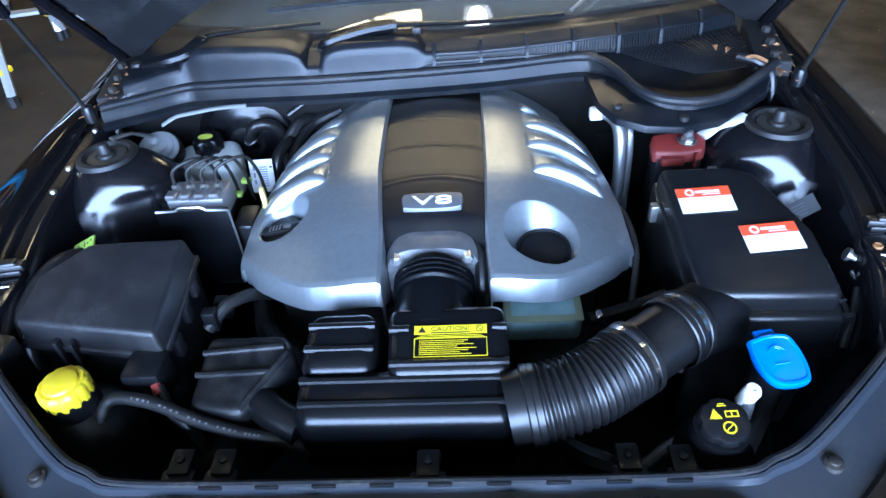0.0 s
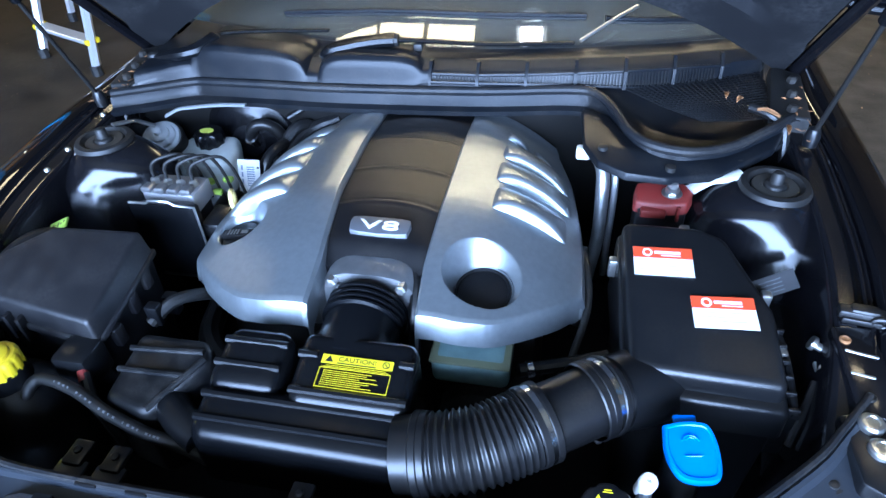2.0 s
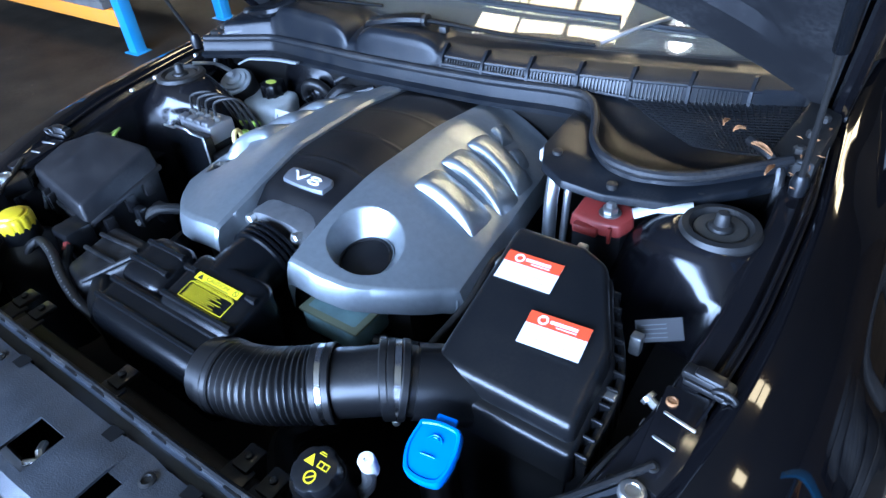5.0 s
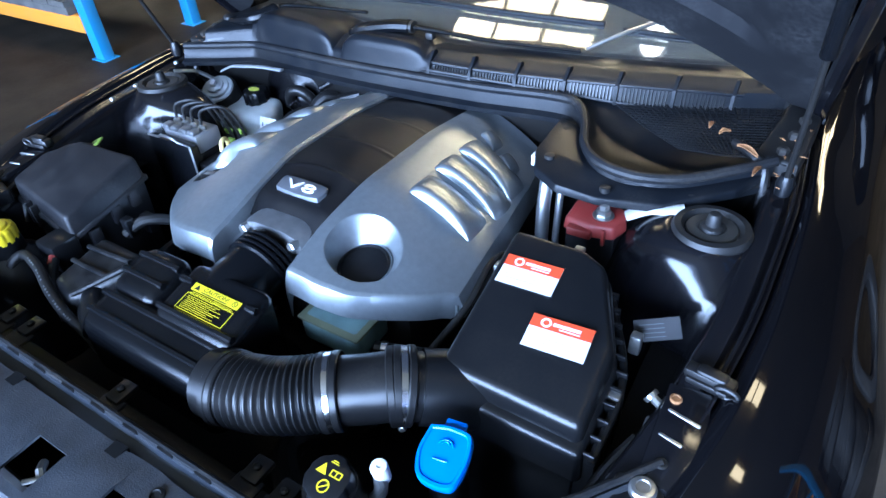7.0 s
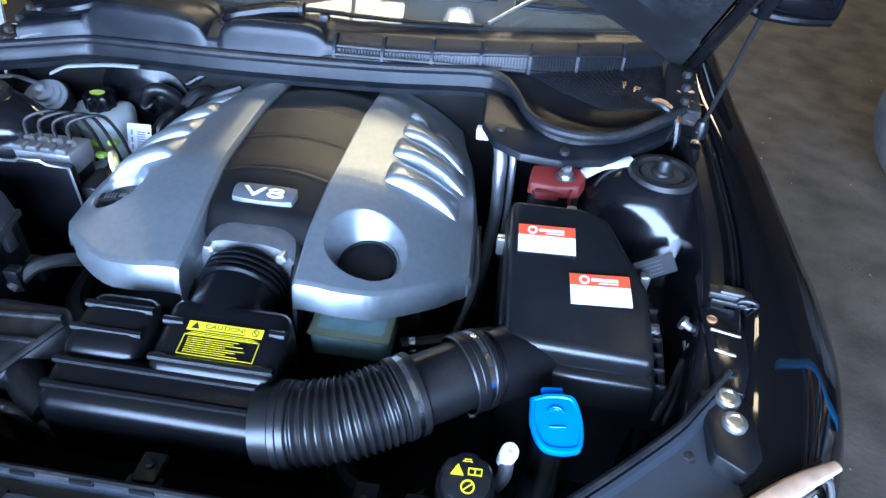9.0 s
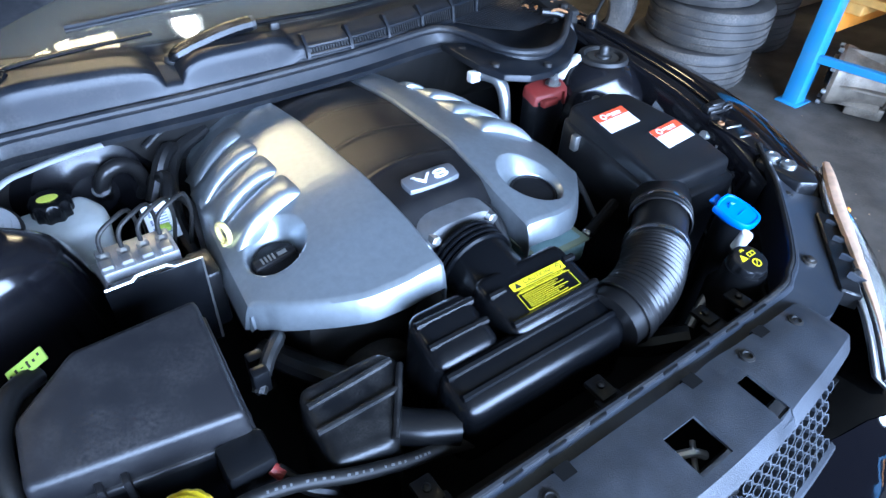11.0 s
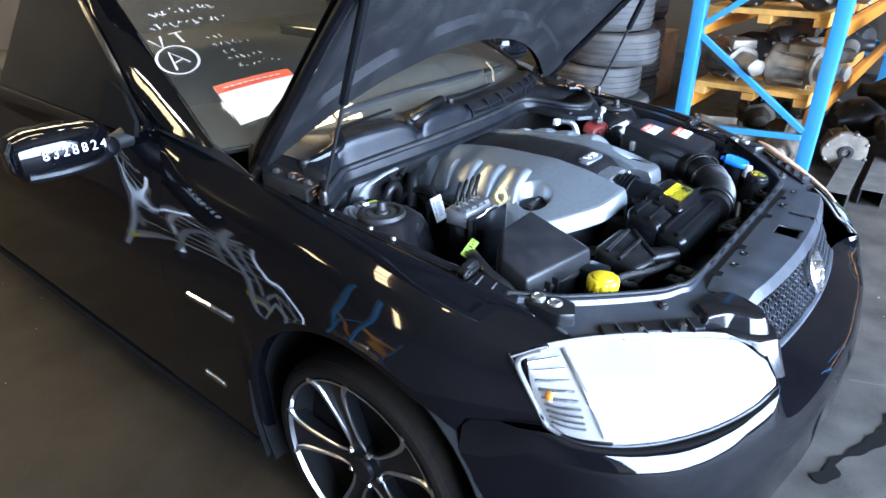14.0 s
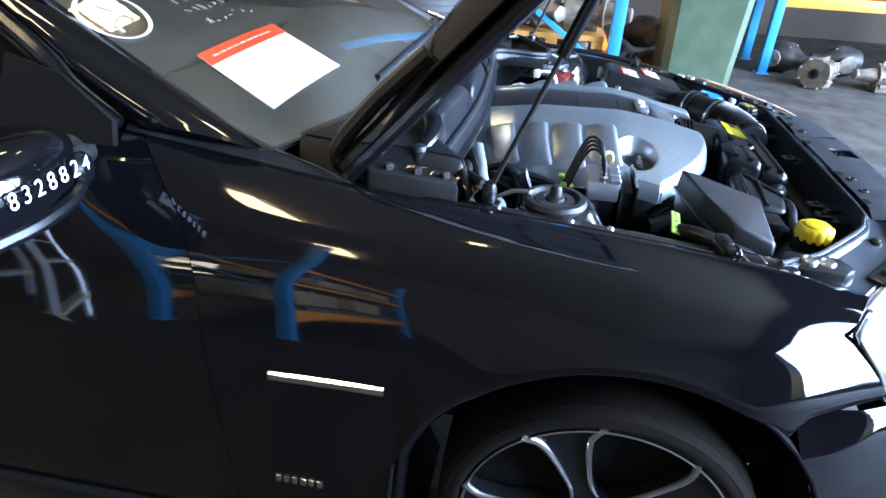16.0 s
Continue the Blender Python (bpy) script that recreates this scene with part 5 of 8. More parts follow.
def snorkel():
    s = thing("intake_snorkel", "dusty black plastic intake snorkel with moulded ridges", "air duct", at=(-0.28, -0.48, 0.62))
    bm = bmesh.new()
    prism(bm, [(-0.338, -0.415, 0.768), (-0.215, -0.420, 0.775), (-0.196, -0.452, 0.772), (-0.262, -0.548, 0.745), (-0.345, -0.530, 0.742)], lambda v: v.z - 0.60, 0.016, 4, 0.004)
    part("snorkel_body", bm, M_DUSTY, s, "dusty black snorkel body", 50)
    for (a, b) in (((-0.336, -0.448, 0.763), (-0.212, -0.446, 0.772)), ((-0.340, -0.482, 0.754), (-0.226, -0.486, 0.764)), ((-0.262, -0.54, 0.748), (-0.205, -0.458, 0.772))):
        bm = bmesh.new()
        sweep(bm, [V(*a), V(*b)], 0.005, 8)
        part("moulded_ridge", bm, M_DUSTY, s)
    tube("snorkel_outlet", [(-0.255, -0.50, 0.725), (-0.215, -0.535, 0.725), (-0.175, -0.555, 0.72)], 0.026, M_PLASTIC, s, "black outlet spout", 16)
    return s


def air_filter_box():
    a = thing("air_filter_box", "black plastic air filter box with two red and white stickers", "air filter", at=(0.49, -0.28, 0.48))

    def top(x, y):
        return (x, y, 0.849 + 0.215 * (y + 0.2) - 0.12 * max(0, x - 0.545))
    lid = [top(0.392, -0.150), top(0.505, -0.150), top(0.545, -0.168), top(0.602, -0.285), top(0.606, -0.402), top(0.404, -0.402)]
    bm = bmesh.new()
    prism(bm, lid, lambda v: 0.055, 0.012, 4, 0.004)
    lid_ob = part("lid", bm, M_PLASTIC, a, "black grained filter lid", 50)
    skirt = [top(0.386, -0.144), top(0.51, -0.142), top(0.552, -0.160), top(0.610, -0.285), top(0.614, -0.418), top(0.396, -0.418)]
    skirt = [(x, y, z - 0.030) for x, y, z in skirt]
    bm = bmesh.new()
    prism(bm, skirt, lambda v: v.z - 0.712, 0.010, 3, 0.002)
    part("lid_skirt", bm, M_PLASTIC, a, "stepped lid skirt", 50)
    base = [(0.398, -0.150, 0.725), (0.51, -0.15, 0.725), (0.552, -0.165, 0.725), (0.606, -0.285, 0.725), (0.608, -0.41, 0.725), (0.402, -0.41, 0.725)]
    bm = bmesh.new()
    prism(bm, base, 0.24, 0.006, 2, -0.01)
    part("base", bm, M_PLASTIC, a, "black filter box base", 50)
    # upright fins along the outer side
    for i in range(11):
        t = i / 10
        p = V(0.556, -0.170, 0) .lerp(V(0.612, -0.285, 0), min(1, t * 2)) if t < 0.5 else V(0.612, -0.285, 0).lerp(V(0.616, -0.405, 0), (t - 0.5) * 2)
        z = 0.849 + 0.215 * (p.y + 0.2) - 0.04
        boxed("fin", (p.x - 0.012, p.y - 0.0025, 0.66), (p.x + 0.012, p.y + 0.0025, z - 0.004), M_PLASTIC, a, "", 0.001, 1)
    bm = bmesh.new()
    pts = [V(0.556, -0.166, 0.80), V(0.618, -0.285, 0.775), V(0.624, -0.41, 0.75)]
    sweep(bm, catmull(pts, 6), 0.006, 8)
    part("seam_flange", bm, M_PLASTIC, a, "black seam flange")
    for x, y, z in ((0.490, -0.135, 0.832), (0.384, -0.19, 0.80), (0.618, -0.315, 0.765), (0.612, -0.215, 0.78)):
        boxed("clip", (x - 0.008, y - 0.008, z - 0.022), (x + 0.008, y + 0.008, z + 0.012), M_ZINC, a, "grey spring clip", 0.003)
    bm = bmesh.new()
    m = frame_on(V(0.396, -0.409, 0.757), (-0.80, -0.57, 0.24), (0, 0, 1))
    turn(bm, [(0.02, -0.085), (0.054, -0.075), (0.056, -0.04), (0.0535, 0.0), (0.0525, 0.018)], 32, m)
    part("outlet_collar", bm, M_PLASTIC, a, "round black outlet collar")
    # stickers
    n = Vector((0, -0.21, 0.978)).normalized()
    for cx, cy, rz in ((0.4505, -0.2255, -2.5), (0.5305, -0.3045, -4.0)):
        p = Vector(top(cx, cy)) + n * 0.0008
        m = frame_on(p, n, (0, 1, 0.2)) @ Matrix.Rotation(radians(rz * -1), 4, "Z")
        bm = bmesh.new()
        block(bm, (-0.043, -0.026, 0), (0.043, 0.0265, 0.0006), 0, 2, m)
        st = part("sticker", bm, M_PAPER, a, "white paper sticker with a red header")
        bm = bmesh.new()
        block(bm, (-0.043, 0.0065, 0.0006), (0.043, 0.0265, 0.0010), 0, 2, m)
        part("red_header", bm, M_LABELRED, st, "red sticker header")
        bm = bmesh.new()
        turn(bm, [(0.0075, 0.0010), (0.0075, 0.0013), (0.0045, 0.0013), (0.0045, 0.0010)], 20, m @ Matrix.Translation((-0.022, 0.0165, 0)), False)
        part("header_ring", bm, M_PAPER, st, "plain white ring")
        for p0, p1 in (((-0.012, 0.0145, 0.001), (0.026, 0.0195, 0.0013)), ((-0.002, 0.0105, 0.001), (0.026, 0.0120, 0.0013))):
            bm = bmesh.new()
            block(bm, p0, p1, 0, 2, m)
            part("header_bar", bm, M_PAPER, st, "plain white bar")
        bm = bmesh.new()
        for k, w in enumerate((0.034, 0.028, 0.031)):
            block(bm, (-0.034, -0.002 - 0.007 * k, 0.0006), (-0.034 + 2 * w, -0.0008 - 0.007 * k, 0.0009), 0, 2, m)
        part("faint_lines", bm, mat("faint_print", (0.62, 0.62, 0.62), 0.5), st, "faint grey print bars")


def fuse_box():
    f = thing("fuse_box", "dusty black fuse and relay box with a sloping lid", "fuse box", at=(-0.52, -0.35, 0.50))
    top = [(-0.402, -0.266, 0.843), (-0.552, -0.284, 0.853), (-0.626, -0.332, 0.829), (-0.637, -0.407, 0.803), (-0.408, -0.438, 0.797)]
    bm = bmesh.new()
    prism(bm, top, 0.045, 0.008, 3, 0.006)
    part("lid", bm, M_FUSE, f, "grained black lid, dusty on top", 50)
    bm = bmesh.new()
    prism(bm, [(x, y, z - 0.040) for x, y, z in top], lambda v: v.z - 0.5, 0.003, 2, -0.012)
    part("base", bm, M_PLASTIC, f, "black fuse box base", 50)
    bm = bmesh.new()
    prism(bm, [(x * 1.0 + (0.008 if x > -0.45 else -0.008), y + (-0.008 if y < -0.35 else 0.006), z - 0.043) for x, y, z in top], 0.010, 0.002, 1)
    part("lid_flange", bm, M_FUSE, f, "lid edge flange", 50)
    for x, y, z in ((-0.575, -0.424, 0.775), (-0.548, -0.428, 0.775)):
        boxed("lid_rib", (x - 0.004, y - 0.008, z - 0.05), (x + 0.004, y + 0.01, z), M_FUSE, f, "", 0.002)
    for y, z in ((-0.40, 0.755), (-0.345, 0.775), (-0.30, 0.79)):
        boxed("side_latch", (-0.412, y - 0.011, z - 0.045), (-0.396, y + 0.011, z - 0.006), M_FUSE, f, "black side latch", 0.004)
    boxed("power_post", (-0.455, -0.490, 0.70), (-0.395, -0.435, 0.762), M_PLASTIC, f, "black power terminal cover", 0.008)
    bm = bmesh.new()
    sweep(bm, [V(-0.404, -0.488, 0.742), V(-0.396, -0.500, 0.734)], 0.008, 10)
    part("red_end", bm, M_RED, f, "red cable boot")
    tube("power_cable", [(-0.40, -0.49, 0.738), (-0.375, -0.52, 0.715), (-0.35, -0.535, 0.70), (-0.33, -0.545, 0.66)], 0.009, M_HOSE, f, "black power cable")


def coolant_bottle():
    b = thing("coolant_bottle", "black expansion bottle with a bright yellow cap", "coolant tank", at=(-0.51, -0.52, 0.45))
    bm = bmesh.new()
    turn(bm, [(0.075, -0.30), (0.075, -0.10), (0.055, -0.065), (0.036, -0.05), (0.034, -0.02)], 24, Matrix.Translation((-0.510, -0.520, 0.790)))
    part("bottle", bm, M_PLASTIC, b, "black plastic bottle")
    bm = bmesh.new()
    rings = []
    for z, r, k in ((-0.030, 0.0385, 1), (-0.006, 0.040, 1), (0.000, 0.0385, 1), (0.003, 0.034, 0.6), (0.0025, 0.028, 0.1), (0.0065, 0.026, 0), (0.0080, 0.022, 0), (0.0080, 0.001, 0)):
        rings.append([V(-0.510, -0.520, 0.790) + V(math.cos(a), math.sin(a), 0) * (0.88 * r - k * 0.0014 * abs(math.cos(6.5 * a)) ** 6) + V(0, 0, z) for a in np.linspace(0, 2 * math.pi, 110, endpoint=False)])
    loft(bm, rings)
    part("cap", bm, M_YELLOW, b, "yellow scalloped pressure cap", 40)
    path = catmull([(-0.474, -0.545, 0.66), (-0.472, -0.538, 0.725), (-0.457, -0.514, 0.745), (-0.395, -0.523, 0.745), (-0.324, -0.547, 0.735), (-0.257, -0.563, 0.725), (-0.21, -0.567, 0.715), (-0.15, -0.572, 0.69)], 8)
    bm = bmesh.new()
    sweep(bm, path, 0.0095, 12)
    h = part("overflow_hose", bm, M_RUBBER, b, "black rubber hose with pale stamped bars")
    bm = bmesh.new()
    for k in range(20, 45):
        if k % 5:
            p, d = path[k], (path[k + 1] - path[k]).normalized()
            m = frame_on(p, V(0, -0.45, 0.9) - d * d.dot(V(0, -0.45, 0.9)), d)
            block(bm, (-0.0016, -0.002, 0.0091), (0.0016, 0.0018 if k % 3 else 0.0005, 0.0097), 0, 2, m)
    part("stamped_bars", bm, mat("faded_hose_print", (0.16, 0.165, 0.17), 0.6), h, "pale stamped print bars")


def washer_filler():
    w = thing("washer_filler", "bright blue washer filler cap on a black neck", "washer cap", at=(0.475, -0.505, 0.45))
    tube("neck", [(0.475, -0.500, 0.45), (0.475, -0.500, 0.65), (0.475, -0.502, 0.772)], 0.026, M_PLASTIC, w, "black filler neck", 20)
    m = frame_on(V(0.475, -0.507, 0.787), (0.0, -0.22, 1), (0, 1, 0.2)) @ Matrix.Rotation(radians(8), 4, "Z") @ Matrix.Diagonal((0.80, 0.86, 0.86, 1))
    out = catmull([(-0.036, 0.036, 0), (-0.012, 0.041, 0), (0.014, 0.041, 0), (0.034, 0.034, 0), (0.041, 0.0, 0), (0.036, -0.036, 0), (0.022, -0.046, 0), (-0.008, -0.046, 0), (-0.028, -0.036, 0), (-0.040, -0.004, 0), (-0.036, 0.036, 0)], 4)[:-1]
    bm = bmesh.new()
    rings = [[m @ V(p.x * k, p.y * k, z) for p in out] for k, z in ((0.93, -0.014), (1.0, -0.010), (1.0, 0.0), (0.95, 0.004), (0.86, 0.004), (0.82, 0.002), (0.3, 0.003), (0.02, 0.003))]
    loft(bm, rings)
    c = part("cap", bm, M_BLUE, w, "blue moulded cap", 40)
    boxed("hinge", (-0.018, 0.036, -0.012), (0.018, 0.055, -0.004), M_BLUE, w, "blue cap hinge", 0.003, 2, m)
    bm = bmesh.new()
    for x, y, r in ((0, 0.006, 0.014), (0, 0.010, 0.007)):
        pts = [m @ V(x + r * math.cos(a), y + r * math.sin(a), 0.0035) for a in np.linspace(0.4, 2.7, 9)]
        sweep(bm, pts, 0.0012, 6)
    sweep(bm, [m @ V(-0.012, -0.010, 0.0035), m @ V(0.012, -0.010, 0.0035)], 0.0012, 6)
    part("moulded_symbol", bm, M_BLUE, c, "raised washer symbol")


def steering_cap():
    p = thing("power_steering_reservoir", "black fluid reservoir cap with yellow warning symbols", "fluid reservoir", at=(0.375, -0.600, 0.50))
    c0 = V(0.375, -0.600, 0.782)
    bm = bmesh.new()
    turn(bm, [(0.05, -0.26), (0.05, -0.06), (0.036, -0.04), (0.034, -0.01)], 20, Matrix.Translation(c0))
    part("reservoir", bm, M_PLASTIC, p, "black reservoir")
    bm = bmesh.new()
    m = frame_on(c0, (-0.05, -0.18, 1), (0, 1, 0)) @ Matrix.Scale(0.70, 4)
    rings = []
    for z, r, k in ((-0.024, 0.043, 1), (0.004, 0.044, 1), (0.010, 0.041, 0.6), (0.012, 0.036, 0.0), (0.012, 0.001, 0)):
        rings.append([m @ V(math.cos(a) * (r - k * 0.004 * max(0, math.cos(6 * a)) ** 3), math.sin(a) * (r - k * 0.004 * max(0, math.cos(6 * a)) ** 3), z) for a in np.linspace(0, 2 * math.pi, 72, endpoint=False)])
    loft(bm, rings)
    cap = part("cap", bm, M_PLASTIC, p, "black notched cap")
    bm = bmesh.new()
    vs = [bm.verts.new(m @ V(x, y, 0.0126)) for x, y in ((-0.026, 0.002), (-0.004, 0.002), (-0.015, 0.021))]
    bm.faces.new(vs)
    part("warning_triangle", bm, M_YLABEL, cap, "yellow warning triangle", solid=0.0004)
    bm = bmesh.new()
    turn(bm, [(0.0115, 0.012), (0.0115, 0.0127), (0.0088, 0.0127), (0.0088, 0.012)], 24, m @ Matrix.Translation((0.004, -0.015, 0)), False)
    block(bm, (-0.010, -0.001, 0.012), (0.010, 0.001, 0.0127), 0, 2, m @ Matrix.Translation((0.004, -0.015, 0)) @ Matrix.Rotation(0.7, 4, "Z"))
    part("no_entry_ring", bm, M_YLABEL, cap, "yellow crossed ring")
    bm = bmesh.new()
    for x0, y0, x1, y1 in ((0.002, 0.004, 0.013, 0.006), (0.014, 0.004, 0.025, 0.006), (0.002, 0.004, 0.004, 0.016), (0.0125, 0.004, 0.0145, 0.016), (0.023, 0.004, 0.025, 0.016), (0.002, 0.014, 0.013, 0.016), (0.014, 0.014, 0.025, 0.016)):
        block(bm, (x0, y0, 0.012), (x1, y1, 0.0127), 0, 2, m)
    part("book_symbol", bm, M_YLABEL, cap, "yellow open book symbol")
    for x0, y0, x1, y1 in ((-0.008, 0.025, 0.008, 0.0265), (-0.006, 0.0285, 0.006, 0.030)):
        bm = bmesh.new()
        block(bm, (x0, y0, 0.012), (x1, y1, 0.0127), 0, 2, m)
        part("print_bar", bm, M_YLABEL, cap, "yellow print bar")
    # air-conditioning service port beside it
    a = thing("service_port", "white capped service port on a silver pipe", "pipe", at=(0.42, -0.56, 0.6))
    tube("pipe", [(0.30, -0.585, 0.66), (0.34, -0.575, 0.70), (0.395, -0.575, 0.715), (0.418, -0.566, 0.74), (0.420, -0.560, 0.775)], 0.009, M_ALLOY, a, "bent silver pipe")
    bm = bmesh.new()
    turn(bm, [(0.0105, -0.020), (0.011, 0.012), (0.0095, 0.016), (0.003, 0.0165), (0.002, 0.014)], 18, frame_on(V(0.420, -0.559, 0.780), (0.1, -0.2, 1), (0, 1, 0)))
    part("port_cap", bm, M_WHITE, a, "white port cap")


def translucent_reservoir():
    t = thing("header_tank", "aged translucent green header tank below the engine cover", "fluid tank", at=(0.185, -0.345, 0.66))
    boxed("tank", (0.118, -0.385, 0.690), (0.240, -0.30, 0.745), M_TEAL, t, "murky green tank", 0.014, 3)
    boxed("tank_lip", (0.117, -0.386, 0.738), (0.241, -0.30, 0.744), mat("yellowed_plastic", (0.20, 0.22, 0.14), 0.4), t, "yellowed tank lip", 0.004)
    tube("tank_hose", [(0.252, -0.36, 0.715), (0.29, -0.345, 0.712), (0.34, -0.33, 0.715), (0.385, -0.315, 0.72)], 0.011, M_HOSE, t, "black tank hose")
    bm = bmesh.new()
    turn(bm, [(0.0125, -0.006), (0.014, -0.004), (0.014, 0.004), (0.0125, 0.006)], 16, frame_on(V(0.268, -0.354, 0.714), (1, 0.4, 0), (0, 0, 1)))
    part("spring_clip", bm, M_CHROME, t, "bright spring clip")


def brake_parts():
    b = thing("brake_booster", "large black vacuum brake booster drum", "brake booster", at=(-0.46, 0.29, 0.60))
    m = frame_on(V(-0.445, 0.245, 0.738), (0, -1, 0.06), (0, 0, 1))
    bm = bmesh.new()
    turn(bm, [(0.128, -0.10), (0.132, -0.04), (0.134, -0.03), (0.134, -0.02), (0.128, -0.012), (0.105, 0.0), (0.098, 0.012), (0.070, 0.020), (0.055, 0.024), (0.040, 0.040)], 48, m)
    part("drum", bm, mat("satin_black_steel", (0.005, 0.005, 0.006), 0.26, spec=0.45), b, "black pressed steel drum")
    tube("vacuum_hose", [(-0.425, 0.225, 0.72), (-0.432, 0.200, 0.755), (-0.418, 0.195, 0.785), (-0.390, 0.20, 0.790), (-0.365, 0.21, 0.765), (-0.350, 0.22, 0.70)], 0.014, M_HOSE, b, "curved black vacuum hose", 14)
    bm = bmesh.new()
    turn(bm, [(0.016, -0.012), (0.017, 0.012)], 14, frame_on(V(-0.431, 0.205, 0.745), (-0.2, -0.5, 0.8), (0, 1, 0)))
    part("hose_collar", bm, M_CHROME, b, "bright hose collar")
    r = thing("brake_fluid_reservoir", "cloudy white brake fluid reservoir with a black cap", "fluid reservoir", at=(-0.51, 0.13, 0.66))
    bm = bmesh.new()
    prism(bm, [(-0.588, 0.190, 0.758), (-0.465, 0.205, 0.760), (-0.436, 0.150, 0.756), (-0.444, 0.095, 0.750), (-0.572, 0.085, 0.750), (-0.596, 0.130, 0.754)], 0.085, 0.020, 4, -0.008)
    part("tank", bm, M_NATURAL, r, "cloudy white plastic tank", 50)
    bm = bmesh.new()
    rings = []
    for z, rr, k in ((-0.026, 0.032, 1), (0.006, 0.032, 1), (0.010, 0.029, 0.5), (0.011, 0.001, 0)):
        rings.append([V(-0.518, 0.164, 0.776) + V(math.cos(a) * (rr + k * 0.002 * math.cos(10 * a)), math.sin(a) * (rr + k * 0.002 * math.cos(10 * a)), z) for a in np.linspace(0, 2 * math.pi, 60, endpoint=False)])
    loft(bm, rings)
    c = part("cap", bm, M_SATIN, r, "black ridged cap")
    bm = bmesh.new()
    turn(bm, [(0.014, 0.0), (0.014, 0.0007)], 20, Matrix.Translation((-0.519, 0.162, 0.7875)) @ Matrix.Diagonal((1.2, 0.8, 1, 1)))
    part("cap_mark", bm, mat("cap_mark_yellow", (0.62, 0.66, 0.10), 0.5), c, "small yellow-green mark")
    boxed("master_cylinder", (-0.545, 0.02, 0.60), (-0.47, 0.20, 0.675), M_ALLOY, r, "alloy master cylinder", 0.015)
    # printed label on the loom bracket
    l = thing("printed_tag", "white printed paper tag on the wiring bracket", "label", at=(-0.372, 0.06, 0.66))
    boxed("bracket", (-0.40, 0.056, 0.64), (-0.345, 0.075, 0.770), M_PLASTIC, l, "black bracket", 0.004)
    m = frame_on(V(-0.371, 0.050, 0.750), (0.05, -0.93, 0.36), (0, 0, 1)) @ Matrix.Scale(1.25, 4)
    bm = bmesh.new()
    block(bm, (-0.020, -0.028, 0), (0.020, 0.028, 0.0008), 0, 2, m)
    t = part("paper", bm, M_PAPER, l, "white tag")
    bm = bmesh.new()
    for k in range(9):
        block(bm, (-0.004, -0.018 + 0.004 * k, 0.0008), (0.010, -0.016 + 0.004 * k, 0.0011), 0, 2, m)
    for k in range(3):
        block(bm, (-0.014, -0.014 + 0.012 * k, 0.0008), (-0.011, -0.006 + 0.012 * k, 0.0011), 0, 2, m)
    part("print_bars", bm, mat("tag_print", (0.25, 0.3, 0.4), 0.5), t, "blue-grey print bars")


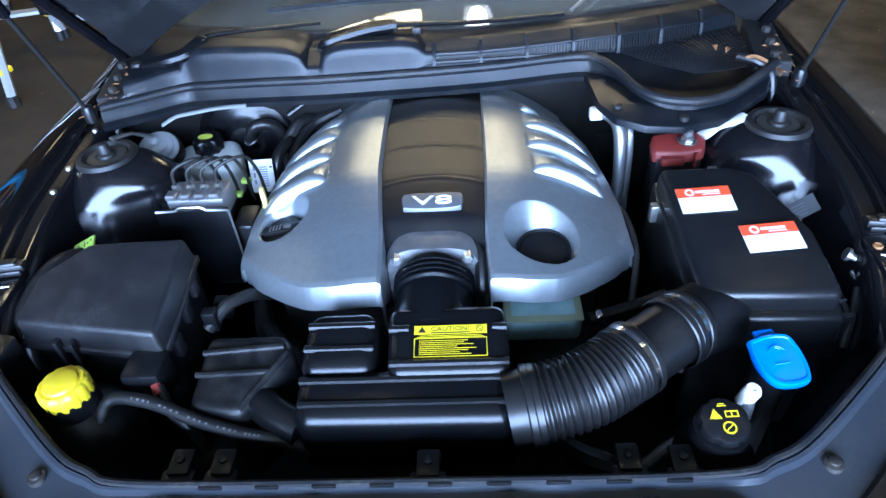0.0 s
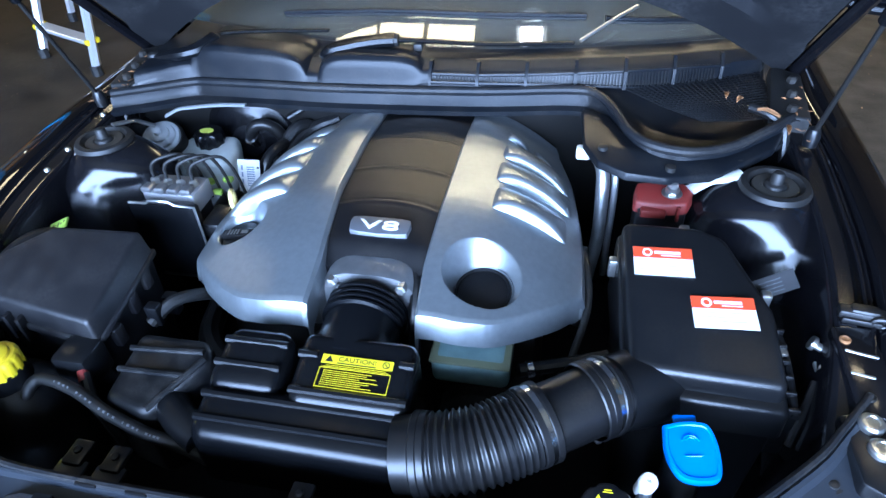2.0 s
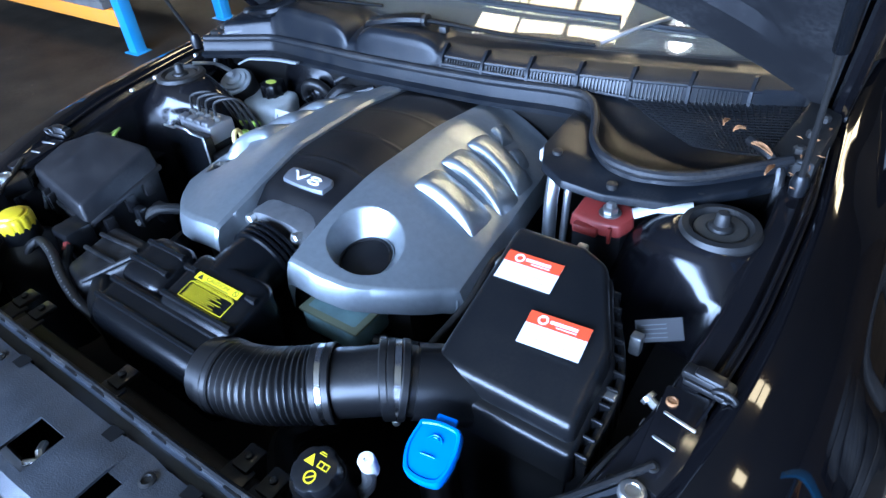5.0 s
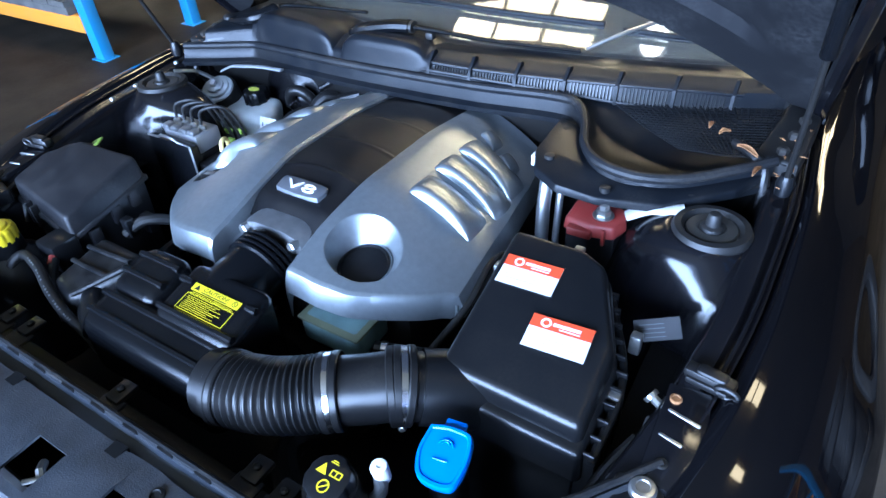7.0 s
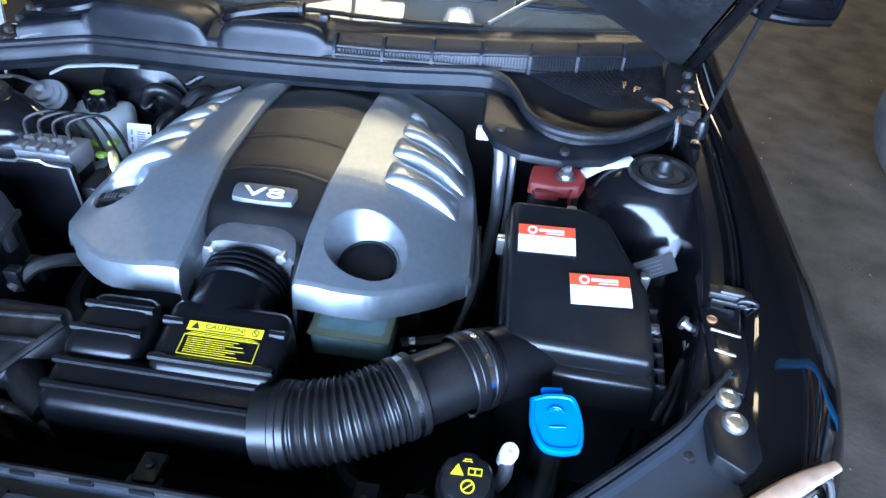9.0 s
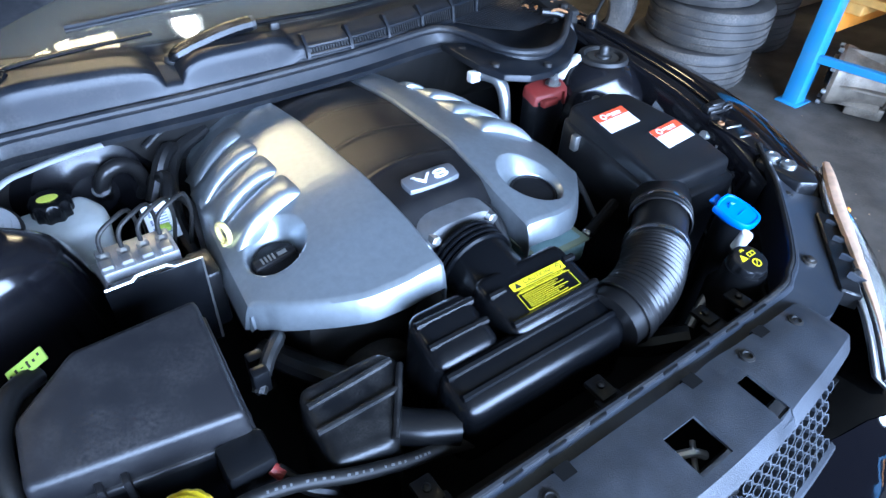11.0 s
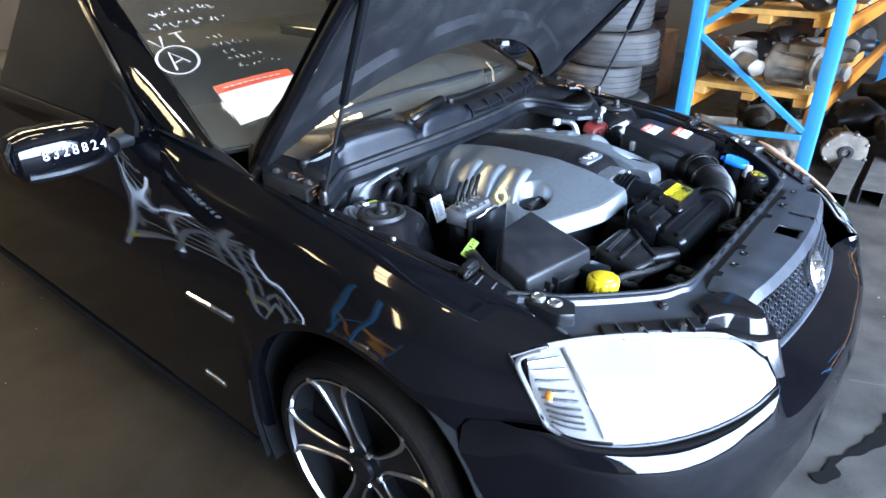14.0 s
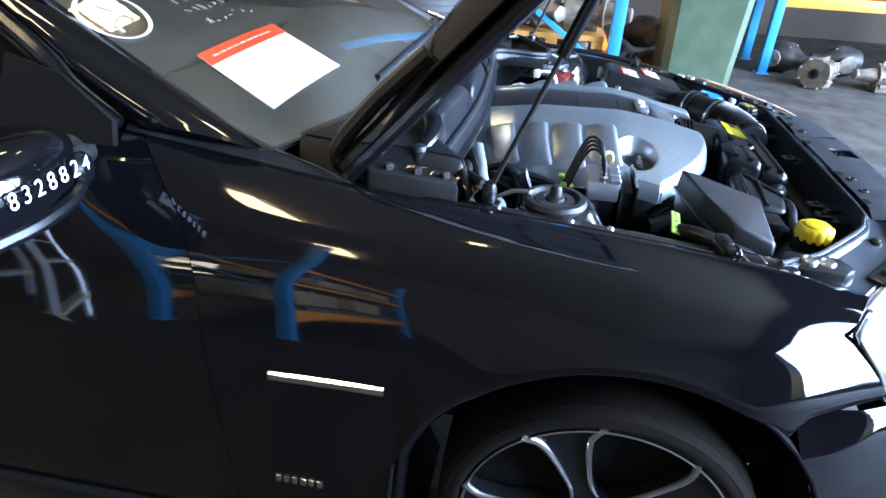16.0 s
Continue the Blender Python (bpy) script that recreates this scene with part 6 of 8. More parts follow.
def abs_unit():
    a = thing("brake_control_unit", "silver and black brake hydraulic unit with bent pipes", "control unit", at=(-0.43, -0.12, 0.60))
    boxed("valve_block", (-0.488, -0.135, 0.782), (-0.382, -0.070, 0.824), mat("dull_valve_alloy", (0.42, 0.42, 0.43), 0.40, metal=0.6), a, "machined alloy valve block", 0.004)
    boxed("pump_motor", (-0.484, -0.132, 0.64), (-0.386, -0.074, 0.784), M_PLASTIC, a, "black pump body", 0.01)
    boxed("controller", (-0.490, -0.166, 0.64), (-0.372, -0.138, 0.812), M_PLASTIC, a, "black controller housing", 0.006)
    boxed("controller_cover", (-0.495, -0.171, 0.655), (-0.362, -0.1665, 0.824), M_SATIN, a, "thin black cover plate", 0.001)
    bm = bmesh.new()
    sweep(bm, [V(-0.362, -0.170, 0.655), V(-0.362, -0.169, 0.824), V(-0.400, -0.169, 0.825), V(-0.410, -0.169, 0.832), V(-0.450, -0.169, 0.832), V(-0.458, -0.169, 0.825), V(-0.494, -0.169, 0.824)], 0.0026, 6)
    part("cover_edge", bm, M_ZINC, a, "bright plate edge")
    boxed("connector", (-0.374, -0.155, 0.66), (-0.335, -0.085, 0.775), M_PLASTIC, a, "black loom connector", 0.008)
    for k in range(4):
        x = -0.478 + 0.027 * k
        bm = bmesh.new()
        turn(bm, [(0.009, 0), (0.009, 0.010), (0.005, 0.013)], 6, Matrix.Translation((x, -0.10, 0.823)))
        part("pipe_nut", bm, M_ZINC, a, "bright pipe nut")
        tube("brake_pipe", [(x, -0.10, 0.826), (x, -0.099, 0.852), (x + 0.008, -0.096, 0.868), (x + 0.030, -0.086, 0.876), (x + 0.048, -0.072, 0.874), (x + 0.056, -0.060, 0.858), (x + 0.060, -0.045, 0.815), (x + 0.052, -0.02, 0.74)], 0.0033, M_DARK, a, "thin dark bent pipe", 8, 5)
        boxed("valve_boss", (x - 0.011, -0.136, 0.822), (x + 0.009, -0.112, 0.834), M_ALLOY, a, "machined boss", 0.003, 1)
    for x, y, z, m in ((-0.417, -0.023, 0.780, M_GREEN), (-0.378, -0.018, 0.785, M_GREEN), (-0.395, -0.040, 0.768, M_GREEN)):
        boxed("loom_clip", (x - 0.010, y - 0.007, z - 0.005), (x + 0.010, y + 0.007, z + 0.005), m, a, "lime green loom clip", 0.003)
    d = thing("dipstick", "cream plastic dipstick with a ring handle", "dipstick", at=(-0.312, -0.118, 0.7))
    bm = bmesh.new()
    pts = [V(-0.312 - 0.0045 * math.cos(t), -0.118 + 0.0128 * math.cos(t), 0.812 + 0.017 * math.sin(t)) for t in np.linspace(0, 2 * math.pi, 25)]
    sweep(bm, pts, 0.0048, 8, False)
    sweep(bm, [V(-0.312, -0.118, 0.796), V(-0.311, -0.118, 0.775), V(-0.311, -0.118, 0.76)], 0.0075, 8)
    part("ring_handle", bm, M_CREAM, d, "cream ring handle")
    tube("tube", [(-0.311, -0.118, 0.77), (-0.315, -0.11, 0.70), (-0.30, -0.10, 0.60)], 0.006, M_DARK, d, "dark guide tube", 8)


def horn():
    h = thing("horn", "silver disc horn on a bent steel bracket", "horn", at=(-0.613, 0.12, 0.72))
    m = frame_on(V(-0.610, 0.120, 0.790), (0.15, -0.45, 0.9), (0, 1, 0))
    bm = bmesh.new()
    turn(bm, [(0.042, -0.03), (0.044, -0.004), (0.041, 0.0), (0.034, 0.001), (0.032, 0.007), (0.023, 0.008), (0.021, 0.014), (0.012, 0.015), (0.009, 0.017), (0.009, 0.028), (0.004, 0.030)], 32, m)
    part("diaphragm", bm, mat("bright_zinc", (0.70, 0.72, 0.74), 0.30, metal=0.55), h, "bright zinc diaphragm")
    bm = bmesh.new()
    turn(bm, [(0.047, -0.05), (0.050, -0.012), (0.046, -0.003)], 32, m)
    part("horn_body", bm, M_DARK, h, "black horn body")
    tube("bracket", [(-0.655, 0.045, 0.858), (-0.640, 0.075, 0.850), (-0.638, 0.10, 0.838), (-0.612, 0.118, 0.818)], 0.008, M_ZINC, h, "bent zinc bracket", 8, 6, 0.45)
    tube("second_bracket", [(-0.590, 0.135, 0.835), (-0.56, 0.145, 0.848), (-0.529, 0.150, 0.852), (-0.47, 0.162, 0.855), (-0.410, 0.172, 0.853)], 0.009, mat("pale_zinc_bracket", (0.46, 0.48, 0.50), 0.38, metal=0.3), h, "pale formed bracket", 8, 6, 0.30)


def terminal():
    t = thing("battery_terminal", "faded red jump-start terminal block with a bright bolt", "battery terminal", at=(0.465, 0.0, 0.60))
    bm = bmesh.new()
    prism(bm, [(0.425, 0.020, 0.822), (0.478, 0.026, 0.826), (0.510, 0.020, 0.826), (0.520, -0.005, 0.824), (0.508, -0.034, 0.820), (0.470, -0.036, 0.815), (0.422, -0.026, 0.812)], 0.022, 0.005, 2, 0.003)
    part("red_cover", bm, M_RED, t, "faded red plastic cover", 40)
    boxed("cover_lip", (0.432, -0.045, 0.790), (0.475, -0.030, 0.806), M_RED, t, "", 0.003)
    boxed("cover_peg", (0.492, -0.044, 0.785), (0.498, -0.036, 0.815), M_RED, t, "", 0.002)
    boxed("black_base", (0.425, -0.030, 0.55), (0.512, 0.022, 0.803), M_PLASTIC, t, "black terminal base", 0.006)
    bm = bmesh.new()
    m = Matrix.Translation((0.483, -0.012, 0.824))
    turn(bm, [(0.018, 0.0), (0.018, 0.002), (0.012, 0.0025)], 20, m)
    turn(bm, [(0.0125, 0.0), (0.0125, 0.012), (0.009, 0.014), (0.008, 0.022), (0.004, 0.024)], 6, m)
    part("stud_bolt", bm, M_ZINC, t, "bright hexagon bolt")
    tube("white_strap", [(0.515, 0.005, 0.823), (0.545, 0.020, 0.835), (0.575, 0.022, 0.842), (0.600, 0.030, 0.848)], 0.014, M_WHITE, t, "white wrapped cable strap", 10, 5, 0.35)
    a = thing("air_conditioning_pipe", "satin aluminium pipe dropping in front of the firewall", "pipe", at=(0.355, 0.03, 0.5))
    tube("pipe", [(0.338, 0.090, 0.838), (0.350, 0.060, 0.846), (0.362, 0.030, 0.836), (0.366, 0.010, 0.79), (0.367, 0.0, 0.70), (0.355, -0.02, 0.60), (0.345, -0.04, 0.5)], 0.0125, M_ALLOY, a, "satin aluminium pipe", 14, 8)
    boxed("white_plug", (0.312, 0.066, 0.832), (0.338, 0.086, 0.856), M_WHITE, a, "small white plug", 0.004)
    tube("second_pipe", [(0.350, 0.095, 0.830), (0.378, 0.06, 0.83), (0.388, 0.03, 0.80), (0.388, 0.01, 0.6)], 0.007, M_ALLOY, a, "thin aluminium pipe", 10)


SEAL = [(-0.705, 0.130, 0.885), (-0.64, 0.175, 0.880), (-0.56, 0.225, 0.876), (-0.50, 0.222, 0.880), (-0.38, 0.210, 0.886), (-0.2, 0.200, 0.890), (0.1, 0.208, 0.894), (0.29, 0.222, 0.900), (0.345, 0.205, 0.900),
        (0.380, 0.150, 0.894), (0.405, 0.090, 0.886), (0.445, 0.055, 0.880), (0.51, 0.048, 0.875), (0.58, 0.075, 0.874), (0.65, 0.130, 0.880), (0.70, 0.175, 0.886)]


def cowl():
    c = new("cowl")
    under(c, CAR, "dusty grey-black cowl panel below the windscreen")
    path = catmull(SEAL, 6)
    bm = bmesh.new()
    sweep(bm, path, 0.009, 10)
    part("bonnet_seal", bm, M_SEAL, c, "thick black rubber bonnet seal")
    bm = bmesh.new()
    rows = []
    for p in path:
        out = V(0, -1, 0)
        rows.append([p + V(0, 0.004, 0), p + out * 0.006 + V(0, 0, -0.008), p + out * 0.010 + V(0, 0, -0.030), p + out * 0.022 + V(0, 0, -0.036), p + out * 0.022 + V(0, 0, -0.046), p + V(0, 0.01, -0.05)])
    loft(bm, rows, False, False)
    part("seal_channel", bm, M_COWL, c, "grey-black channel carrying the seal", 40, solid=0.003)
    bm = bmesh.new()
    rows = [[V(p.x, p.y + 0.006, p.z - 0.010), V(p.x, max(p.y, 0.18) + 0.06, 0.70), V(p.x, max(p.y, 0.2) + 0.07, 0.34)] for p in path]
    loft(bm, rows, False, False)
    part("firewall", bm, M_DARK, c, "black firewall panel", 40, solid=0.004)

    def seal_y(x):
        for a, b in zip(path, path[1:]):
            if a.x <= x <= b.x:
                k = (x - a.x) / (b.x - a.x + 1e-9)
                return a.y + (b.y - a.y) * k, a.z + (b.z - a.z) * k
        return path[-1].y, path[-1].z

    FOOT = [(0.0, 0.212, 0.906), (0.1, 0.214, 0.906), (0.2, 0.226, 0.903), (0.3, 0.243, 0.897), (0.4, 0.262, 0.889), (0.5, 0.300, 0.876), (0.607, 0.345, 0.872), (0.72, 0.40, 0.872)]
    CREST = [(0.0, 0.926), (0.4, 0.926), (0.5, 0.920), (0.604, 0.911), (0.72, 0.905)]

    def foot(x):
        y0, z0 = seal_y(max(-0.70, min(0.70, x)))
        k = sstep(-0.06, 0.0, x)
        fy, fz = lerp(max(0, x), FOOT)
        return V(x, (y0 + 0.008) * (1 - k) + fy * k, (z0 + 0.002) * (1 - k) + fz * k)

    def crest(x):
        hump = max(max(0.0, 1 - abs((2 * x - a - b) / (b - a)) ** 4.5) ** 0.55 for a, b in ((-0.560, -0.275), (-0.243, -0.010)))
        return (0.910 + 0.036 * hump) if x < -0.012 else lerp(x, CREST)[0]

    def cowl_at(x, v):
        f, g, c = foot(x), glass_point(x, 0.012), crest(x)
        high = max(0, c - 0.93)
        y, z = lerp(v, [(0, f.y, f.z), (0.10, f.y + 0.003, f.z + 0.3 * (c - f.z)), (0.28, f.y + 0.007, f.z + 0.8 * (c - f.z)), (0.36, f.y + 0.010, c), (0.46, f.y + 0.018, c + 0.004 + 0.25 * high),
                        (0.66, f.y + 0.4 * (g.y - f.y), c + 0.007 + 0.1 * high + 0.4 * (g.z - 0.005 - c) * (c < 0.93)), (0.85, f.y + 0.75 * (g.y - f.y), (c + g.z) / 2), (1, g.y, g.z - 0.003)])
        return V(x, y, z)
    part("cowl_panel", sheet(lambda u, v: cowl_at(-0.665 + 1.345 * u, v), 220, 36), M_COWL, c, "dusty moulded cowl plastic", 35, solid=0.003)

    def bowl(u, v):
        x = -0.72 + 1.44 * u
        y0, z0 = seal_y(max(-0.70, min(0.70, x)))
        f = foot(x)
        dip = 0.030 * math.sin(math.pi * v) * sstep(0.33, 0.45, x)
        return V(x, y0 + (f.y + 0.002 - y0) * v, z0 - 0.006 + (f.z + 0.004 - z0) * v - dip)
    part("cowl_bowl", sheet(bowl, 120, 14), M_COWL, c, "smooth intake bowl beside the seal", 40, solid=0.002)
    for sd in (-1, 1):
        ends = [cowl_at(-0.663 if sd < 0 else 0.678, k / 12) for k in range(13)]
        bm = bmesh.new()
        loft(bm, [ends, [p + V(sd * 0.008, 0.0, -0.012) for p in ends], [V(sd * 0.690, p.y, 0.80) for p in ends]], False, False)
        part("cowl_end", bm, M_RUBBER, c, "dark rubber cowl end seal", 40, solid=0.003)
        bm = bmesh.new()
        prism(bm, [(sd * 0.665, 0.19, 0.885), (sd * 0.735, 0.17, 0.888), (sd * 0.745, 0.33, 0.905), (sd * 0.690, 0.36, 0.910)], 0.06, 0.006, 2)
        part("hinge_base", bm, M_DARK, c, "grimy black bonnet hinge base", 40)
        for k in range(3):
            bm = bmesh.new()
            turn(bm, [(0.010, -0.01), (0.010, 0.005), (0.006, 0.008)], 6, Matrix.Translation((sd * (0.705 + 0.008 * k), 0.20 + 0.05 * k, 0.892 + 0.006 * k)))
            part("hinge_bolt", bm, M_GREASY, c, "dull hinge bolt")
        tube("drain_hose", [(sd * 0.700, 0.13, 0.80), (sd * 0.690, 0.16, 0.865), (sd * 0.665, 0.175, 0.888), (sd * 0.63, 0.20, 0.892)], 0.009, M_HOSE, c, "thin black drain hose", 10)
    # slats of the air intake, on the upright face of the cowl
    def face(x, t, out=0.0):
        f = foot(x)
        z1 = crest(x)
        return V(x, f.y + 0.009 * t - out, f.z + 0.004 + (z1 - f.z - 0.006) * t)
    # dark strip on the uncut cowl face, painted shade between the slats
    part("intake_backing", sheet(lambda u, v: face(0.006 + 0.60 * u, v, 0.002), 60, 3), M_DARK, c, "dark strip standing for the shaded slot behind the slats", 40, solid=0.001, offset=0.0)
    bm = bmesh.new()
    for i in range(92):
        x = 0.010 + i * 0.0064
        if min((x - 0.003) % 0.0985, 0.0985 - (x - 0.003) % 0.0985) < 0.008:
            continue
        rings = [[face(x - 0.0011, t, 0.002), face(x + 0.0011, t, 0.002), face(x + 0.0011, t, 0.008), face(x - 0.0011, t, 0.008)] for t in (0.06, 0.96)]
        loft(bm, rings)
    ob = part("intake_slats", bm, M_HOSE, c, "fine black intake slats", 0)
    tagged(ob, kind="stuff")
    for t in (0.0, 1.0):
        bm = bmesh.new()
        sweep(bm, [face(0.004 + 0.605 * k / 24, t, 0.004) for k in range(25)], 0.0045, 8)
        part("slot_rail", bm, M_COWL, c, "moulded rail along the slats")
    for i in range(7):
        x = 0.003 + i * 0.0985
        bm = bmesh.new()
        f, z1 = foot(x), crest(x)
        w = V(0.0032, 0, 0)
        side = [V(x, f.y - 0.010, f.z), V(x, f.y - 0.004, z1), V(x, f.y + 0.018, z1 + 0.020), V(x, f.y + 0.026, z1 + 0.020), V(x, f.y + 0.040, z1 + 0.002), V(x, f.y + 0.02, f.z)]
        loft(bm, [[p - w for p in side], [p + w for p in side]])
        part("cowl_rib", bm, M_COWL, c, "upright cowl rib")
    # wire mesh over the side intake
    A, B, C, D = V(0.545, 0.180, 0.868), V(0.395, 0.256, 0.893), V(0.69, 0.19, 0.880), V(0.68, 0.375, 0.884)

    def net(u, v):
        return A.lerp(C, u).lerp(B.lerp(D, u), v)
    bm = bmesh.new()
    for k in range(26):
        t = k / 25
        sweep(bm, [net(t, 0), net(t, 0.5) + V(0, 0, -0.004), net(t, 1)], 0.0016, 4)
        if k < 19:
            t = k / 18
            sweep(bm, [net(0, t), net(0.5, t) + V(0, 0, -0.004), net(1, t)], 0.0016, 4)
    ob = part("intake_mesh", bm, M_PLASTIC, c, "black wire mesh intake", 0)
    tagged(ob, kind="stuff")
    # shelf in front of the bowl
    bm = bmesh.new()
    prism(bm, [(0.318, 0.190, 0.878), (0.325, 0.060, 0.875), (0.350, 0.005, 0.871), (0.40, -0.024, 0.868), (0.47, -0.018, 0.860), (0.565, 0.020, 0.850), (0.66, 0.098, 0.862), (0.69, 0.16, 0.868), (0.58, 0.085, 0.864), (0.51, 0.058, 0.866), (0.44, 0.065, 0.870), (0.395, 0.10, 0.876), (0.37, 0.16, 0.880)], 0.014, 0.004, 2, 0.002)
    part("cowl_shelf", bm, M_COWL, c, "black shelf round the intake bowl", 40)
    for x, y in ((0.347, 0.150), (0.358, 0.045), (0.475, 0.005), (0.60, 0.065)):
        bm = bmesh.new()
        turn(bm, [(0.009, -0.01), (0.009, 0.002), (0.006, 0.003)], 14, Matrix.Translation((x, y, 0.876 - 0.10 * max(0, x - 0.38))))
        part("shelf_bolt", bm, M_RUBBER, c, "black push fastener")


def wiper(pts, blade):
    w = new("wiper")
    under(w, CAR, "black windscreen wiper arm and blade")
    bm = bmesh.new()
    turn(bm, [(0.013, -0.03), (0.014, 0.0), (0.016, 0.004), (0.013, 0.012), (0.005, 0.015)], 18, Matrix.Translation(pts[0]))
    part("pivot_cap", bm, M_RUBBER, w, "black pivot cap")
    path = catmull(pts, 7)
    k = int(len(path) * 0.55)
    bm = bmesh.new()
    sweep(bm, path[:k + 1], lambda t: 0.013 + 0.006 * sstep(0, 0.4, t), 10, True, 0.75)
    part("arm", bm, M_SATIN, w, "satin black wiper arm")
    bm = bmesh.new()
    sweep(bm, path[k - 1:], lambda t: 0.0085 - 0.003 * t, 8, True, 0.7)
    part("arm_rod", bm, M_SATIN, w, "slim outer arm")
    bm = bmesh.new()
    sweep(bm, path[k - 1:k + 2], 0.0165, 10, True, 0.8)
    part("arm_collar", bm, M_RUBBER, w, "black arm collar")
    q = path[min(len(path) - 2, k + 5)]
    boxed("spray_jet", (q.x - 0.010, q.y - 0.012, q.z - 0.020), (q.x + 0.010, q.y + 0.006, q.z - 0.004), M_RUBBER, w, "small spray jet", 0.004)
    mid = catmull(blade, 8)
    bm = bmesh.new()
    sweep(bm, [p + V(0, 0, 0.012) for p in mid], 0.0075, 8, True, 0.8)
    part("blade_spine", bm, M_COWL, w, "grey-black blade spine")
    bm = bmesh.new()
    sweep(bm, [p + V(0, 0, 0.005) for p in mid], 0.004, 6)
    part("blade_rubber", bm, M_RUBBER, w, "wiper rubber")


def debris():
    random.seed(21)
    bm = bmesh.new()
    for k in range(40):
        sd = -1 if k % 3 else 1
        x, y = sd * random.uniform(0.69, 0.735), random.uniform(0.10, 0.30)
        z = 0.872 + 0.10 * (y - 0.10) + random.uniform(0.0, 0.012)
        a, L, w = random.uniform(0, 6.28), random.uniform(0.004, 0.011), random.uniform(0.001, 0.003)
        m = Matrix.Translation((x, y, z)) @ Matrix.Rotation(a, 4, "Z") @ Matrix.Rotation(random.uniform(-0.6, 0.6), 4, "X")
        vs = [bm.verts.new(m @ V(*p)) for p in ((-L, 0, 0), (0, -w, 0.001), (L, 0, 0.002), (0, w, 0.003))]
        bm.faces.new(vs)
    ob = part("leaf_litter", bm, M_LEAF, None, "", 0, solid=0.0008)
    tagged(ob, "dry leaf litter caught in the bonnet hinge corners", "leaf litter", kind="stuff")


def leaves():
    random.seed(4)
    for x, y, z in ((0.585, 0.215, 0.905), (0.610, 0.205, 0.902), (0.655, 0.165, 0.897), (0.680, 0.115, 0.892), (-0.655, 0.265, 0.905), (-0.63, 0.25, 0.90)):
        t = thing("dry_leaf", "curled dry brown leaf on the cowl", "leaf", "dry leaves on the cowl", at=(x, y, z - 0.01))
        a = random.uniform(0, 6.28)
        L, W = random.uniform(0.024, 0.046), random.uniform(0.0035, 0.007)

        def f(u, v):
            k = 2 * v - 1
            w = W * math.sin(math.pi * min(0.98, 0.06 + 0.9 * u)) ** 0.7
            px, py = L * (u - 0.5), w * k
            return V(x + px * math.cos(a) - py * math.sin(a), y + px * math.sin(a) + py * math.cos(a), z + 0.005 * k * k + 0.003 * math.sin(4 * u))
        part("leaf_blade", sheet(f, 8, 4), M_LEAF, t, "", 60, solid=0.0006)


engine_block()
engine_cover()
intake_duct()
resonator()
snorkel()
air_filter_box()
fuse_box()
coolant_bottle()
washer_filler()
steering_cap()
translucent_reservoir()
brake_parts()
abs_unit()
horn()
terminal()
cowl()
leaves()
debris()

# ---- marks and trim on the car ----
def on_glass(x, y, lift=0.006):
    t = y - (0.31 + 0.20 * (x / 0.74) ** 2)
    p = glass_point(x, t)
    dx = glass_point(x + 0.01, t) - glass_point(x - 0.01, t)
    n = dx.cross(V(0, 1, 0.44)).normalized()
    return p + n * lift


def glass_stroke(bm, pts, r=0.004):
    sweep(bm, [on_glass(x, y) for x, y in pts], r, 5, True, 0.3)


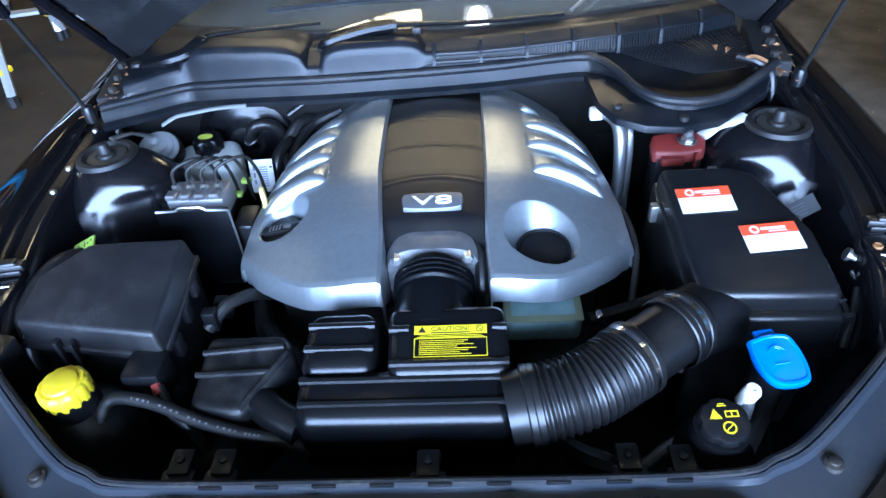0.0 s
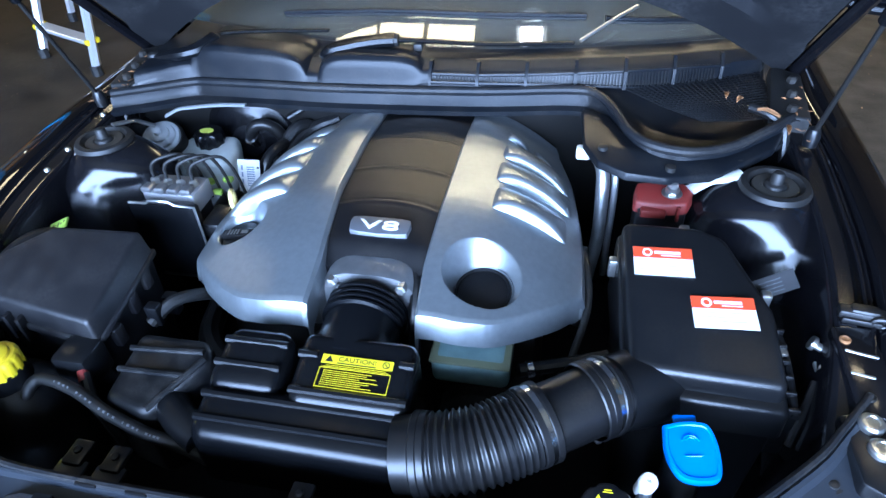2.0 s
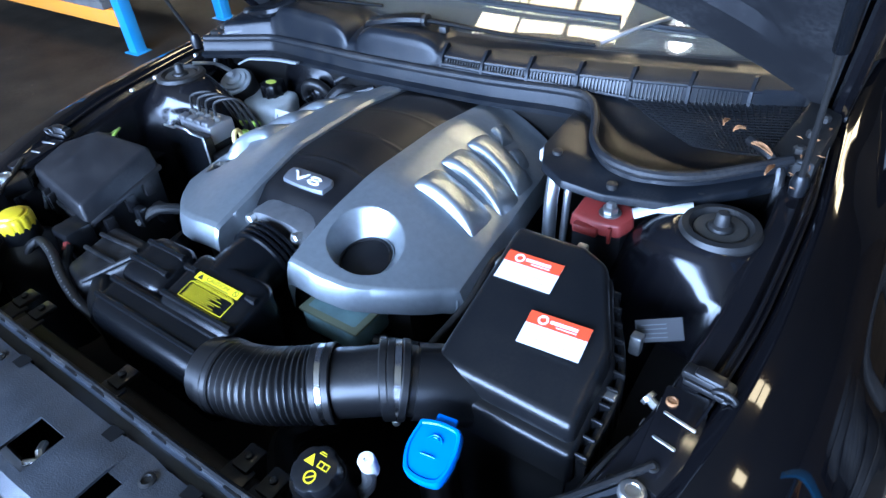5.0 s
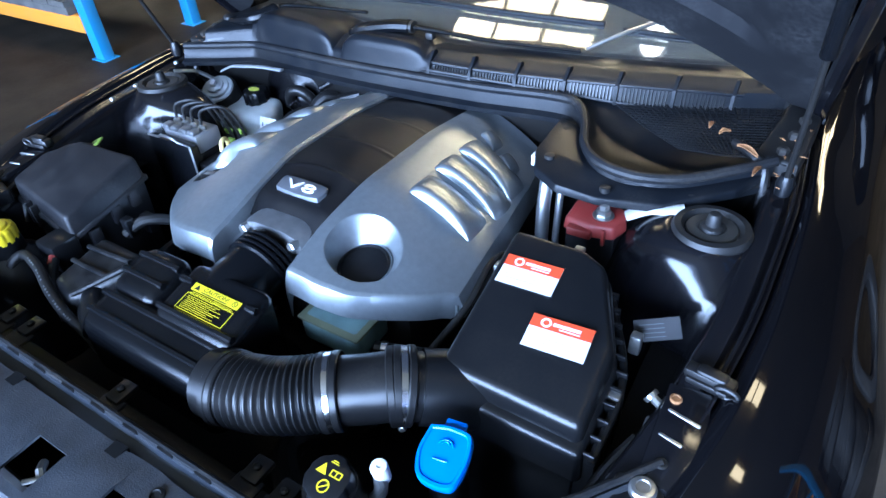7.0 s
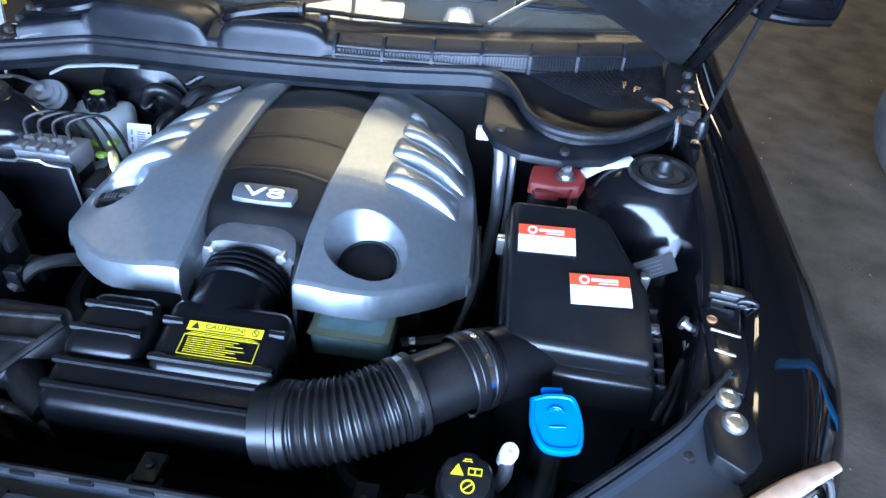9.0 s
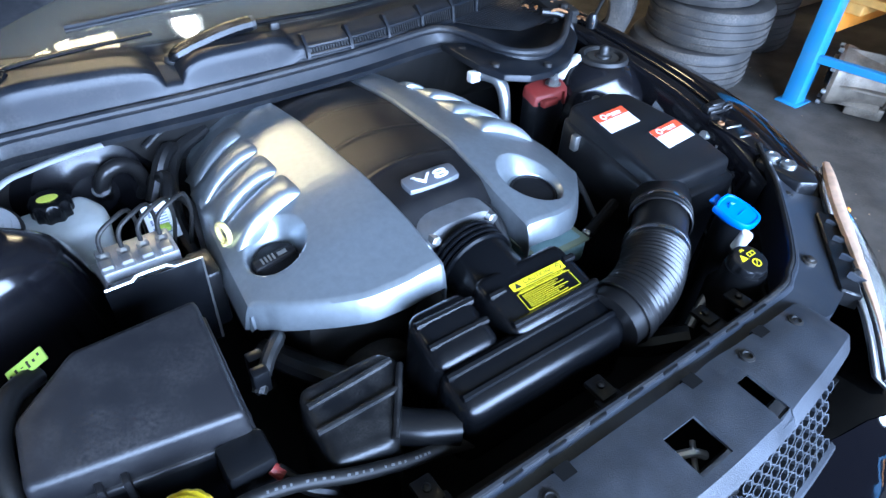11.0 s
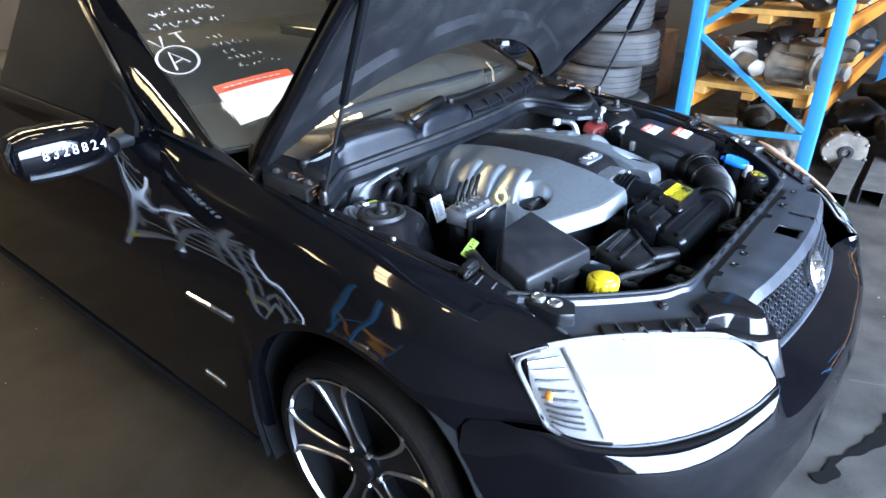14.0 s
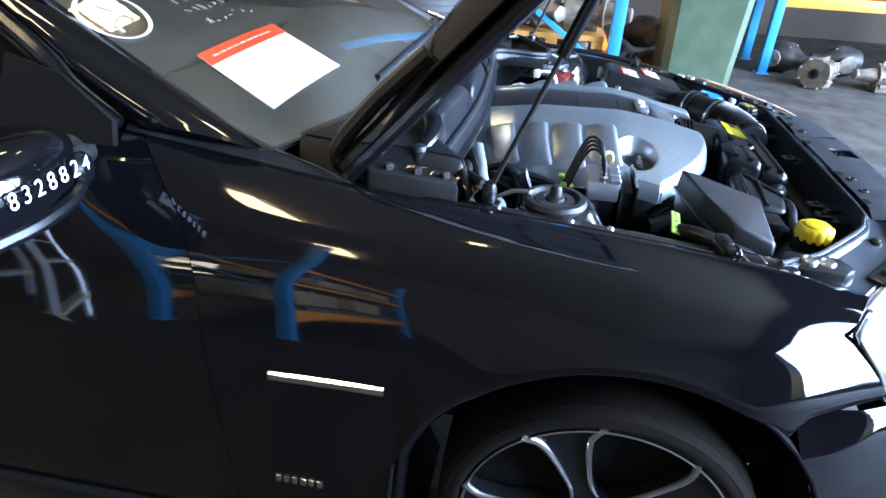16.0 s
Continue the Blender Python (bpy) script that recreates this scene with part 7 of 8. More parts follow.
def windscreen_marks():
    # price card taped inside the glass
    c = [(-0.618, 0.700), (-0.385, 0.648), (-0.402, 0.492), (-0.648, 0.540)]

    def quad(u, v, lift):
        a = V(*c[0], 0).lerp(V(*c[1], 0), u)
        b = V(*c[3], 0).lerp(V(*c[2], 0), u)
        p = a.lerp(b, v)
        return on_glass(p.x, p.y, lift)
    k = thing("windscreen_card", "white card with a red header taped to the windscreen", "card", at=(-0.5, 0.6, 0.99))
    card = part("card", sheet(lambda u, v: quad(u, v, 0.007), 8, 6), M_PAPER, k, "white card", 80, solid=0.0008)
    part("card_header", sheet(lambda u, v: quad(u, v * 0.20, 0.0088), 8, 2), M_LABELRED, card, "orange-red card header", 80, solid=0.0006)
    bm = bmesh.new()
    for i in range(9):
        u0 = 0.10 + i * 0.085
        sweep(bm, [quad(u0, 0.11, 0.0098), quad(u0 + 0.06, 0.11, 0.0098)], 0.004, 5, True, 0.3)
    part("header_bars", bm, M_PAPER, card, "plain pale header bars")
    w = thing("windscreen_writing", "white paint-marker writing on the windscreen glass", "writing", at=(-0.55, 0.85, 1.1))
    bm = bmesh.new()
    ring = [(-0.628 + 0.058 * math.cos(a), 0.850 + 0.062 * math.sin(a)) for a in np.linspace(0, 2 * math.pi, 28)]
    glass_stroke(bm, ring, 0.0045)
    glass_stroke(bm, [(-0.655, 0.815), (-0.632, 0.890), (-0.605, 0.822)], 0.004)
    glass_stroke(bm, [(-0.645, 0.842), (-0.612, 0.845)], 0.004)
    part("circled_letter", bm, M_MARKER, w, "circled letter A")
    bm = bmesh.new()
    glass_stroke(bm, [(-0.650, 0.965), (-0.632, 0.915), (-0.612, 0.962)], 0.004)
    glass_stroke(bm, [(-0.585, 0.958), (-0.545, 0.950)], 0.004)
    glass_stroke(bm, [(-0.565, 0.954), (-0.568, 0.905)], 0.004)
    part("letters_v_t", bm, M_MARKER, w, "letters V and T")
    random.seed(9)
    for x0, x1, y0, y1 in ((-0.50, -0.44, 0.885, 0.870), (-0.505, -0.39, 0.845, 0.815), (-0.50, -0.45, 0.805, 0.795), (-0.505, -0.39, 0.775, 0.745), (-0.50, -0.36, 0.735, 0.700)):
        n = max(2, int((x1 - x0) / 0.019))
        bm = bmesh.new()
        for i in range(n):
            x, y = x0 + (x1 - x0) * i / n, y0 + (y1 - y0) * i / n
            glass_stroke(bm, [(x + random.uniform(0, 0.012), y + random.uniform(-0.010, 0.011)) for k in range(random.choice((2, 3, 4)))], 0.0020)
        part("writing_line", bm, M_MARKER, w, "unreadable marker strokes")
    for x0, x1, y0, y1 in ((-0.62, -0.37, 1.005, 0.945), (-0.58, -0.38, 1.060, 1.01)):
        bm = bmesh.new()
        for i in range(11):
            x, y = x0 + (x1 - x0) * i / 11, y0 + (y1 - y0) * i / 11
            glass_stroke(bm, [(x + random.uniform(0, 0.017), y + random.uniform(-0.016, 0.016)) for k in range(random.choice((2, 3, 4)))], 0.0028)
        part("writing_line", bm, M_MARKER, w, "unreadable marker strokes")
    # number written on the mirror shell
    for k, digit in enumerate("8328824"):
        m = frame_on(V(-1.028 + 0.0235 * (k - 3), 0.7015, 0.955), (0, -1, 0.05), (0, 0, 1)) @ Matrix.Rotation(0.05 * math.sin(5 * k), 4, "Z") @ Matrix.Diagonal((0.90, 0.95 + 0.08 * math.sin(3 * k), 1, 1))
        words("digit", digit, 0.036, m, M_MARKER, MIRRORS[-1], "white marker digit", 0.0003)
    tube("scuttle_rod", [on_glass(0.30, 0.345, 0.02), on_glass(0.36, 0.40, 0.03), on_glass(0.415, 0.462, 0.02)], 0.004, M_ZINC, CAR, "thin pale wiper link", 6)


def side_trim():
    for s in (-1, 1):
        bm = bmesh.new()
        pts = [fender_point(s, y, 0.73) for y in (0.25, 0.32, 0.39, 0.46)]
        rings = []
        for i, p in enumerate(pts):
            h = 0.011
            z = 0.583 - 0.002 * i
            rings.append([V(p.x + s * 0.001, p.y, z - h), V(p.x + s * 0.009, p.y, z - h * 0.6), V(p.x + s * 0.010, p.y, z + h * 0.6), V(p.x + s * 0.001, p.y, z + h)])
        loft(bm, rings)
        part("fender_repeater", bm, M_CHROME, CAR, "chrome side repeater strip", 30)
        bm = bmesh.new()
        for i in range(6):
            y = 0.475 - i * 0.017
            x = 0.925
            block(bm, (s * x - 0.004, y - 0.0115, 0.292), (s * x + 0.004, y, 0.310), 0.002)
        part("model_badge", bm, M_CHROME, CAR, "plain chrome model badge bars")
        bm = bmesh.new()
        loft(bm, [[V(s * 0.935, 0.238, 0.40), V(s * 0.82, 0.238, 0.40)], [V(s * 0.935, 0.248, 0.28), V(s * 0.82, 0.248, 0.28)], [V(s * 0.93, 0.223, 0.13), V(s * 0.82, 0.223, 0.13)]], False, False)
        part("mud_flap", bm, M_FELT, CAR, "black rubber mud flap", solid=0.006)
        bm = bmesh.new()
        sweep(bm, [V(s * 0.902, 0.30, 0.118), V(s * 0.904, 1.2, 0.116), V(s * 0.902, 2.30, 0.116)], 0.012, 8)
        part("sill", bm, M_FELT, CAR, "dull black door sill")
    # green-tagged loom running along the near inner wing
    l = thing("wiring_loom", "black corrugated wiring loom with a lime green tag", "wiring", at=(-0.60, -0.25, 0.7))
    tube("conduit", [(-0.60, -0.235, 0.79), (-0.632, -0.27, 0.800), (-0.652, -0.32, 0.79), (-0.655, -0.38, 0.765), (-0.645, -0.42, 0.70)], 0.015, M_HOSE, l, "black corrugated conduit", 12, 8)
    m = frame_on(V(-0.604, -0.232, 0.806), (-0.5, -0.5, 1), (0, 1, 0))
    bm = bmesh.new()
    block(bm, (-0.026, -0.010, -0.002), (0.026, 0.010, 0.003), 0.002, 2, m)
    tg = part("tag", bm, M_GREEN, l, "lime green tag")
    bm = bmesh.new()
    for k in range(6):
        block(bm, (-0.022 + 0.008 * k, -0.006 + 0.003 * (k % 3), 0.003), (-0.019 + 0.008 * k, 0.001 + 0.003 * (k % 2), 0.0036), 0, 2, m)
    part("tag_bars", bm, M_RUBBER, tg, "dark print bars")
    e = thing("earth_strap", "bright bolted earth strap lug on the inner wing", "wiring", at=(0.67, -0.33, 0.7))
    tube("cable", [(0.625, -0.42, 0.70), (0.640, -0.39, 0.735), (0.660, -0.35, 0.756)], 0.006, M_HOSE, e, "black earth cable", 8)
    boxed("lug", (0.662, -0.352, 0.756), (0.690, -0.316, 0.764), M_ZINC, e, "bright crimped lug", 0.003)
    bm = bmesh.new()
    turn(bm, [(0.011, 0), (0.011, 0.008), (0.006, 0.009)], 6, Matrix.Translation((0.674, -0.334, 0.764)))
    sweep(bm, [V(0.662, -0.300, 0.780), V(0.695, -0.312, 0.768)], 0.006, 10)
    turn(bm, [(0.0105, -0.003), (0.0105, 0.003)], 14, frame_on(V(0.660, -0.299, 0.781), (0.033, -0.012, -0.012), (0, 0, 1)))
    part("lug_bolt", bm, M_ZINC, e, "bright lug bolt")
    p = thing("identification_plate", "small silver identification plate riveted to the strut tower", "plate", at=(0.62, -0.175, 0.76))
    m = frame_on(V(0.632, -0.185, 0.785), (0.0, -0.75, 0.66), (0.15, 0.5, 0.8)) @ Matrix.Rotation(radians(34), 4, "Z")
    boxed("plate", (-0.032, -0.016, -0.001), (0.032, 0.016, 0.001), mat("dull_silver_plate", (0.040, 0.041, 0.043), 0.6, spec=0.15), p, "dull grey plate", 0.0008, 1, m)
    bm = bmesh.new()
    for k in range(4):
        block(bm, (-0.024, -0.011 + 0.006 * k, 0.001), (0.010, -0.0095 + 0.006 * k, 0.0014), 0, 2, m)
    part("stamped_bars", bm, M_PANEL, p, "stamped bars")


wiper([(-0.241, 0.268, 0.930), (-0.228, 0.262, 0.946), (-0.16, 0.268, 0.962), (-0.10, 0.274, 0.969), (-0.034, 0.280, 0.968), (0.10, 0.303, 0.956), (0.289, 0.343, 0.948)], [on_glass(0.35, 0.412), on_glass(0.45, 0.432), on_glass(0.545, 0.460)])
wiper([(-0.660, 0.258, 0.915), (-0.60, 0.247, 0.928), (-0.548, 0.252, 0.939), (-0.520, 0.285, 0.951), (-0.499, 0.313, 0.957), (-0.40, 0.320, 0.962), (-0.253, 0.336, 0.962)], [on_glass(-0.385, 0.412), on_glass(-0.14, 0.392), on_glass(0.10, 0.388), on_glass(0.31, 0.412)])
windscreen_marks()
side_trim()


# ---- workshop contents ----
def post(r, x, y, h, face):
    bm = bmesh.new()
    block(bm, (x - 0.045, y - 0.04, 0), (x + 0.045, y + 0.04, h), 0.006)
    p = part("post", bm, M_RACKBLUE, r, "blue steel upright")
    boxed("foot_plate", (x - 0.07, y - 0.06, 0), (x + 0.07, y + 0.06, 0.008), M_RACKBLUE, p, "", 0.002)


def bar(r, name, a, b, w, material, label=""):
    bm = bmesh.new()
    a, b = V(*a), V(*b)
    m = frame_on(a, b - a, (1, 0, 0.01))
    L = (b - a).length
    block(bm, (-w, -w, 0), (w, w, L), 0.003, 1, m)
    return part(name, bm, material, r, label)


def gearbox(x, y, z, rz, scale=1.0, material=None, flip=1):
    g = thing("gearbox", "grubby used cast alloy gearbox stored as spare", "gearbox", "spare gearboxes and axles", at=(x, y, z))
    m = Matrix.Translation((x, y, z)) @ Matrix.Rotation(rz, 4, "Z") @ Matrix.Scale(scale, 4) @ Matrix.Translation((0, 0, 0.16)) @ Matrix.Rotation(flip * math.pi / 2, 4, "X")
    material = material or M_STEEL
    bm = bmesh.new()
    prof = [(0.155, -0.22), (0.165, -0.20), (0.160, -0.17), (0.135, -0.10), (0.115, -0.02), (0.11, 0.06), (0.12, 0.065), (0.12, 0.09), (0.09, 0.10), (0.07, 0.18), (0.055, 0.26), (0.06, 0.27), (0.06, 0.29), (0.035, 0.30)]
    rings = []
    for r, t in prof:
        rings.append([m @ V(r * math.cos(a) * (1 + 0.06 * math.cos(3 * a)), r * math.sin(a) * (0.92 + 0.05 * math.cos(5 * a)), t) for a in np.linspace(0, 2 * math.pi, 26, endpoint=False)])
    loft(bm, rings)
    part("casing", bm, material, g, "ribbed cast casing", 30)
    for k in range(8):
        a = k * math.pi / 4
        bm = bmesh.new()
        block(bm, (0.10, -0.006, -0.19), (0.150, 0.006, 0.05), 0.003, 1, m @ Matrix.Rotation(a, 4, "Z"))
        part("casting_rib", bm, material, g)
        bm = bmesh.new()
        turn(bm, [(0.012, -0.215), (0.012, -0.235), (0.008, -0.238)], 6, m @ Matrix.Rotation(a + 0.3, 4, "Z") @ Matrix.Translation((0.150, 0, 0)))
        part("flange_bolt", bm, M_ZINC, g)
    boxed("sump", (-0.09, -0.158, -0.10), (0.09, -0.09, 0.08), material, g, "pressed sump pan", 0.012, 2, m)
    bm = bmesh.new()
    turn(bm, [(0.05, -0.22), (0.052, -0.24), (0.03, -0.242), (0.03, -0.21)], 20, m)
    part("shaft_seal", bm, M_YLABEL if material is M_STEEL and scale > 0.95 else M_DARK, g, "shaft seal ring")
    return g


def axle_lump(x, y, z, rz, scale=1.0):
    g = thing("differential", "greasy dark differential with stub arms", "differential", "spare gearboxes and axles", at=(x, y, z))
    m = Matrix.Translation((x, y, z + 0.13 * scale)) @ Matrix.Rotation(rz, 4, "Z") @ Matrix.Scale(scale, 4)
    bm = bmesh.new()
    rings = [[m @ V(r * math.cos(a), t, r * 0.9 * math.sin(a)) for a in np.linspace(0, 2 * math.pi, 22, endpoint=False)] for r, t in ((0.04, -0.16), (0.10, -0.15), (0.14, -0.06), (0.14, 0.05), (0.09, 0.12), (0.05, 0.18), (0.055, 0.24), (0.03, 0.25))]
    loft(bm, rings)
    part("housing", bm, M_GREASY, g, "dark greasy housing", 40)
    for s in (-1, 1):
        bm = bmesh.new()
        turn(bm, [(0.05, 0.05), (0.045, 0.14), (0.06, 0.16), (0.07, 0.162), (0.07, 0.18), (0.03, 0.185)], 18, m @ Matrix.Rotation(s * math.pi / 2, 4, "Y"))
        part("stub_flange", bm, M_STEEL, g, "grubby steel flange")
    for k in range(6):
        bm = bmesh.new()
        turn(bm, [(0.011, 0.05), (0.011, 0.075), (0.007, 0.078)], 6, m @ Matrix.Translation((0.11 * math.cos(k), 0.0, 0.11 * math.sin(k))) @ Matrix.Rotation(-math.pi / 2, 4, "X"))
        part("cover_bolt", bm, M_STEEL, g)


def pallet_shelf(name, x0, x1, y0, y1, z, material, label, group):
    p = thing(name, label, "pallet", group, at=((x0 + x1) / 2, (y0 + y1) / 2, z))
    n = 6
    for i in range(n):
        xa = x0 + (x1 - x0) * i / n
        boxed("deck_board", (xa + 0.006, y0, z + 0.05), (xa + (x1 - x0) / n - 0.008, y1, z + 0.085), material, p, "", 0.002, 1)
    for y in (y0, (y0 + y1) / 2 - 0.04, y1 - 0.08):
        boxed("bearer", (x0, y, z + 0.0), (x1, y + 0.08, z + 0.05), material, p, "", 0.004, 1)
    return p


def rack_east():
    r = thing("pallet_rack", "blue steel pallet rack loaded with used gearboxes", "rack", at=(3.6, 0.03, 0))
    for x in (2.75, 6.55):
        post(r, x, 0.42, 3.0, -1)
        post(r, x + 0.04, -0.38, 3.0, -1)
        for a, b in (((0.42, 0.24), (-0.34, 0.29)), ((0.42, 0.865), (-0.34, 0.33)), ((0.42, 0.875), (-0.34, 1.45)), ((0.42, 2.05), (-0.34, 1.50))):
            bar(r, "brace", (x, a[0], a[1]), (x, b[0], b[1]), 0.018, M_RACKBLUE, "blue diagonal brace")
    for z in (0.45, 0.93, 1.75):
        for y in (0.42, -0.34):
            boxed("beam", (2.79, y - 0.025, z - 0.10), (6.51, y + 0.025, z), M_RACKORANGE, r, "orange steel beam", 0.006)
    for z in (0.45, 0.93, 1.75):
        pallet_shelf("pallet", 2.83, 3.78, -0.31, 0.40, z, M_TIMBER, "fresh yellow timber pallet on the rack", "pallets on the rack")
        pallet_shelf("pallet", 3.95, 5.05, -0.31, 0.40, z, M_TIMBER, "fresh yellow timber pallet on the rack", "pallets on the rack")
    random.seed(3)
    for z in (0.535, 1.015):
        for x in (2.92, 3.38, 4.2, 4.7):
            for y in (0.18, -0.22):
                if random.random() < 0.62:
                    gearbox(x + random.uniform(-0.05, 0.05), y, z, random.uniform(0, 6.28), random.uniform(0.8, 0.95), None, random.choice((-1, 1)))
                else:
                    axle_lump(x, y, z, random.uniform(0, 6.28), random.uniform(0.9, 1.1))
    for x, y in ((2.95, 0.15), (3.3, -0.15), (3.75, 0.15), (4.3, -0.1), (3.0, -0.2)):
        (gearbox if random.random() < 0.5 else axle_lump)(x, y, 0.0, random.uniform(0, 6.28), 0.95)
    gearbox(3.34, -0.50, 0.0, 1.9, 0.85, M_STEEL, 1)
    axle_lump(3.95, -0.85, 0.0, 2.0, 1.1)
    axle_lump(4.1, -0.5, 0.0, 1.0, 1.2)
    axle_lump(3.9, -0.7, 0.29, 0.3, 1.0)


def tyre(x, y, z, r=0.32, w=0.215, upright=None):
    t = thing("spare_tyre", "worn grey used tyre in a stack", "tyre", "stack of used tyres", at=(x, y, z))
    m = Matrix.Translation((x, y, z + w / 2)) if upright is None else Matrix.Translation((x, y, z + r)) @ Matrix.Rotation(upright, 4, "Z") @ Matrix.Rotation(math.pi / 2 - 0.12, 4, "Y")
    h = w / 2
    prof = [(r * 0.62, -h * 0.72), (r * 0.68, -h * 0.95), (r * 0.82, -h), (r * 0.95, -h * 0.9), (r * 0.99, -h * 0.72)]
    groove = []
    for g in (-0.5, -0.17, 0.17, 0.5):
        groove += [(r, h * (g - 0.07)), (r - 0.008, h * (g - 0.05)), (r - 0.008, h * (g + 0.05)), (r, h * (g + 0.07))]
    prof = prof + groove + [(a, -b) for a, b in prof[::-1]]
    n = len(prof)
    for name, cut in (("sidewall", prof[:6]), ("tread", prof[5:n - 5]), ("sidewall", prof[n - 6:])):
        bm = bmesh.new()
        turn(bm, cut, 48, m, False)
        part(name, bm, M_OLDTYRE, t, "worn grey rubber", 40)


def wheelie_bin():
    b = thing("wheelie_bin", "dull green plastic wheelie bin with a white label", "bin", at=(3.45, -1.04, 0))
    bm = bmesh.new()
    def rect(w, d, z, dx=0.0):
        return [V(3.45 + dx + w * a, -1.04 + d * c, z) for a, c in ((-1, -0.8), (-0.8, -1), (0.8, -1), (1, -0.8), (1, 0.8), (0.8, 1), (-0.8, 1), (-1, 0.8))]
    loft(bm, [rect(0.24, 0.235, 0.03), rect(0.25, 0.245, 0.08), rect(0.31, 0.28, 0.90), rect(0.33, 0.30, 0.93), rect(0.33, 0.30, 0.97)])
    part("bin_body", bm, M_BIN, b, "dull green tapered body", 30)
    bm = bmesh.new()
    loft(bm, [rect(0.35, 0.31, 0.972), rect(0.355, 0.315, 0.99), rect(0.32, 0.29, 1.02), rect(0.2, 0.2, 1.045)])
    part("bin_lid", bm, M_BIN, b, "green domed lid", 30)
    m = frame_on(V(3.45 - 0.295, -1.04, 0.80), (-1, 0, -0.07), (0, 0, 1))
    bm = bmesh.new()
    block(bm, (-0.09, -0.065, 0), (0.09, 0.065, 0.002), 0.0, 1, m)
    l = part("paper_label", bm, M_PAPER, b, "white paper label")
    bm = bmesh.new()
    for k in range(4):
        block(bm, (-0.06, -0.04 + 0.02 * k, 0.002), (0.05 - 0.02 * (k % 2), -0.032 + 0.02 * k, 0.003), 0, 1, m)
    part("label_bars", bm, mat("label_print_blue", (0.2, 0.25, 0.4), 0.5), l, "blue-grey print bars")


def loose_east():
    for x, y in ((2.79, -0.63), (2.95, -0.79)):
        p = thing("steel_channel", "grubby hollow steel channel lying on the concrete", "steel section", "steel channels on the floor", at=(x, y, 0))
        m = Matrix.Translation((x, y, 0.0)) @ Matrix.Rotation(radians(1.5), 4, "Z")
        for nm, lo, hi in (("top_plate", (-0.36, -0.062, 0.092), (0.36, 0.062, 0.100)), ("base_plate", (-0.36, -0.062, 0.0), (0.36, 0.062, 0.008)),
                           ("side_plate", (-0.36, -0.062, 0.008), (0.36, -0.054, 0.092)), ("side_plate", (-0.36, 0.054, 0.008), (0.36, 0.062, 0.092))):
            boxed(nm, lo, hi, M_OLDTIMBER if nm == "top_plate" else M_GREASY, p, "", 0.002, 1, m)
    for i in range(5):
        tyre(2.55 + 0.03 * math.sin(2.3 * i), 0.95 + 0.025 * math.cos(3.1 * i), i * 0.215, 0.32 - 0.012 * (i % 3))
    for i in range(5):
        tyre(3.25, 1.15, i * 0.215)
    tyre(2.12, 1.45, 0.0, 0.32, 0.215, 0.5)
    c = thing("cardboard_box", "battered brown cardboard box by the wall", "box", at=(4.3, 1.5, 0))
    boxed("carton", (4.0, 1.2, 0.0), (4.7, 1.9, 0.6), M_CARD, c, "brown carton", 0.01)


def rack_corner():
    r = thing("pallet_rack", "low orange-beamed rack with used driveline parts", "rack", at=(5.0, -3.0, 0))
    for y in (-1.95, -4.25):
        for x in (4.72, 5.36):
            post(r, x, y, 1.6, 1)
    for x in (4.70, 5.38):
        for z in (0.70,):
            boxed("beam", (x - 0.025, -4.21, z - 0.10), (x + 0.025, -1.99, z), M_RACKORANGE, r, "orange steel beam", 0.006)
    pallet_shelf("pallet", 4.66, 5.42, -3.05, -2.05, 0.70, M_OLDTIMBER, "grey timber pallet on the rack", "pallets on the rack")
    pallet_shelf("pallet", 4.66, 5.42, -4.15, -3.15, 0.70, M_OLDTIMBER, "grey timber pallet on the rack", "pallets on the rack")
    random.seed(9)
    for y in (-2.25, -2.75, -3.4, -3.9):
        gearbox(4.95, y, 0.785, random.uniform(0, 6.28), 0.9, None, 1)
        axle_lump(4.85, y + 0.1, 0.0, random.uniform(0, 6.28), 1.1)
        (gearbox if y > -3 else axle_lump)(4.35, y - 0.1, 0.0, random.uniform(0, 6.28), 0.85)


def rack_west():
    r = thing("pallet_rack", "blue steel pallet rack with orange beams", "rack", at=(-4.4, 1.65, 0))
    for x in (-3.32, -5.9):
        post(r, x, 1.32, 3.0, 1)
        post(r, x, 2.05, 3.0, 1)
        for a, b in (((1.32, 0.70), (2.05, 0.72)), ((1.32, 0.72), (2.05, 1.5)), ((1.32, 2.3), (2.05, 1.55))):
            bar(r, "brace", (x, a[0], a[1]), (x, b[0], b[1]), 0.018, M_RACKBLUE, "blue brace")
    for z in (0.28, 1.15, 2.0):
        for y in (1.30, 2.07):
            boxed("beam", (-5.86, y - 0.025, z - 0.11), (-3.36, y + 0.025, z), M_RACKORANGE, r, "orange steel beam", 0.006)
    for x in (-3.98, -5.2):
        for z in (0.28, 1.15):
            pallet_shelf("pallet", x - 0.55, x + 0.55, 1.25, 2.12, z, M_OLDTIMBER, "grey timber pallet on the rack", "pallets on the rack")
    for x, z in ((-3.9, 0.365), (-4.9, 0.365), (-4.2, 1.235), (-5.3, 1.235)):
        c = thing("cardboard_box", "dusty brown cardboard box on a pallet", "box", at=(x, 1.7, z))
        boxed("carton", (x - 0.35, 1.35, z), (x + 0.3, 2.0, z + 0.45), M_CARD, c, "brown carton", 0.01)


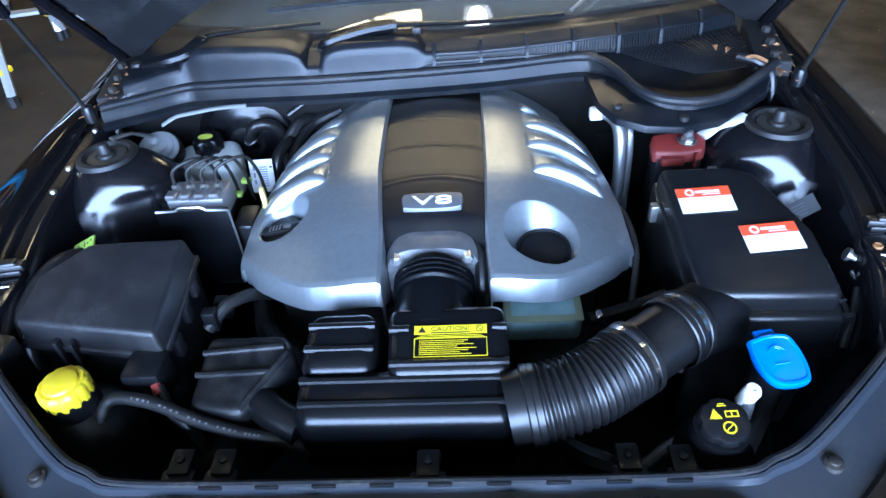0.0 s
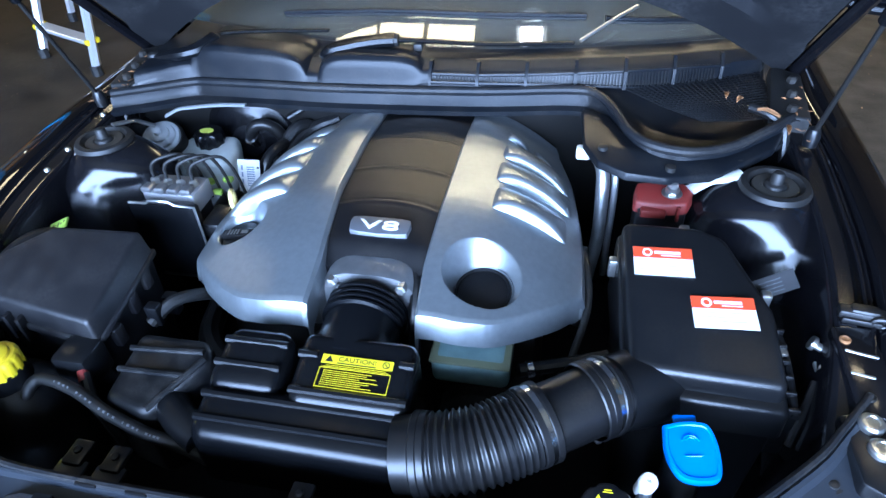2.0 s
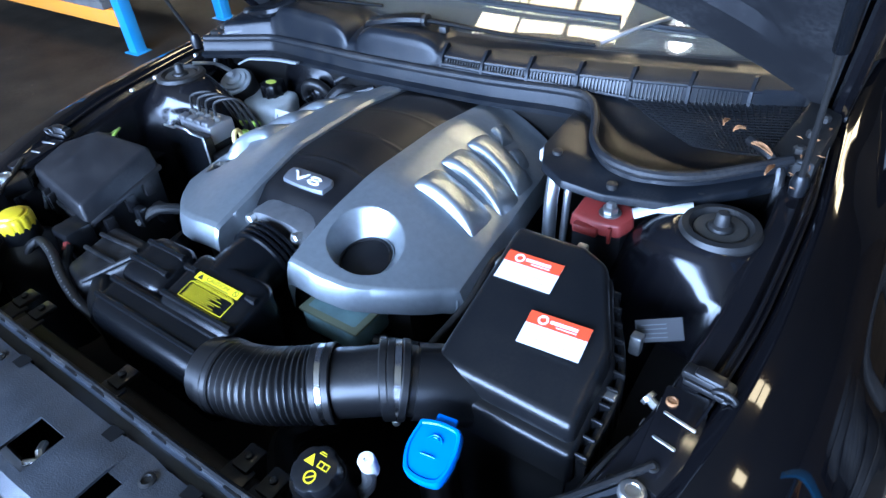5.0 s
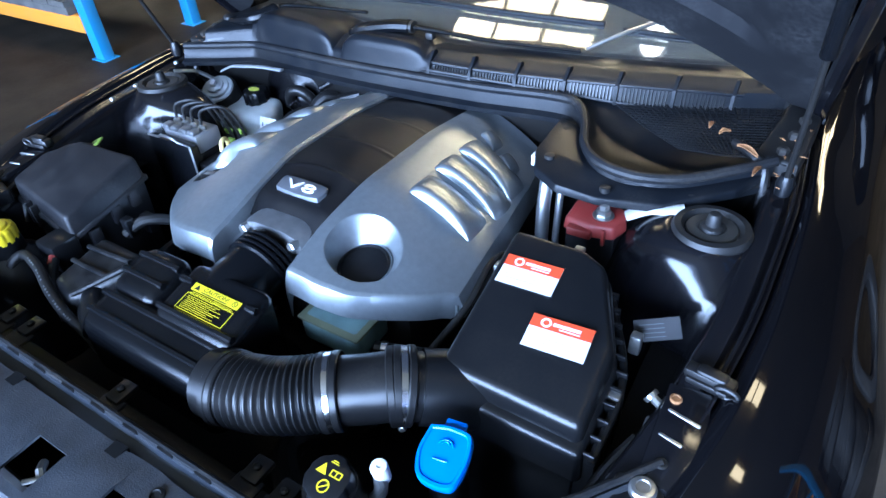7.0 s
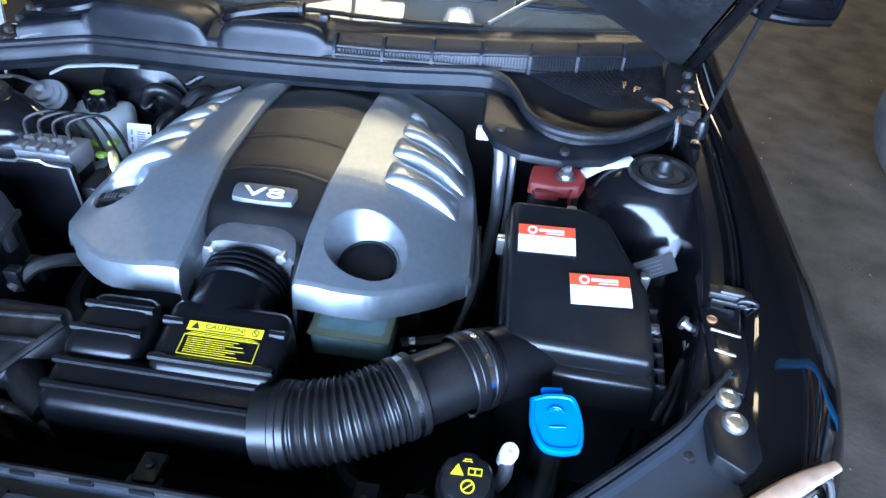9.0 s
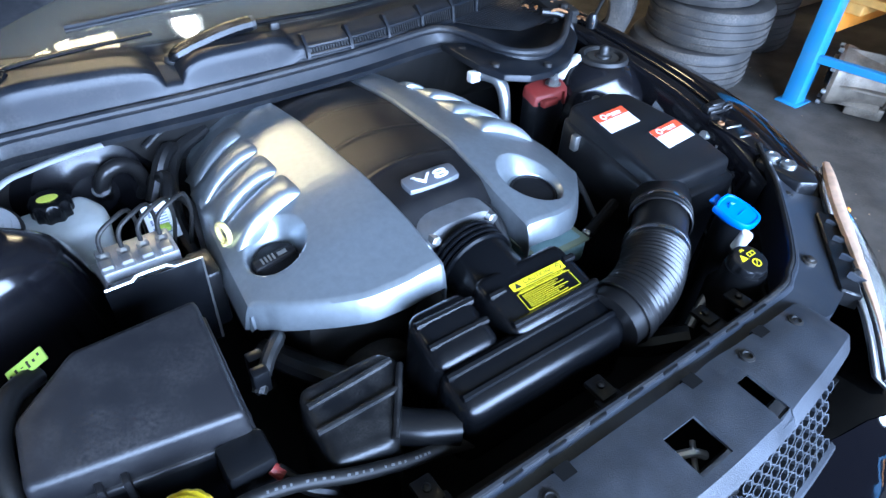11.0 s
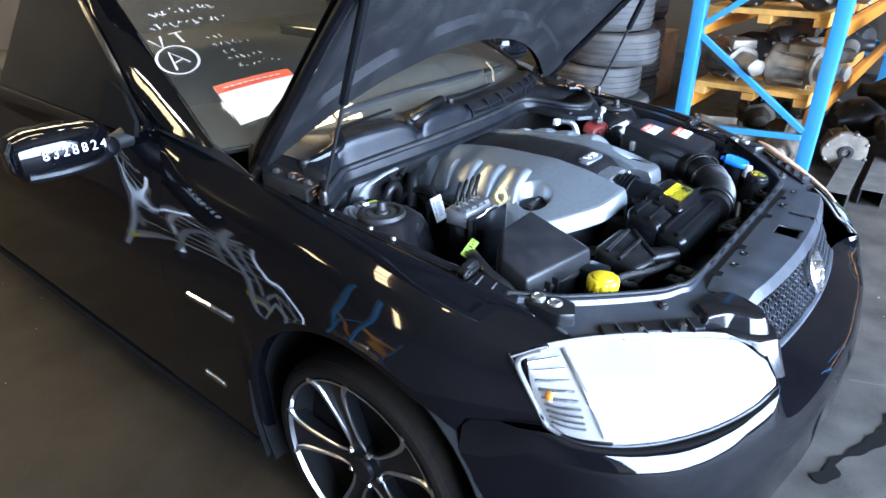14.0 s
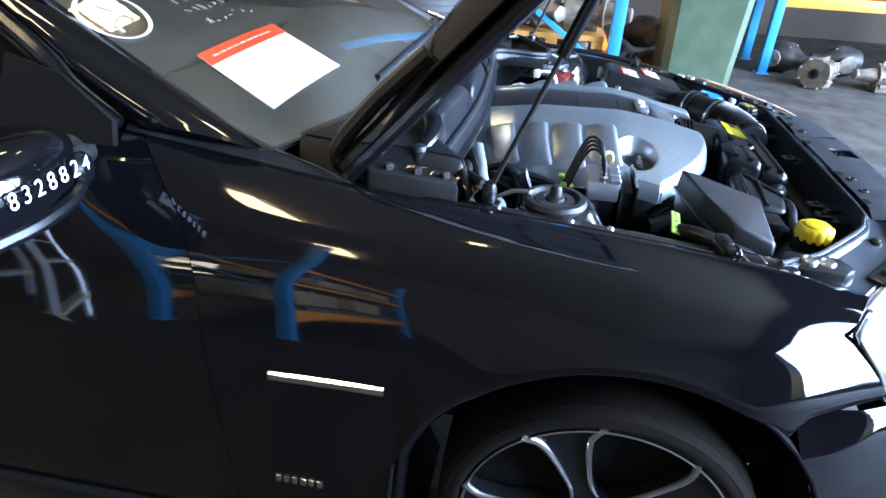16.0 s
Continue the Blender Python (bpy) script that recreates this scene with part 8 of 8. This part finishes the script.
def ladder(x, y, rz):
    l = thing("step_ladder", "white aluminium step ladder with yellow joints", "ladder", "step ladders", at=(x, y, 0))
    m = Matrix.Translation((x, y, 0)) @ Matrix.Rotation(rz, 4, "Z")
    for s in (-1, 1):
        for d in (-1, 1):
            bm = bmesh.new()
            a, b = m @ V(s * 0.28, d * 0.42, 0.02), m @ V(s * 0.20, d * 0.05, 1.55)
            sweep(bm, [a, b], 0.026, 6)
            part("rail", bm, M_LADDER, l, "pale aluminium rail")
            bm = bmesh.new()
            sweep(bm, [a - V(0, 0, 0.02), a + V(0, 0, 0.04)], 0.032, 8)
            part("foot", bm, M_RUBBER, l, "black rubber foot")
    for k in range(5):
        t = 0.12 + 0.18 * k
        for d in (-1, 1):
            if d > 0 and k % 2:
                continue
            w = 0.28 - 0.08 * t
            yy = d * (0.42 - 0.37 * t)
            bm = bmesh.new()
            block(bm, (-w, yy - 0.04, 1.55 * t - 0.012), (w, yy + 0.04, 1.55 * t + 0.012), 0.004, 1, m)
            part("step", bm, M_LADDER, l, "aluminium step")
            for s in (-1, 1) if k == 0 else ():
                bm = bmesh.new()
                block(bm, (s * w - 0.016, yy - 0.042, 1.55 * t - 0.016), (s * w + 0.016, yy + 0.042, 1.55 * t + 0.016), 0.006, 1, m)
                part("joint", bm, M_YELLOW, l, "yellow plastic joint")


# added brown sheet: paints the warmer, weaker light of the west side
def floor_light_tint():
    rng = random.Random(77)
    bm = bmesh.new()
    # ragged outline: under the car, across behind it, round the west side and back in front
    rim = [(-0.72, -0.9), (-0.66, 0.0), (-0.5, 1.2), (-0.4, 2.6), (0.1, 3.6), (0.9, 4.6), (0.6, 6.2), (-0.6, 7.6), (-2.6, 8.3), (-4.6, 8.0), (-6.2, 7.2),
           (-6.7, 5.0), (-6.5, 2.6), (-6.6, 0.6), (-5.8, -0.9), (-4.6, -1.6), (-3.4, -1.4), (-2.5, -2.2), (-1.6, -1.9), (-1.0, -1.5), (-0.72, -0.9)]
    edge = [(p.x + rng.uniform(-0.05, 0.05), p.y + rng.uniform(-0.05, 0.05)) for p in catmull([(x, y, 0) for x, y in rim], 7)[:-1]]
    bm.faces.new([bm.verts.new((x, y, 0.003)) for x, y in edge])
    tagged(part("floor_light_tint", bm, M_WARMFLOOR, None, smooth=0), "dark brown sheet standing for warmer, dimmer light on the concrete", "floor", kind="structure")


floor_light_tint()


def floor_marks():
    s = thing("oil_stain", "dark wet oil trail on the concrete", "stain", kind="structure", at=(0.45, -1.12, 0))
    bm = bmesh.new()
    random.seed(12)
    pts = catmull([(0.10, -1.000, 0), (0.16, -1.035, 0), (0.22, -1.03, 0), (0.30, -1.075, 0), (0.40, -1.12, 0), (0.48, -1.135, 0), (0.56, -1.140, 0), (0.63, -1.18, 0), (0.70, -1.23, 0), (0.80, -1.27, 0), (0.95, -1.33, 0), (1.1, -1.36, 0)], 6)
    L, R = [], []
    for i, p in enumerate(pts):
        d = pts[min(i + 1, len(pts) - 1)] - pts[max(0, i - 1)]
        n = V(-d.y, d.x, 0).normalized()
        w = 0.015 + 0.007 * math.sin(i * 0.33) + 0.004 * math.sin(i * 1.1)
        L.append(V(p.x, p.y, 0.004) + n * w)
        R.append(V(p.x, p.y, 0.004) - n * w)
    loft(bm, [L, R], False, False)
    part("trail", bm, M_STAIN, s, "dark oil trail", 0, solid=0.001)
    bm = bmesh.new()
    sweep(bm, [V(0.70, -1.00, 0.0005), V(0.80, -1.25, 0.0005), V(0.95, -1.7, 0.0005)], 0.004, 4, True, 0.3)
    part("scratch", bm, M_OLDTIMBER, s, "pale scratch line")
    random.seed(5)
    bm = bmesh.new()
    for k in range(700):
        x, y = random.uniform(-3.5, 3.5), random.uniform(-2.2, 3)
        r = random.uniform(0.0015, 0.005)
        turn(bm, [(r, 0.0), (r * 0.6, r * 0.7)], 5, Matrix.Translation((x, y, 0)))
    g = part("floor_grit", bm, M_CARD, None, "")
    tagged(g, "scattered grit and crumbs on the concrete", "grit", kind="stuff")


def roof_lights():
    # panels of translucent roof sheet: x, y of a corner, width, depth
    panels = [(x, 1.68, 0.64, 0.38) for x in (-2.48, -1.76, -1.04)] + [(x, 1.45, 0.46, 0.30) for x in (1.20, 1.75)]
    panels += [(-5.9, 2.0, 0.55, 0.22), (-4.9, 4.7, 0.70, 0.22), (-1.25, 0.12, 0.30, 0.20), (2.50, 0.20, 0.30, 0.20)]
    # unseen back row, added for warm light and the engine cover's warm reflection
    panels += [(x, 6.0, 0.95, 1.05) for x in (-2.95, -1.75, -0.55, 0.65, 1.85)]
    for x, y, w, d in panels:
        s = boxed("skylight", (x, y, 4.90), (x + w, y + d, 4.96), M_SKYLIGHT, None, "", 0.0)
        tagged(s, "yellowed translucent roof light panel, back row added for warm light", "skylight", "roof light panels", kind="structure")
    for x, y in ((0.33, 1.74),):
        h = thing("high_bay_lamp", "round hanging high-bay workshop lamp, switched on", "lamp", at=(x, y, 4.5))
        bm = bmesh.new()
        turn(bm, [(0.06, 0.30), (0.08, 0.25), (0.20, 0.03), (0.22, 0.0), (0.21, 0.0), (0.08, 0.22)], 28, Matrix.Translation((x, y, 4.45)) @ Matrix.Scale(0.85, 4), False)
        part("reflector", bm, M_LADDER, h, "spun metal reflector", solid=0.003)
        bm = bmesh.new()
        turn(bm, [(0.16, 0.06), (0.165, 0.05), (0.1, 0.03)], 24, Matrix.Translation((x, y, 4.45)) @ Matrix.Scale(0.85, 4))
        part("lamp_disc", bm, M_LAMP, h, "glowing lamp disc")
        bm = bmesh.new()
        sweep(bm, [V(x, y, 4.63), V(x, y, 5.0)], 0.01, 6)
        part("hanger", bm, M_DARK, h, "dark hanger rod")
    for i, (y, z) in enumerate(((2.4, 1.3), (3.5, 1.2))):
        w = boxed("window_%d" % (i + 1), (-7.0, y, z), (-6.96, y + 0.55, z + 1.3), M_WINDOW, None, "", 0.0)
        tagged(w, "bright wall window", "window", kind="structure")


rack_east()
loose_east()
wheelie_bin()
rack_corner()
rack_west()
ladder(-2.51, 2.50, -0.39)
ladder(-3.0, 3.3, 0.25)
floor_marks()
roof_lights()
